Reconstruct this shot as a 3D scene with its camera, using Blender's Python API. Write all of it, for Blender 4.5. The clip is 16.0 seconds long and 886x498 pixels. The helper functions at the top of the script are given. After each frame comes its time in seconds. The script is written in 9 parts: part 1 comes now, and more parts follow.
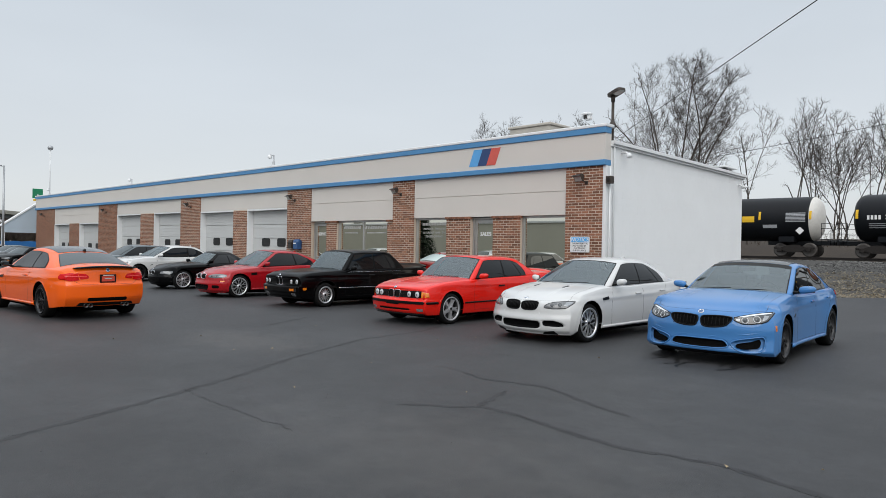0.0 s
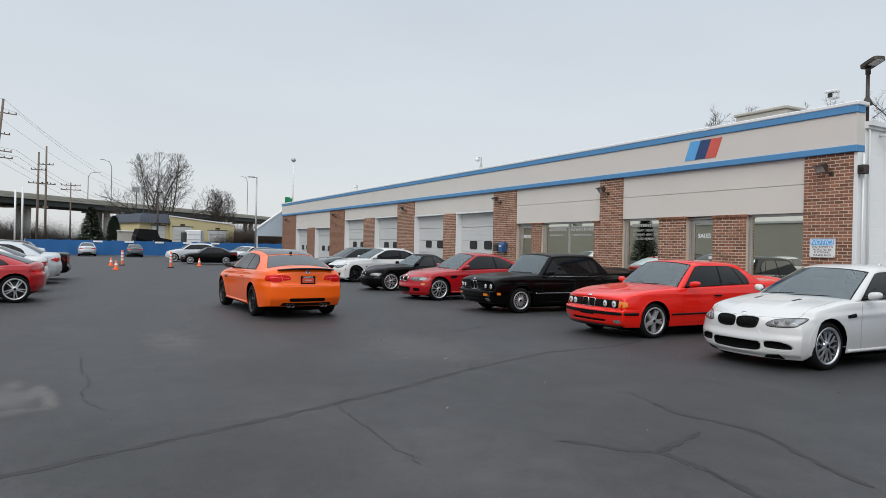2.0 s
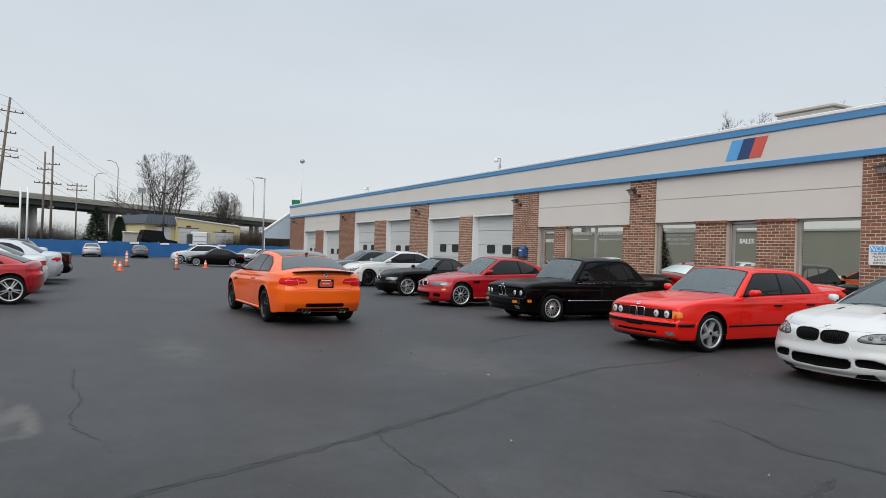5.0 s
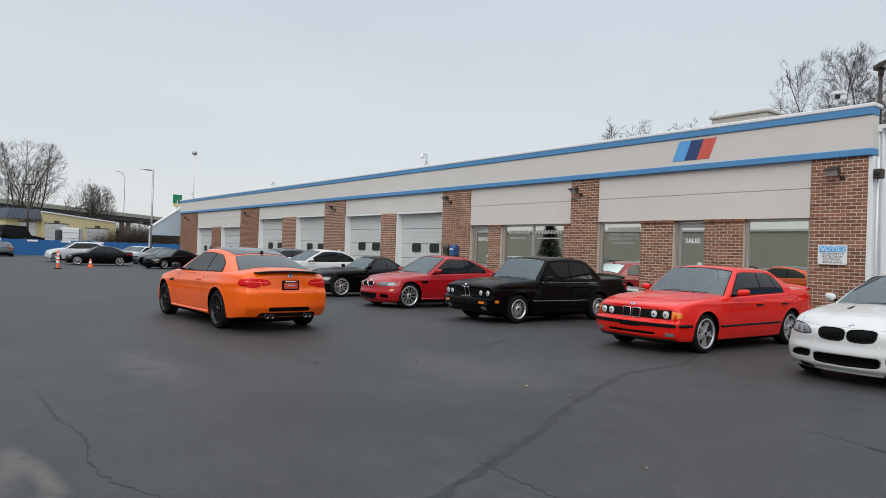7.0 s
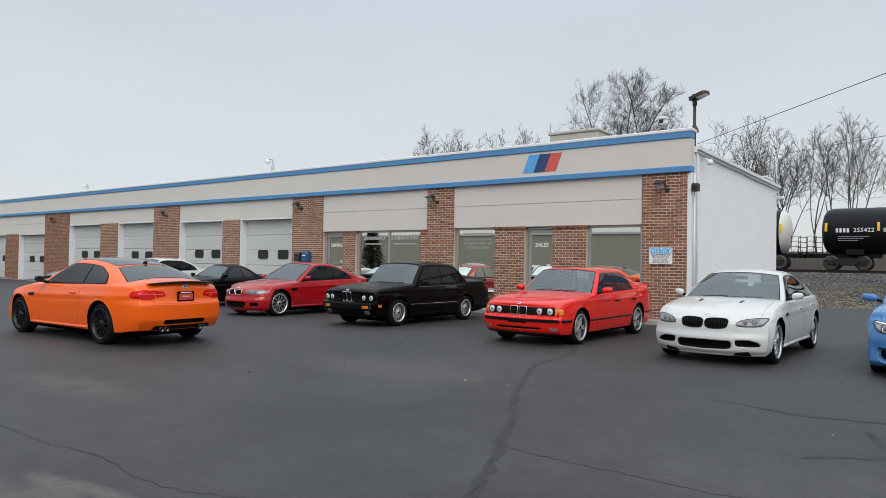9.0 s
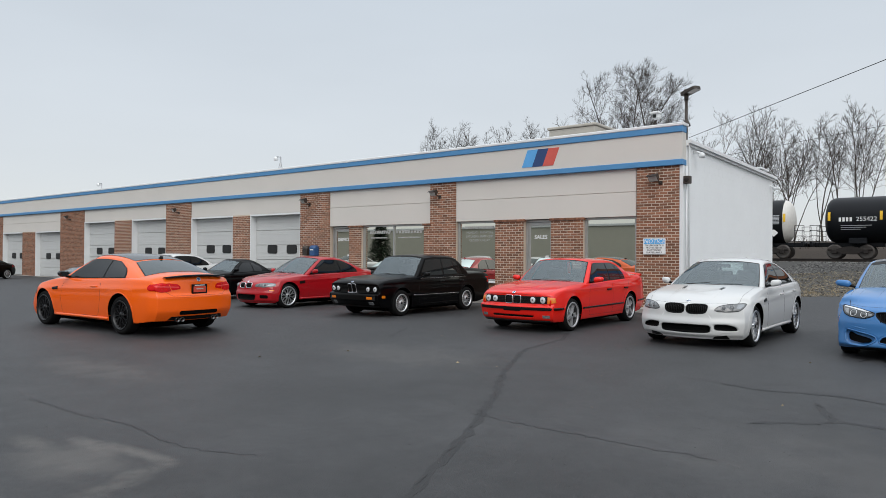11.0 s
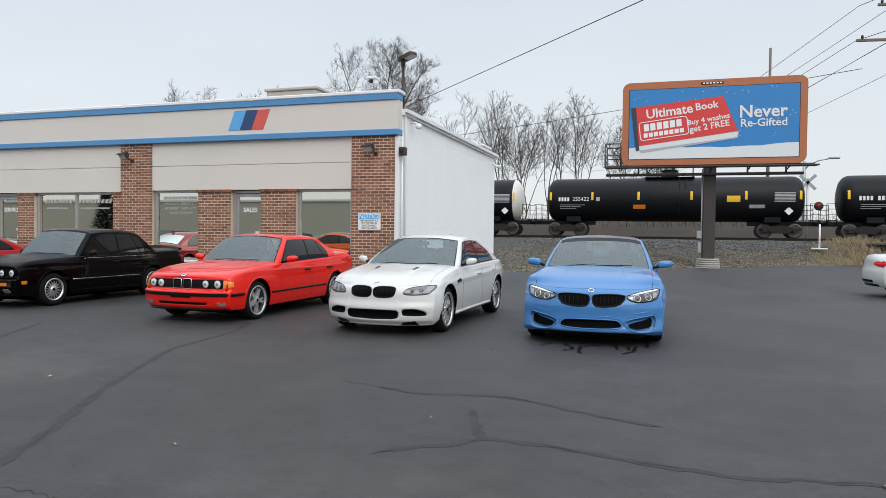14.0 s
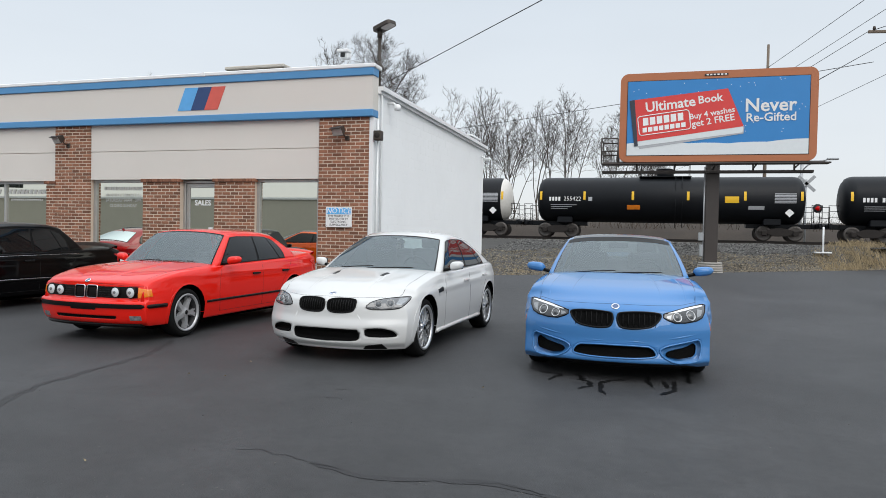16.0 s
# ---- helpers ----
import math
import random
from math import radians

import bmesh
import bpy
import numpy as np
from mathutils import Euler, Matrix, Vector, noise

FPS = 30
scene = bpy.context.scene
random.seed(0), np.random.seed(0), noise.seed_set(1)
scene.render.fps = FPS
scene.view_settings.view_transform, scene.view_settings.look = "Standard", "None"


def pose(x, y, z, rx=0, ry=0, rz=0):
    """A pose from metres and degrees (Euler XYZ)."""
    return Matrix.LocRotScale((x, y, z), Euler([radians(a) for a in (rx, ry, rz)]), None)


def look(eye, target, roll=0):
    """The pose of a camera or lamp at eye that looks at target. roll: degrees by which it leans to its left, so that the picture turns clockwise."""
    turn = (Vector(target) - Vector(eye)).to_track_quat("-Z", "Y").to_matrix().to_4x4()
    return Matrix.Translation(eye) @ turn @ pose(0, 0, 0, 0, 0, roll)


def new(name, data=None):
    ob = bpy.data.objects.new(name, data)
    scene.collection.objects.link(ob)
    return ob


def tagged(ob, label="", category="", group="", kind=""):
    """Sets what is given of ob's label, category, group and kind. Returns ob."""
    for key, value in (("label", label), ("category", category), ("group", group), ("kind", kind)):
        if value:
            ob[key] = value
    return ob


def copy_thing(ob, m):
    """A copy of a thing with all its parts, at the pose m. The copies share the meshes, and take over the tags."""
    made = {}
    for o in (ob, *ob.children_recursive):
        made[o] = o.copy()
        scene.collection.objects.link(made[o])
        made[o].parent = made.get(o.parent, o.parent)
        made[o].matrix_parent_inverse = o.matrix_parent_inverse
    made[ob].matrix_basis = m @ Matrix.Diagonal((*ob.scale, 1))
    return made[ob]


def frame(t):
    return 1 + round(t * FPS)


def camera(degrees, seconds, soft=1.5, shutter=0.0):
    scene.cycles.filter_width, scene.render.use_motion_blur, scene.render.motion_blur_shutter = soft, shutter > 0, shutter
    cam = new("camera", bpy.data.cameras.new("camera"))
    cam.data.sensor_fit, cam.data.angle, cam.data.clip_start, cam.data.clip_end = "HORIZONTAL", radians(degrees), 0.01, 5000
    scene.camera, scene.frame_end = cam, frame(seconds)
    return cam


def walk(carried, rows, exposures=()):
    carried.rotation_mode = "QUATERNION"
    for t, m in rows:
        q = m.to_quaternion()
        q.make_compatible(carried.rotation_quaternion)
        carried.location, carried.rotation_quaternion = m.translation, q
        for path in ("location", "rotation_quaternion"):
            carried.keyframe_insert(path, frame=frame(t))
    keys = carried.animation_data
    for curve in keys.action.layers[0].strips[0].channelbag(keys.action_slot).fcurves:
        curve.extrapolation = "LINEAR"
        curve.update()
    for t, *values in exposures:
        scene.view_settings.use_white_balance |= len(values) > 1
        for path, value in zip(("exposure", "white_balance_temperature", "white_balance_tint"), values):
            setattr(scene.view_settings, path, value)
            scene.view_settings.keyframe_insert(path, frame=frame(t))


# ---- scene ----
cam = camera(65.8, 16.0, soft=0.55)
PATH = [
    (0, (0.154, 0.239, 1.579), (-1.24, 1.674, 1.575), 1.1),
    (0.5, (0.061, 0.525, 1.577), (-1.423, 1.865, 1.572), 1.2),
    (1, (-0.087, 0.787, 1.604), (-1.634, 2.054, 1.595), 1.3),
    (1.5, (-0.242, 1.063, 1.599), (-1.897, 2.185, 1.589), 1.3),
    (2, (-0.303, 1.354, 1.61), (-2.078, 2.275, 1.6), 1.2),
    (2.5, (-0.402, 1.584, 1.624), (-2.211, 2.435, 1.614), 1.2),
    (3, (-0.459, 1.816, 1.617), (-2.276, 2.652, 1.611), 1.1),
    (3.5, (-0.498, 1.884, 1.594), (-2.317, 2.714, 1.595), 1.3),
    (3.7, (-0.599, 1.862, 1.573), (-2.419, 2.691, 1.576), 1.4),
    (5.8, (-2.243, 1.109, 1.499), (-3.948, 2.153, 1.504), 2.0),
    (6, (-2.418, 1.016, 1.479), (-4.097, 2.102, 1.484), 2.0),
    (6.5, (-2.889, 0.751, 1.483), (-4.531, 1.892, 1.487), 2.0),
    (7, (-3.264, 0.426, 1.477), (-4.865, 1.625, 1.489), 2.0),
    (7.5, (-3.701, 0.156, 1.467), (-5.237, 1.436, 1.481), 1.8),
    (8, (-3.892, -0.264, 1.456), (-5.403, 1.046, 1.486), 1.7),
    (8.5, (-3.894, -0.735, 1.443), (-5.175, 0.801, 1.492), 1.1),
    (9, (-3.91, -1.108, 1.472), (-5.125, 0.481, 1.511), 1.0),
    (11.5, (-3.053, -1.53, 1.45), (-4.295, 0.037, 1.459), 0.2),
    (12, (-2.857, -1.248, 1.468), (-4.099, 0.319, 1.464), 0.0),
    (12.5, (-2.837, -0.9, 1.478), (-3.956, 0.758, 1.452), 0.1),
    (13, (-2.839, -0.42, 1.45), (-3.592, 1.433, 1.415), 0.3),
    (13.5, (-2.922, 0.122, 1.447), (-3.565, 2.016, 1.405), 0.5),
    (14, (-3.064, 0.689, 1.471), (-3.694, 2.587, 1.425), 0.7),
    (14.5, (-3.184, 1.258, 1.477), (-3.811, 3.156, 1.428), 0.8),
    (15, (-3.361, 1.815, 1.45), (-3.983, 3.715, 1.407), 1.0),
    (15.5, (-3.535, 2.347, 1.384), (-4.142, 4.253, 1.347), 1.0),
    (16, (-3.686, 2.91, 1.418), (-4.278, 4.82, 1.375), 1.2),
]
walk(cam, [(t, look(eye, target, roll)) for t, eye, target, roll in PATH],
     [(0.0, 0.0), (9.2, 0.0), (12.4, 0.02), (13.3, 0.17), (16.0, 0.20)])
from mathutils.bvhtree import BVHTree


# ---------------------------------------------------------------- world and light
SKY_LOW, SKY_HIGH = (0.72, 0.79, 0.86), (1.70, 1.82, 1.95)
world = bpy.data.worlds.new("overcast")
scene.world = world
world.use_nodes = True
wn, wl = world.node_tree.nodes, world.node_tree.links
wn.clear()
w_out, w_bg = wn.new("ShaderNodeOutputWorld"), wn.new("ShaderNodeBackground")
w_sky = wn.new("ShaderNodeTexSky")
w_sky.sky_type, w_sky.sun_disc = "NISHITA", False
w_sky.sun_elevation, w_sky.sun_rotation = radians(40), radians(125)
w_tc, w_sep, w_ramp = wn.new("ShaderNodeTexCoord"), wn.new("ShaderNodeSeparateXYZ"), wn.new("ShaderNodeValToRGB")
w_noise, w_map = wn.new("ShaderNodeTexNoise"), wn.new("ShaderNodeMapping")
w_mix, w_cloud, w_str = wn.new("ShaderNodeMix"), wn.new("ShaderNodeMix"), wn.new("ShaderNodeMix")
w_map.inputs["Scale"].default_value = (1.2, 1.2, 4.0)
w_noise.inputs["Scale"].default_value = 1.6
w_noise.inputs["Detail"].default_value = 4
el = w_ramp.color_ramp.elements
el[0].position, el[0].color = 0.0, (0.79, 0.81, 0.82, 1)
el[1].position, el[1].color = 1.0, (*SKY_HIGH, 1)
for pos, col in ((0.10, (0.78, 0.82, 0.855)), (0.35, SKY_LOW)):
    e = el.new(pos)
    e.color = (*col, 1)
w_mix.data_type = w_cloud.data_type = w_str.data_type = "RGBA"
w_str.blend_type = "MULTIPLY"
w_str.inputs["Factor"].default_value = 1.0
w_str.inputs[7].default_value = (0.10, 0.10, 0.10, 1)
w_cloud.blend_type = "MULTIPLY"
w_cloud.inputs["Factor"].default_value = 0.16
w_mix.inputs["Factor"].default_value = 0.90
wl.new(w_tc.outputs["Generated"], w_sep.inputs[0])
wl.new(w_tc.outputs["Generated"], w_map.inputs[0])
wl.new(w_map.outputs[0], w_noise.inputs["Vector"])
wl.new(w_sep.outputs["Z"], w_ramp.inputs["Fac"])
wl.new(w_ramp.outputs["Color"], w_cloud.inputs[6])
wl.new(w_noise.outputs["Fac"], w_cloud.inputs[7])
wl.new(w_sky.outputs[0], w_str.inputs[6])
wl.new(w_str.outputs[2], w_mix.inputs[6])
wl.new(w_cloud.outputs[2], w_mix.inputs[7])
wl.new(w_mix.outputs[2], w_bg.inputs["Color"])
w_bg.inputs["Strength"].default_value = 1.0
wl.new(w_bg.outputs[0], w_out.inputs["Surface"])

sun = new("sun", bpy.data.lights.new("sun", "SUN"))
sun.data.energy, sun.data.angle, sun.data.color = 1.5, radians(50), (1.0, 0.97, 0.93)
sun.matrix_world = look((19, -23, 26.5), (0, 0, 0))


# ---------------------------------------------------------------- materials
def mat(name, color, rough=0.6, metal=0.0, vary=0.12, scale=6.0, bump=0.0, bump_scale=60.0, coat=0.0, spec=0.5, emit=0.0, fine=0.05, stretch=(1, 1, 1), per_object=0.0, per_island=0.0, flakes=0.0):
    """A node material with variation at two scales, bump, and a tint that differs from piece to piece."""
    m = bpy.data.materials.new(name)
    m.use_nodes = True
    n, l = m.node_tree.nodes, m.node_tree.links
    b = n["Principled BSDF"]
    b.inputs["Roughness"].default_value = rough
    b.inputs["Metallic"].default_value = metal
    b.inputs["Specular IOR Level"].default_value = spec
    b.inputs["Coat Weight"].default_value = coat
    b.inputs["Coat Roughness"].default_value = 0.03
    tc, mp = n.new("ShaderNodeTexCoord"), n.new("ShaderNodeMapping")
    mp.inputs["Scale"].default_value = stretch
    l.new(tc.outputs["Object"], mp.inputs[0])
    big, small = n.new("ShaderNodeTexNoise"), n.new("ShaderNodeTexNoise")
    big.inputs["Scale"].default_value, big.inputs["Detail"].default_value = scale, 5
    small.inputs["Scale"].default_value, small.inputs["Detail"].default_value = bump_scale, 3
    l.new(mp.outputs[0], big.inputs["Vector"])
    l.new(mp.outputs[0], small.inputs["Vector"])
    val = n.new("ShaderNodeMath")
    val.operation = "MULTIPLY_ADD"
    l.new(big.outputs["Fac"], val.inputs[0])
    val.inputs[1].default_value, val.inputs[2].default_value = 2 * vary, 1 - vary
    val2 = n.new("ShaderNodeMath")
    val2.operation = "MULTIPLY_ADD"
    l.new(small.outputs["Fac"], val2.inputs[0])
    val2.inputs[1].default_value, val2.inputs[2].default_value = 2 * fine, -fine
    add = n.new("ShaderNodeMath")
    l.new(val.outputs[0], add.inputs[0])
    l.new(val2.outputs[0], add.inputs[1])
    last = add
    for amount, node, out in ((per_object, "ShaderNodeObjectInfo", "Random"), (per_island, "ShaderNodeNewGeometry", "Random Per Island")):
        if amount:
            info, mul, times = n.new(node), n.new("ShaderNodeMath"), n.new("ShaderNodeMath")
            mul.operation, times.operation = "MULTIPLY_ADD", "MULTIPLY"
            l.new(info.outputs[out], mul.inputs[0])
            mul.inputs[1].default_value, mul.inputs[2].default_value = 2 * amount, 1 - amount
            l.new(mul.outputs[0], times.inputs[0])
            l.new(last.outputs[0], times.inputs[1])
            last = times
    mix = n.new("ShaderNodeVectorMath")
    mix.operation = "SCALE"
    mix.inputs[0].default_value = color[:3]
    l.new(last.outputs[0], mix.inputs["Scale"])
    l.new(mix.outputs[0], b.inputs["Base Color"])
    if bump:
        bp = n.new("ShaderNodeBump")
        bp.inputs["Strength"].default_value, bp.inputs["Distance"].default_value = bump, 0.01
        l.new(small.outputs["Fac"], bp.inputs["Height"])
        l.new(bp.outputs[0], b.inputs["Normal"])
    if rough > 0.15 and not coat:
        r = n.new("ShaderNodeMath")
        r.operation = "MULTIPLY_ADD"
        l.new(big.outputs["Fac"], r.inputs[0])
        r.inputs[1].default_value, r.inputs[2].default_value = 0.16, rough - 0.08
        l.new(r.outputs[0], b.inputs["Roughness"])
    if emit:
        b.inputs["Emission Color"].default_value = (*color[:3], 1)
        b.inputs["Emission Strength"].default_value = emit
    return m


def paint(name, color, metal=0.0, rough=0.42, coat=1.0):
    return mat(name, color, rough=rough, metal=metal, vary=0.03, scale=2.0, coat=coat, spec=0.05, fine=0.02, bump_scale=400)


def srgb(r, g, b):
    return tuple((c / 255 / 12.92) if c < 11 else ((c / 255 + 0.055) / 1.055) ** 2.4 for c in (r, g, b))


M_WHITE_PAINT = paint("car_white", (0.58, 0.58, 0.57))
M_ORANGE = paint("car_orange", (0.86, 0.115, 0.004))
M_BLUE = paint("car_blue", (0.052, 0.185, 0.43))
M_BRIGHTRED = paint("car_bright_red", (0.72, 0.012, 0.005))
M_DEEPRED = paint("car_deep_red", (0.36, 0.006, 0.011))
M_BLACKPAINT = paint("car_black", (0.001, 0.001, 0.0013), rough=0.3, coat=0.28)
M_DARKGREY = paint("car_dark_grey", (0.09, 0.11, 0.12), 0.3)
M_SILVER = paint("car_silver", (0.50, 0.52, 0.54), 0.4)
M_GLASS = mat("tinted_glass", (0.018, 0.031, 0.035), rough=0.015, vary=0.02, spec=0.78, fine=0.0)
M_SCREEN = bpy.data.materials.new("windscreen_glass")
M_SCREEN.use_nodes = True
sn, sl_ = M_SCREEN.node_tree.nodes, M_SCREEN.node_tree.links
sn.clear()
s_out, s_mix, s_clear, s_gloss, s_fres = (sn.new("ShaderNode" + k) for k in ("OutputMaterial", "MixShader", "BsdfTransparent", "BsdfGlossy", "Fresnel"))
s_clear.inputs["Color"].default_value = (0.55, 0.63, 0.62, 1)
s_gloss.inputs["Color"].default_value = (0.90, 1.0, 1.03, 1)
s_gloss.inputs["Roughness"].default_value = 0.02
s_fres.inputs["IOR"].default_value = 2.15
sl_.new(s_fres.outputs[0], s_mix.inputs[0])
sl_.new(s_clear.outputs[0], s_mix.inputs[1])
sl_.new(s_gloss.outputs[0], s_mix.inputs[2])
sl_.new(s_mix.outputs[0], s_out.inputs["Surface"])
M_CLOTH = mat("cabin_cloth", (0.020, 0.021, 0.022), rough=0.85, vary=0.2, scale=8, spec=0.2)
M_HOUSING = mat("headlamp_housing", (0.030, 0.031, 0.033), rough=0.10, vary=0.3, scale=30, coat=1.0)
M_GREYHOUSING = mat("grey_headlamp_housing", (0.10, 0.102, 0.105), rough=0.12, vary=0.3, scale=30, coat=1.0)
M_REFLECT = mat("lamp_reflector", (0.30, 0.31, 0.32), rough=0.22, metal=0.55, vary=0.35, scale=55, coat=0.6)
M_LEDWHITE = mat("lamp_light_guide", (0.78, 0.80, 0.82), rough=0.2, vary=0.05, coat=0.6)
M_SIDEGLASS = mat("dark_side_glass", (0.006, 0.007, 0.008), rough=0.015, vary=0.02, spec=0.36, fine=0.0)
M_TRIM = mat("black_trim", (0.005, 0.005, 0.005), rough=0.36, vary=0.1, spec=0.16)
M_GRILLE = mat("black_mesh", (0.002, 0.002, 0.002), rough=0.6, spec=0.08, bump=0.8, bump_scale=220)
M_SEAM = mat("panel_gap", (0.004, 0.004, 0.004), rough=0.8)
M_TYRE = mat("tyre_rubber", (0.008, 0.008, 0.008), rough=0.8, spec=0.12, bump=0.2, bump_scale=140)
M_RIMCAST = mat("cast_alloy", (0.40, 0.40, 0.41), rough=0.34, metal=0.45, spec=0.6, vary=0.12)
M_RIM = mat("alloy_silver", (0.60, 0.61, 0.62), rough=0.32, metal=0.8, vary=0.08)
M_RIMBLACK = mat("alloy_black", (0.008, 0.008, 0.009), rough=0.25, metal=0.2)
M_BARREL = mat("rim_barrel", (0.06, 0.06, 0.062), rough=0.5, metal=0.6, vary=0.2)
M_DISC = mat("brake_disc", (0.018, 0.018, 0.018), rough=0.5, metal=0.5)
# near-black: shade in wheel wells and under the car is put into the colour
M_WELLSHADE = mat("well_and_under_shade", (0.0015, 0.0015, 0.0015), rough=0.95, spec=0.02)
M_CHROME = mat("chrome", (0.75, 0.76, 0.78), rough=0.08, metal=1.0, vary=0.03)
M_LAMP = mat("headlamp_lens", (0.17, 0.175, 0.18), rough=0.03, vary=0.3, scale=30, coat=1.0)
M_LAMPDARK = mat("headlamp_inner", (0.17, 0.175, 0.18), rough=0.10, vary=0.98, scale=24, coat=0.6, spec=0.3)
M_LAMPBALL = mat("round_lamp_lens", (0.66, 0.68, 0.69), rough=0.15, metal=0.2, vary=0.25, scale=40, coat=1.0)
M_PROJ = mat("projector_lens", (0.06, 0.065, 0.07), rough=0.05, vary=0.2, coat=1.0)
M_AMBER = mat("amber_lens", (0.75, 0.20, 0.01), rough=0.1, coat=1.0)
M_TAIL = mat("red_lens", (0.55, 0.005, 0.006), rough=0.15, vary=0.45, scale=26, coat=0.22, spec=0.1)
M_TAILBAR = mat("tail_light_bar", (0.80, 0.06, 0.06), rough=0.2, coat=0.5)
M_TIP = mat("exhaust_metal", (0.12, 0.12, 0.12), rough=0.3, metal=1.0)
M_FADED = mat("faded_lettering", (0.42, 0.42, 0.40), rough=0.6)
M_CARBON = mat("carbon_roof", (0.008, 0.008, 0.009), rough=0.22, coat=0.4, bump_scale=300)
M_BADGE = mat("badge_blue", (0.03, 0.07, 0.18), rough=0.15, coat=1.0)
M_PLATE = mat("plate_red", (0.55, 0.06, 0.03), rough=0.35)
M_PALE = mat("pale_print", (0.72, 0.72, 0.70), rough=0.5)

M_BRICK = mat("brick", (0.225, 0.098, 0.056), rough=0.85, vary=0.22, scale=9, bump=0.5, bump_scale=90, per_object=0.36)
M_BRICKFAR = mat("brick_far", (0.225, 0.098, 0.056), rough=0.85, vary=0.22, scale=9, bump=0.5, bump_scale=90, per_island=0.36)
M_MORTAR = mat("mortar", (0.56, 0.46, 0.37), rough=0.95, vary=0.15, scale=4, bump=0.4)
# darker, browner mortar for the piers beyond x = -40
M_MORTARFAR = mat("mortar_far", (0.34, 0.24, 0.175), rough=0.95, vary=0.15, scale=4, bump=0.4)
M_PALEBLUE = mat("pale_blue_sheet", (0.44, 0.53, 0.60), rough=0.5, vary=0.06, scale=2)
M_STUCCO = mat("stucco", (0.62, 0.585, 0.54), rough=0.9, vary=0.05, scale=0.7, bump=0.25, bump_scale=120, fine=0.03)
M_WHITEWALL = mat("painted_block", (0.82, 0.83, 0.83), rough=0.7, vary=0.04, scale=1.1, bump=0.35, bump_scale=45, fine=0.02)
M_BLUEBAND = mat("blue_band", (0.075, 0.245, 0.47), rough=0.5, vary=0.08, scale=1.5)
M_WHITEMETAL = mat("white_metal", (0.74, 0.75, 0.75), rough=0.45, vary=0.05, scale=2)
M_DOOR = mat("door_white", (0.535, 0.54, 0.53), rough=0.5, vary=0.05, scale=1.4)
M_ALU = mat("aluminium_frame", (0.42, 0.42, 0.41), rough=0.4, metal=0.6)
# dark tint stands in for the dark surroundings a door mirror would reflect
M_MIRRORGLASS = mat("mirror_dim_reflection", (0.16, 0.17, 0.18), rough=0.03, metal=1.0, vary=0.03, fine=0.0)
M_WINDOW = mat("mirror_film_glass", (0.70, 0.70, 0.63), rough=0.01, metal=1.0, vary=0.03, fine=0.0)
M_DARKGLASS = mat("door_glass", (0.01, 0.01, 0.011), rough=0.05, vary=0.03, fine=0.0)
M_STRIPE1 = mat("stripe_light_blue", (0.10, 0.36, 0.70), rough=0.5)
M_STRIPE2 = mat("stripe_dark_blue", (0.022, 0.055, 0.16), rough=0.5)
M_STRIPE3 = mat("stripe_red", (0.60, 0.10, 0.075), rough=0.5)
M_SIGNWHITE = mat("sign_white", (0.78, 0.78, 0.77), rough=0.45, vary=0.04)
M_SIGNBLUE = mat("sign_blue", (0.10, 0.42, 0.78), rough=0.45)
M_BLACK = mat("matte_black", (0.012, 0.012, 0.012), rough=0.6)
M_BRONZE = mat("bronze_metal", (0.05, 0.04, 0.033), rough=0.5, metal=0.3)
M_FROST = mat("lamp_glass", (0.5, 0.5, 0.47), rough=0.2)
M_CONCRETE = mat("concrete", (0.34, 0.32, 0.29), rough=0.9, vary=0.18, scale=2.5, bump=0.4)
M_GALV = mat("galvanised", (0.38, 0.39, 0.40), rough=0.45, metal=0.6)
M_MAILBLUE = mat("postbox_blue", (0.025, 0.085, 0.22), rough=0.4)
M_STREETWALL = mat("tan_wall", (0.47, 0.45, 0.38), rough=0.9, vary=0.08, scale=0.2)
M_BANK = mat("brown_bank", (0.040, 0.031, 0.024), rough=1.0, vary=0.5, scale=0.5, bump=0.8, bump_scale=8, fine=0.3)
M_BEIGE = mat("beige_metal", (0.45, 0.42, 0.37), rough=0.6)
M_TAR = mat("tar", (0.0245, 0.0245, 0.0258), rough=0.62, spec=0.36, vary=0.5, scale=2.0, bump=0.5, bump_scale=110, fine=0.25)
M_TARCORE = mat("tar_core", (0.018, 0.018, 0.019), rough=0.62, spec=0.34, vary=0.5, scale=3.0, bump=0.5, bump_scale=110, fine=0.25)
M_WET = mat("wet_asphalt", (0.004, 0.004, 0.004), rough=0.5, spec=0.2)
M_GRIT = mat("grit", (0.11, 0.107, 0.10), rough=0.95, per_island=0.8)
M_GRAVEL = mat("gravel", (0.050, 0.048, 0.044), rough=0.95, vary=0.3, scale=2.2, bump=1.0, bump_scale=16, fine=0.3)
M_STONE = mat("ballast_stone", (0.105, 0.102, 0.097), rough=0.95, vary=0.2, scale=3, per_island=0.85)
M_TANSTONE = mat("tan_stone", (0.145, 0.122, 0.088), rough=0.95, vary=0.2, scale=3, per_island=0.85)
M_DIRT = mat("dry_ground", (0.085, 0.068, 0.050), rough=1.0, vary=0.4, scale=0.4, bump=0.8, bump_scale=8, fine=0.2)
M_DRYGRASS = mat("dry_grass", (0.30, 0.235, 0.14), rough=1.0, vary=0.25, scale=3, per_island=0.4)
M_BRUSH = mat("brown_brush", (0.065, 0.048, 0.036), rough=1.0, vary=0.3, scale=2, per_island=0.4)
M_THICKET = mat("tan_thicket", (0.135, 0.105, 0.082), rough=1.0, vary=0.3, scale=2, per_island=0.4)
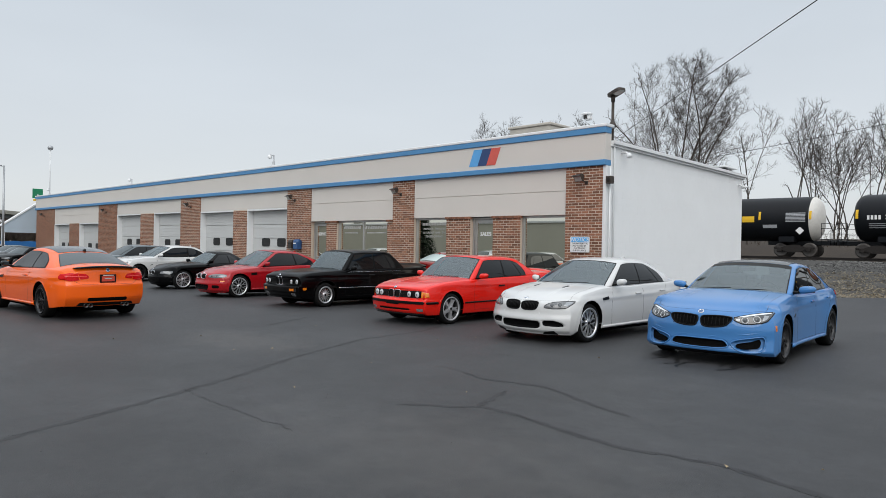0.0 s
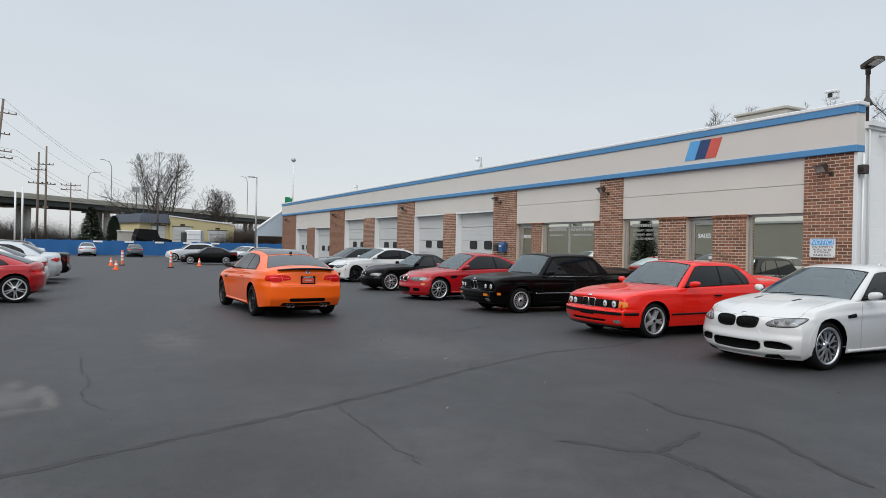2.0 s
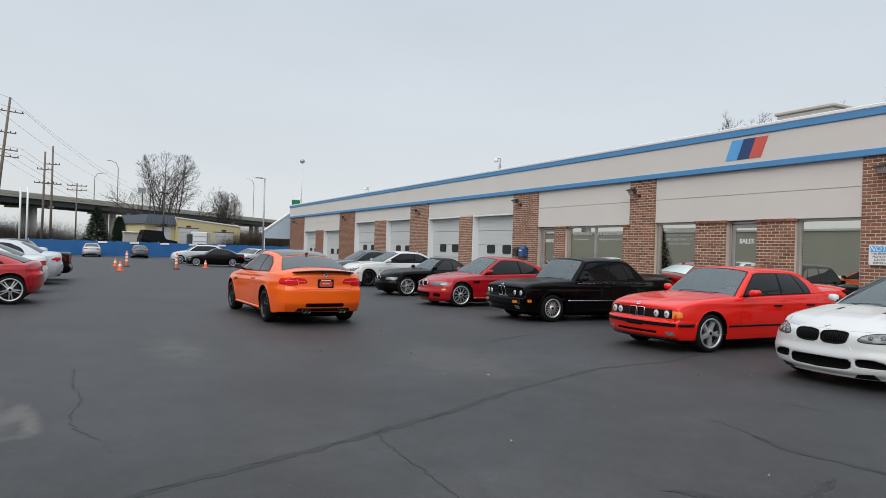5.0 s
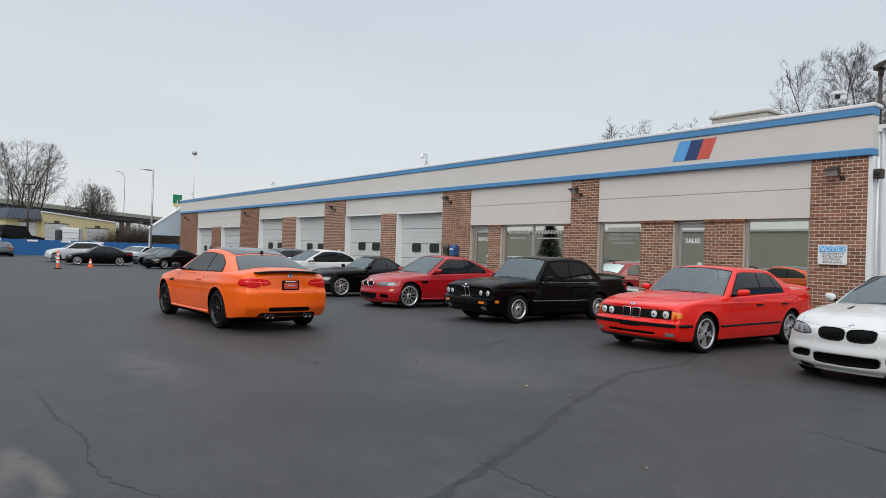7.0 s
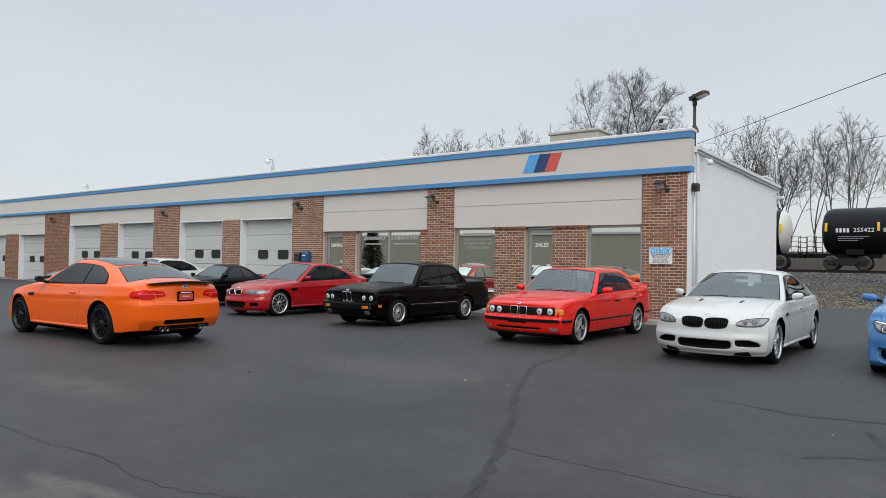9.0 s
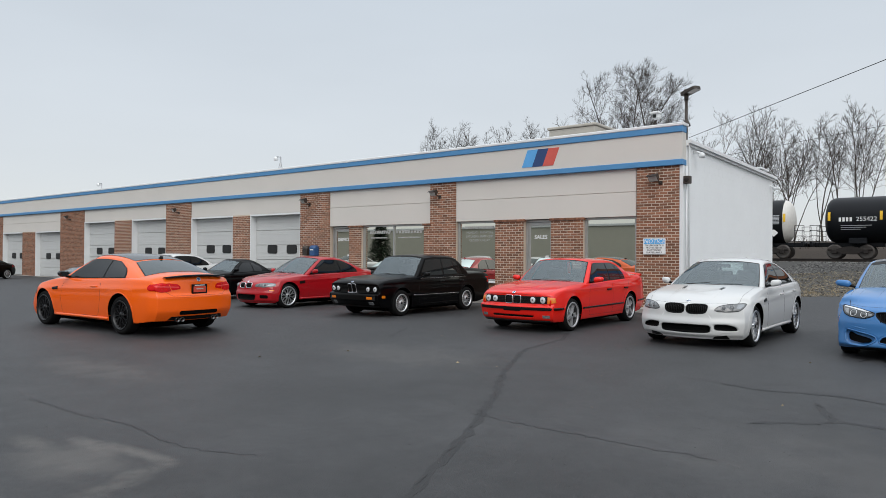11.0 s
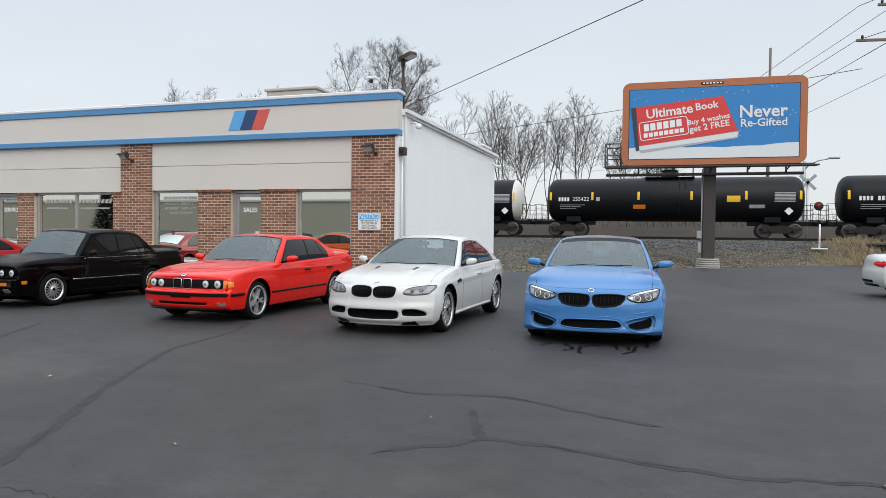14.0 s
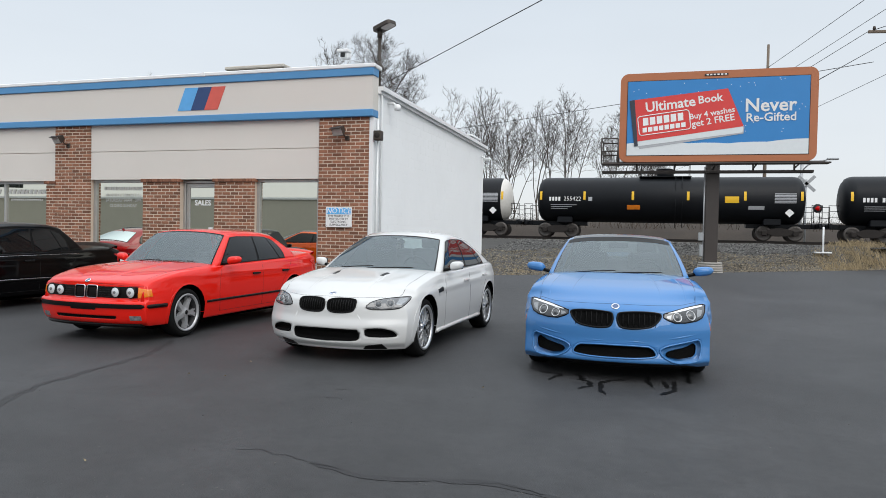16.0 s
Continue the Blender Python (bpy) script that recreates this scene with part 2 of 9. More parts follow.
M_BARK = mat("bark", (0.075, 0.063, 0.054), rough=0.95, vary=0.25, scale=3, bump=0.5, bump_scale=30)
M_TANK = mat("tank_black", (0.006, 0.007, 0.009), rough=0.45, spec=0.2, vary=0.35, scale=0.8, fine=0.1)
M_TANKWHITE = mat("tank_white", (0.62, 0.60, 0.56), rough=0.5, vary=0.15)
M_STEEL = mat("rail_steel", (0.026, 0.022, 0.020), rough=0.6, metal=0.2, spec=0.25, vary=0.3)
M_WHEELSTEEL = mat("wheel_steel", (0.095, 0.085, 0.078), rough=0.45, metal=0.4, vary=0.3)
M_WOODTIE = mat("timber_tie", (0.075, 0.055, 0.042), rough=0.95, vary=0.3)
M_YELLOW = mat("yellow_mark", (0.78, 0.46, 0.015), rough=0.5)
M_BBFRAME = mat("billboard_frame", (0.40, 0.135, 0.055), rough=0.55, vary=0.08)
M_BBBLUE = mat("poster_blue", (0.026, 0.20, 0.49), rough=0.45, vary=0.06, scale=1)
M_BBRED = mat("poster_red", (0.62, 0.045, 0.040), rough=0.45, vary=0.03)
M_BBSNOW = mat("poster_snow", (0.66, 0.69, 0.70), rough=0.5, vary=0.05)
M_BBGREY = mat("poster_grey", (0.40, 0.41, 0.43), rough=0.5)
M_BBDARK = mat("poster_dark", (0.03, 0.035, 0.05), rough=0.5)
M_BROWNSTEEL = mat("brown_steel", (0.045, 0.036, 0.032), rough=0.55, vary=0.15)
M_POLEWOOD = mat("pole_wood", (0.17, 0.135, 0.105), rough=0.95, vary=0.2, stretch=(1, 1, 0.1))
M_WIRE = mat("wire", (0.02, 0.02, 0.02), rough=0.7)
M_FENCE = mat("fence_blue", (0.010, 0.105, 0.30), rough=0.6, vary=0.15, scale=0.5)
M_ORANGECONE = mat("cone_orange", (0.80, 0.13, 0.03), rough=0.5)
M_YWALL = mat("pale_yellow_wall", (0.56, 0.48, 0.27), rough=0.85, vary=0.06)
M_SLATE = mat("slate_roof", (0.055, 0.065, 0.085), rough=0.8, vary=0.15)
M_BRIDGE = mat("bridge_concrete", (0.36, 0.35, 0.30), rough=0.9, vary=0.1, scale=0.3)
M_PIER = mat("pier_concrete", (0.58, 0.57, 0.54), rough=0.9, vary=0.2, scale=0.5)
M_BRIDGESTEEL = mat("bridge_girder", (0.035, 0.045, 0.045), rough=0.7)
M_EVERGREEN = mat("evergreen", (0.035, 0.055, 0.030), rough=0.95, vary=0.3, scale=3, per_island=0.4)
M_GREENSIGN = mat("road_sign_green", (0.01, 0.22, 0.10), rough=0.4)
M_ROOF = mat("flat_roof", (0.25, 0.25, 0.25), rough=0.9)

# asphalt: sealed, patchy, with wheel-polished and grey areas
M_ASPHALT = mat("asphalt", (0.034, 0.034, 0.0355), rough=0.60, spec=0.40, vary=0.85, scale=0.45, bump=0.5, bump_scale=110, fine=0.30)
an, al = M_ASPHALT.node_tree.nodes, M_ASPHALT.node_tree.links
a_base = an["Principled BSDF"].inputs["Base Color"].links[0].from_socket
a_tc = an.new("ShaderNodeTexCoord")
for size, soft_, lo, hi in ((2.6, 0.70, 0.80, 1.20), (14.0, 0.65, 0.84, 1.16)):
    # mottling of the worn seal coat
    nz, mr, mul = an.new("ShaderNodeTexNoise"), an.new("ShaderNodeMapRange"), an.new("ShaderNodeVectorMath")
    nz.inputs["Scale"].default_value, nz.inputs["Detail"].default_value, nz.inputs["Roughness"].default_value = size, 7, soft_
    mr.inputs["From Min"].default_value, mr.inputs["From Max"].default_value = 0.32, 0.68
    mr.inputs["To Min"].default_value, mr.inputs["To Max"].default_value = lo, hi
    mul.operation = "SCALE"
    al.new(a_tc.outputs["Object"], nz.inputs["Vector"])
    al.new(nz.outputs["Fac"], mr.inputs["Value"])
    al.new(a_base, mul.inputs[0])
    al.new(mr.outputs[0], mul.inputs["Scale"])
    a_base = mul.outputs[0]


def worn_spot(x, y, rx, ry, base, amount=0.8, color=(0.13, 0.12, 0.11, 1), scale=3.0):
    """A pale scuffed area with a ragged edge at one place of the lot."""
    mp, gr, nz, mul, rp, mx = (an.new("ShaderNode" + k) for k in ("Mapping", "TexGradient", "TexNoise", "Math", "ValToRGB", "Mix"))
    gr.gradient_type, mx.data_type = "SPHERICAL", "RGBA"
    mp.inputs["Location"].default_value = (-x / rx, -y / ry, 0)
    mp.inputs["Scale"].default_value = (1 / rx, 1 / ry, 1)
    nz.inputs["Scale"].default_value, nz.inputs["Detail"].default_value = scale, 8
    al.new(a_tc.outputs["Object"], mp.inputs[0])
    al.new(a_tc.outputs["Object"], nz.inputs["Vector"])
    al.new(mp.outputs[0], gr.inputs[0])
    mul.operation = "MULTIPLY"
    al.new(gr.outputs["Fac"], mul.inputs[0])
    al.new(nz.outputs["Fac"], mul.inputs[1])
    rp.color_ramp.elements[0].position, rp.color_ramp.elements[1].position = (0.16, 0.42) if rx > 0.7 else (0.05, 0.40)
    rp.color_ramp.elements[1].color = (amount, amount, amount, 1)
    al.new(mul.outputs[0], rp.inputs[0])
    al.new(rp.outputs[0], mx.inputs["Factor"])
    al.new(base, mx.inputs[6])
    mx.inputs[7].default_value = color
    return mx.outputs[2]


for spot in ((-9.0, 0.66, 0.42, 0.16, 0.42), (-8.62, 0.92, 0.46, 0.13, 0.5), (-8.3, 1.02, 0.46, 0.11, 0.5), (-8.02, 1.06, 0.40, 0.10, 0.42), (-7.85, 1.05, 0.22, 0.12, 0.36), (-7.70, 0.86, 0.13, 0.32, 0.34), (-7.56, 0.55, 0.13, 0.36, 0.38), (-7.44, 0.25, 0.12, 0.30, 0.38),
             (-8.3, 0.66, 1.1, 0.60, 0.42), (-12.0, 2.6, 2.5, 0.8, 0.3), (-10.0, 6.0, 3.0, 1.5, 0.22), (-3.5, 4.0, 3.5, 2.0, 0.16), (0.5, 9.0, 3.0, 2.5, 0.16)):
    a_base = worn_spot(*spot[:4], a_base, spot[4], scale=3.0 if spot[2] > 0.7 else 14.0)
al.new(a_base, an["Principled BSDF"].inputs["Base Color"])


# ---------------------------------------------------------------- mesh building
class G:
    """Collects vertices and faces for one mesh."""

    def __init__(self):
        self.v, self.f, self.m, self.s = [], [], [], []

    def add(self, verts, faces, mi=0, smooth=False, mtx=None):
        o = len(self.v)
        self.v += [tuple(mtx @ Vector(p)) for p in verts] if mtx else [tuple(p) for p in verts]
        for f in faces:
            self.f.append(tuple(i + o for i in f))
            self.m.append(mi)
            self.s.append(smooth)
        return self

    def box(self, c, size, bev=0.008, mi=0, mtx=None):
        hx, hy, hz = (s / 2 for s in size)
        b = min(bev, hx * 0.45, hy * 0.45, hz * 0.45)
        ids, verts = {}, []
        for sx in (-1, 1):
            for sy in (-1, 1):
                for sz in (-1, 1):
                    for ax in range(3):
                        d = [hx - b, hy - b, hz - b]
                        d[ax] += b
                        ids[sx, sy, sz, ax] = len(verts)
                        verts.append((c[0] + sx * d[0], c[1] + sy * d[1], c[2] + sz * d[2]))
        faces = []
        S = (-1, 1)
        for ax in range(3):
            u, w = (ax + 1) % 3, (ax + 2) % 3
            for s in S:
                loop = []
                for a, bb in ((-1, -1), (1, -1), (1, 1), (-1, 1)):
                    k = [0, 0, 0]
                    k[ax], k[u], k[w] = s, a, bb
                    loop.append(ids[k[0], k[1], k[2], ax])
                faces.append(loop if s > 0 else loop[::-1])
            for a in S:
                for bb in S:
                    k0, k1 = [0, 0, 0], [0, 0, 0]
                    k0[u] = k1[u] = a
                    k0[w] = k1[w] = bb
                    k0[ax], k1[ax] = -1, 1
                    q = [ids[(*k0, u)], ids[(*k1, u)], ids[(*k1, w)], ids[(*k0, w)]]
                    faces.append(q if a * bb > 0 else q[::-1])
        for sx in S:
            for sy in S:
                for sz in S:
                    t = [ids[sx, sy, sz, 0], ids[sx, sy, sz, 1], ids[sx, sy, sz, 2]]
                    faces.append(t if sx * sy * sz > 0 else t[::-1])
        return self.add(verts, faces, mi, False, mtx)

    def span(self, x0, x1, y0, y1, z0, z1, bev=0.008, mi=0):
        return self.box(((x0 + x1) / 2, (y0 + y1) / 2, (z0 + z1) / 2), (abs(x1 - x0), abs(y1 - y0), abs(z1 - z0)), bev, mi)

    def tube(self, pts, r, n=8, mi=0, closed=False, cap=True):
        pts = [Vector(p) for p in pts]
        rs = r if isinstance(r, (list, tuple)) else [r] * len(pts)
        verts, faces, k = [], [], len(pts)
        ref = None
        for i, p in enumerate(pts):
            a = pts[(i - 1) % k] if (closed or i > 0) else p
            b = pts[(i + 1) % k] if (closed or i < k - 1) else p
            d = (b - a).normalized() if (b - a).length > 1e-9 else Vector((0, 0, 1))
            if ref is None:
                ref = d.orthogonal().normalized()
            ref = (ref - d * ref.dot(d))
            ref = ref.normalized() if ref.length > 1e-6 else d.orthogonal().normalized()
            o = d.cross(ref)
            for j in range(n):
                t = 2 * math.pi * j / n
                verts.append(p + (ref * math.cos(t) + o * math.sin(t)) * rs[i])
        for i in range(k if closed else k - 1):
            i2 = (i + 1) % k
            for j in range(n):
                j2 = (j + 1) % n
                faces.append((i * n + j, i * n + j2, i2 * n + j2, i2 * n + j))
        if cap and not closed:
            faces.append(tuple(range(n))[::-1])
            faces.append(tuple(range((k - 1) * n, k * n)))
        return self.add(verts, faces, mi, n > 4)

    def lathe(self, prof, n=24, mi=0, mtx=None, smooth=True, closed=False):
        """prof: (radius, along y) turned round the y axis."""
        verts, faces, k = [], [], len(prof)
        for r, y in prof:
            for j in range(n):
                t = 2 * math.pi * j / n
                verts.append((r * math.cos(t), y, r * math.sin(t)))
        for i in range(k if closed else k - 1):
            i2 = (i + 1) % k
            for j in range(n):
                j2 = (j + 1) % n
                faces.append((i * n + j, i2 * n + j, i2 * n + j2, i * n + j2))
        return self.add(verts, faces, mi, smooth, mtx)

    def prism(self, outline, mtx, depth, mi=0):
        """A flat outline (x, y) given thickness along z, put at mtx."""
        k = len(outline)
        verts = [(x, y, 0) for x, y in outline] + [(x, y, depth) for x, y in outline]
        faces = [tuple(range(k))[::-1], tuple(range(k, 2 * k))] + [(i, (i + 1) % k, (i + 1) % k + k, i + k) for i in range(k)]
        return self.add(verts, faces, mi, False, mtx)

    def grid(self, rows, mi=0, smooth=True):
        k, w = len(rows), len(rows[0])
        verts = [p for r in rows for p in r]
        return self.add(verts, [(i * w + j, i * w + j + 1, (i + 1) * w + j + 1, (i + 1) * w + j) for i in range(k - 1) for j in range(w - 1)], mi, smooth)

    def mesh(self, name, mats):
        me = bpy.data.meshes.new(name)
        me.from_pydata(self.v, [], self.f)
        for m in mats:
            me.materials.append(m)
        me.polygons.foreach_set("material_index", self.m)
        me.polygons.foreach_set("use_smooth", self.s)
        me.update()
        return me


def part(name, g, mats, parent=None, label="", m=None):
    """Links g as one mesh object, under parent if given."""
    ob = new(name, g.mesh(name, mats if isinstance(mats, (list, tuple)) else [mats]) if isinstance(g, G) else g)
    if m is not None:
        ob.matrix_basis = m
    if parent:
        ob.parent = parent
    if label:
        tagged(ob, label)
    return ob


def thing(name, label, category, m=None, group="", kind=""):
    ob = new(name)
    ob.empty_display_size = 0.2
    if m is not None:
        ob.matrix_basis = m
    return tagged(ob, label, category, group, kind)


def rounded(w, h, r, n=5):
    out = []
    for cx, cy, a0 in ((w / 2 - r, h / 2 - r, 0), (-w / 2 + r, h / 2 - r, 90), (-w / 2 + r, -h / 2 + r, 180), (w / 2 - r, -h / 2 + r, 270)):
        for i in range(n + 1):
            a = radians(a0 + 90 * i / n)
            out.append((cx + r * math.cos(a), cy + r * math.sin(a)))
    return out


def lettering(name, text, size, m, material, parent=None, depth=0.004, align="CENTER", shear=0.0, label="", bold=0.0):
    """Words set in the built-in font, turned into a mesh."""
    cu = bpy.data.curves.new(name, "FONT")
    cu.body, cu.size, cu.extrude, cu.align_x, cu.align_y, cu.shear = text, size, depth / 2, align, "CENTER", shear
    cu.resolution_u, cu.offset = 2, bold * size
    tmp = bpy.data.objects.new(name, cu)
    scene.collection.objects.link(tmp)
    me = bpy.data.meshes.new_from_object(tmp.evaluated_get(bpy.context.evaluated_depsgraph_get()))
    bpy.data.objects.remove(tmp)
    me.materials.clear()
    me.materials.append(material)
    ob = new(name, me)
    ob.matrix_basis = m
    if parent:
        ob.parent = parent
    if label:
        tagged(ob, label)
    return ob


FRONT = pose(0, 0, 0, 90, 0, 0)  # a text's plane turned to face -y

# ---------------------------------------------------------------- ground
def edge_y(x):
    """The far edge of the parking lot, a diagonal that runs from behind the workshop towards the road."""
    return min(max(36.4 + 1.05 * x, 25.5), 47.0)


g = G()
g.add([(-2500, -2500, -0.03), (2500, -2500, -0.03), (2500, 2500, -0.03), (-2500, 2500, -0.03)], [(0, 1, 2, 3)])
ground = tagged(part("ground", g, M_DIRT), "dry brown ground reaching to the horizon", "ground", kind="structure")

g = G()
xs = [-90 + i * 2.0 for i in range(67)]
rows = []
for j in range(41):
    t = j / 40
    rows.append([(x, -70 + t * (edge_y(x) + 70), 0.0) for x in xs])
g.grid(rows, 0, True)
lot = tagged(part("pavement", g, M_ASPHALT), "dark worn asphalt parking lot with sealed cracks", "pavement", kind="structure")


def bank_z(x, y):
    e = edge_y(x)
    t = max(0.0, min(1.0, (y - e - 0.25) / max(46.6 - e, 2.5)))
    t2 = t * t * (3 - 2 * t)
    grassy = max(0, min(1, (x - 5) / 5)) * 0.55 * max(0, min(1, (y - e) / 1.5))
    z = 1.22 * (0.55 * t + 0.45 * t2) + 0.05 * noise.noise((x * 0.7, y * 0.7, 0))
    return max(z, min(grassy, 1.2)) - 0.02


g = G()
rows = []
for i in range(150):
    x = -60 + i * 0.8
    e = edge_y(x)
    rows.append([(x, e + (54.0 - e) * (j / 40), bank_z(x, e + (54.0 - e) * (j / 40)) + (0.04 * noise.noise((x * 2.3, j * 0.9, 3)) if j else 0)) for j in range(41)])
g.grid(rows[::-1], 0, True)
tagged(part("embankment", g, M_GRAVEL), "grey gravel railway embankment rising behind the lot", "embankment", kind="structure")

# loose stones over the slope
rng = random.Random(5)
g = G()
OCT = [(0, 1, 2), (0, 2, 3), (0, 3, 4), (0, 4, 1), (5, 2, 1), (5, 3, 2), (5, 4, 3), (5, 1, 4)]


def stone(g, x, y, z, r):
    a = rng.random() * 6.3
    p = [(x, y, z + r * rng.uniform(0.5, 0.9))]
    for q in range(4):
        w = a + q * 1.57
        k = r * rng.uniform(0.7, 1.3)
        p.append((x + k * math.cos(w), y + k * math.sin(w), z + r * rng.uniform(0, 0.4)))
    p.append((x, y, z - r * 0.4))
    g.add(p, OCT)


tan = G()
for i in range(30000):
    x = rng.uniform(-12, 9)
    e = edge_y(x)
    y = e + 0.1 + (48 - e) * rng.random() ** 1.3
    low = (y - e) / (47.0 - e) + 0.12 * noise.noise((x * 0.5, y * 0.5, 8)) < 0.58
    stone(tan if low else g, x, y, bank_z(x, y), rng.uniform(0.022, 0.068) * (0.85 if low else 1.0))
for i in range(500):
    x = rng.uniform(-9, 7)
    stone(tan, x, edge_y(x) - abs(rng.gauss(0, 0.25)), 0.005, rng.uniform(0.012, 0.04))
tagged(part("gravel_stones", g, M_STONE), "loose grey ballast stones high on the slope", "gravel", kind="stuff")
tagged(part("gravel_stones", tan, M_TANSTONE), "loose tan stones along the foot of the slope", "gravel", kind="stuff")


# dry grass on the bank's end
def tuft(g, x, y, z, h, n, spread, rng):
    for _ in range(n):
        a, l = rng.random() * 6.3, h * rng.uniform(0.5, 1.1)
        bx, by = x + rng.gauss(0, spread), y + rng.gauss(0, spread)
        tx, ty = bx + math.cos(a) * l * 0.45, by + math.sin(a) * l * 0.45
        w = 0.008
        g.add([(bx - w, by, z), (bx + w, by, z), ((bx + tx) / 2 + w * 0.7, (by + ty) / 2, z + l * 0.65), (tx, ty, z + l)], [(0, 1, 2), (0, 2, 3)])


g = G()
for i in range(1300):
    x = rng.uniform(4.5, 24)
    y = edge_y(x) + 0.3 + rng.random() ** 1.5 * 4
    tuft(g, x, y, bank_z(x, y) - 0.02, rng.uniform(0.2, 0.52) * min(1, (x - 3) / 4), 14, 0.18, rng)
for i in range(160):
    x = rng.uniform(-16, 5)
    y = edge_y(x) + 0.2 + rng.random() * 2.5
    tuft(g, x, y, bank_z(x, y) - 0.02, rng.uniform(0.08, 0.2), 6, 0.1, rng)
tagged(part("dry_grass", g, M_DRYGRASS), "tan dry grass on the end of the railway bank", "grass", kind="stuff")


# ---------------------------------------------------------------- cracks and stains on the asphalt
def ribbon(g, pts, width, z, rng, step=0.12, jitter=0.016):
    path = []
    for (x0, y0), (x1, y1) in zip(pts, pts[1:]):
        k = max(1, int(math.hypot(x1 - x0, y1 - y0) / step))
        for i in range(k):
            t = i / k
            path.append((x0 + (x1 - x0) * t + rng.gauss(0, jitter), y0 + (y1 - y0) * t + rng.gauss(0, jitter)))
    path.append(pts[-1])
    verts = []
    for i, (x, y) in enumerate(path):
        ax, ay = path[max(i - 1, 0)]
        bx, by = path[min(i + 1, len(path) - 1)]
        d = math.hypot(bx - ax, by - ay) or 1
        w = width * rng.uniform(0.45, 1.2) / 2 * (0.3 if i in (0, len(path) - 1) else 1)
        nx, ny = -(by - ay) / d * w, (bx - ax) / d * w
        verts += [(x + nx, y + ny, z), (x - nx, y - ny, z)]
    g.add(verts, [(2 * i, 2 * i + 1, 2 * i + 3, 2 * i + 2) for i in range(len(path) - 1)])


CRACKS = [
    ([(-4.9, -1.2), (-5.6, 0.6), (-6.33, 2.31), (-6.78, 3.36), (-7.3, 4.43), (-8.01, 5.69), (-8.89, 7.62), (-9.07, 9.19), (-9.5, 10.2)], 0.075),
    ([(-4.95, 4.85), (-4.45, 5.25), (-4.3, 5.42), (-3.9, 5.42), (-3.3, 5.28), (-2.6, 5.2), (-1.9, 5.35), (-0.6, 5.1)], 0.07),
    ([(-4.35, 5.42), (-4.5, 5.85), (-4.62, 6.2)], 0.085),
    ([(-5.69, 6.67), (-5.28, 6.56), (-5.08, 6.57), (-4.77, 6.67), (-4.51, 6.71), (-4.16, 6.63), (-3.6, 6.34), (-3.1, 6.2)], 0.06),
    ([(-11.6, 7.5), (-12.4, 8.9)], 0.03),
    ([(1.0, 19.5), (6.0, 21.0), (12.0, 21.5)], 0.03),
]
rng = random.Random(11)
for i, (pts, w) in enumerate(CRACKS):
    g = G()
    ribbon(g, pts, w * 1.25, 0.0015 + 0.0003 * i, rng, 0.10, 0.012)
    seal = tagged(part("sealed_crack", g, M_TAR), "black tar-sealed crack in the asphalt", "crack", kind="structure")
    g = G()
    for (x0, y0), (x1, y1) in zip(pts, pts[1:]):
        # the split has opened only here and there
        run = math.hypot(x1 - x0, y1 - y0)
        at = rng.uniform(0, 0.3)
        while at < run - 0.1:
            l = min(rng.uniform(0.08, 0.35), run - at)
            p, q = ((x0 + (x1 - x0) * k / run + rng.gauss(0, 0.012), y0 + (y1 - y0) * k / run + rng.gauss(0, 0.012)) for k in (at, at + l))
            ribbon(g, [p, q], 0.009, 0.004 + 0.0003 * i, rng, 0.05, 0.007)
            at += l + rng.uniform(0.15, 0.6)
    part("crack_core", g, M_TARCORE, seal)
    g = G()
    for (x0, y0), (x1, y1) in zip(pts, pts[1:]):
        for _ in range(int(math.hypot(x1 - x0, y1 - y0) * 14)):
            k = rng.random()
            stone(g, x0 + (x1 - x0) * k + rng.gauss(0, 0.03), y0 + (y1 - y0) * k + rng.gauss(0, 0.03), 0.003, rng.uniform(0.002, 0.006))
    part("crumbs", g, M_GRIT, seal, "small broken crumbs of asphalt")
# hairline cracks and loose grit
for pts in ([(-10.74, 1.3), (-9.59, 1.32), (-8.94, 1.40), (-8.24, 1.31), (-7.85, 1.36), (-7.41, 1.54)], [(-6.27, 6.72), (-6.11, 6.76), (-5.9, 6.73), (-5.69, 6.67)],
            [(-6.42, 8.16), (-6.20, 8.21)], [(-6.43, 8.50), (-6.28, 8.54)], [(-7.01, 3.59), (-6.22, 3.55), (-5.54, 3.54), (-4.8, 3.54)]):
    g = G()
    ribbon(g, pts, 0.010, 0.002, rng, 0.05, 0.016)
    tagged(part("hairline_crack", g, M_TARCORE), "thin dark hairline crack in the asphalt", "crack", kind="structure")
g = G()
for i in range(1100):
    k = rng.random()
    x, y = (rng.gauss(-5.6, 1.0), rng.gauss(5.0, 1.3)) if k < 0.35 else (rng.uniform(-13, 3), rng.uniform(-0.5, 10))
    stone(g, x, y, 0.001, rng.uniform(0.002, 0.006))
tagged(part("loose_grit", g, M_GRIT), "small loose grit scattered over the asphalt", "grit", kind="stuff")
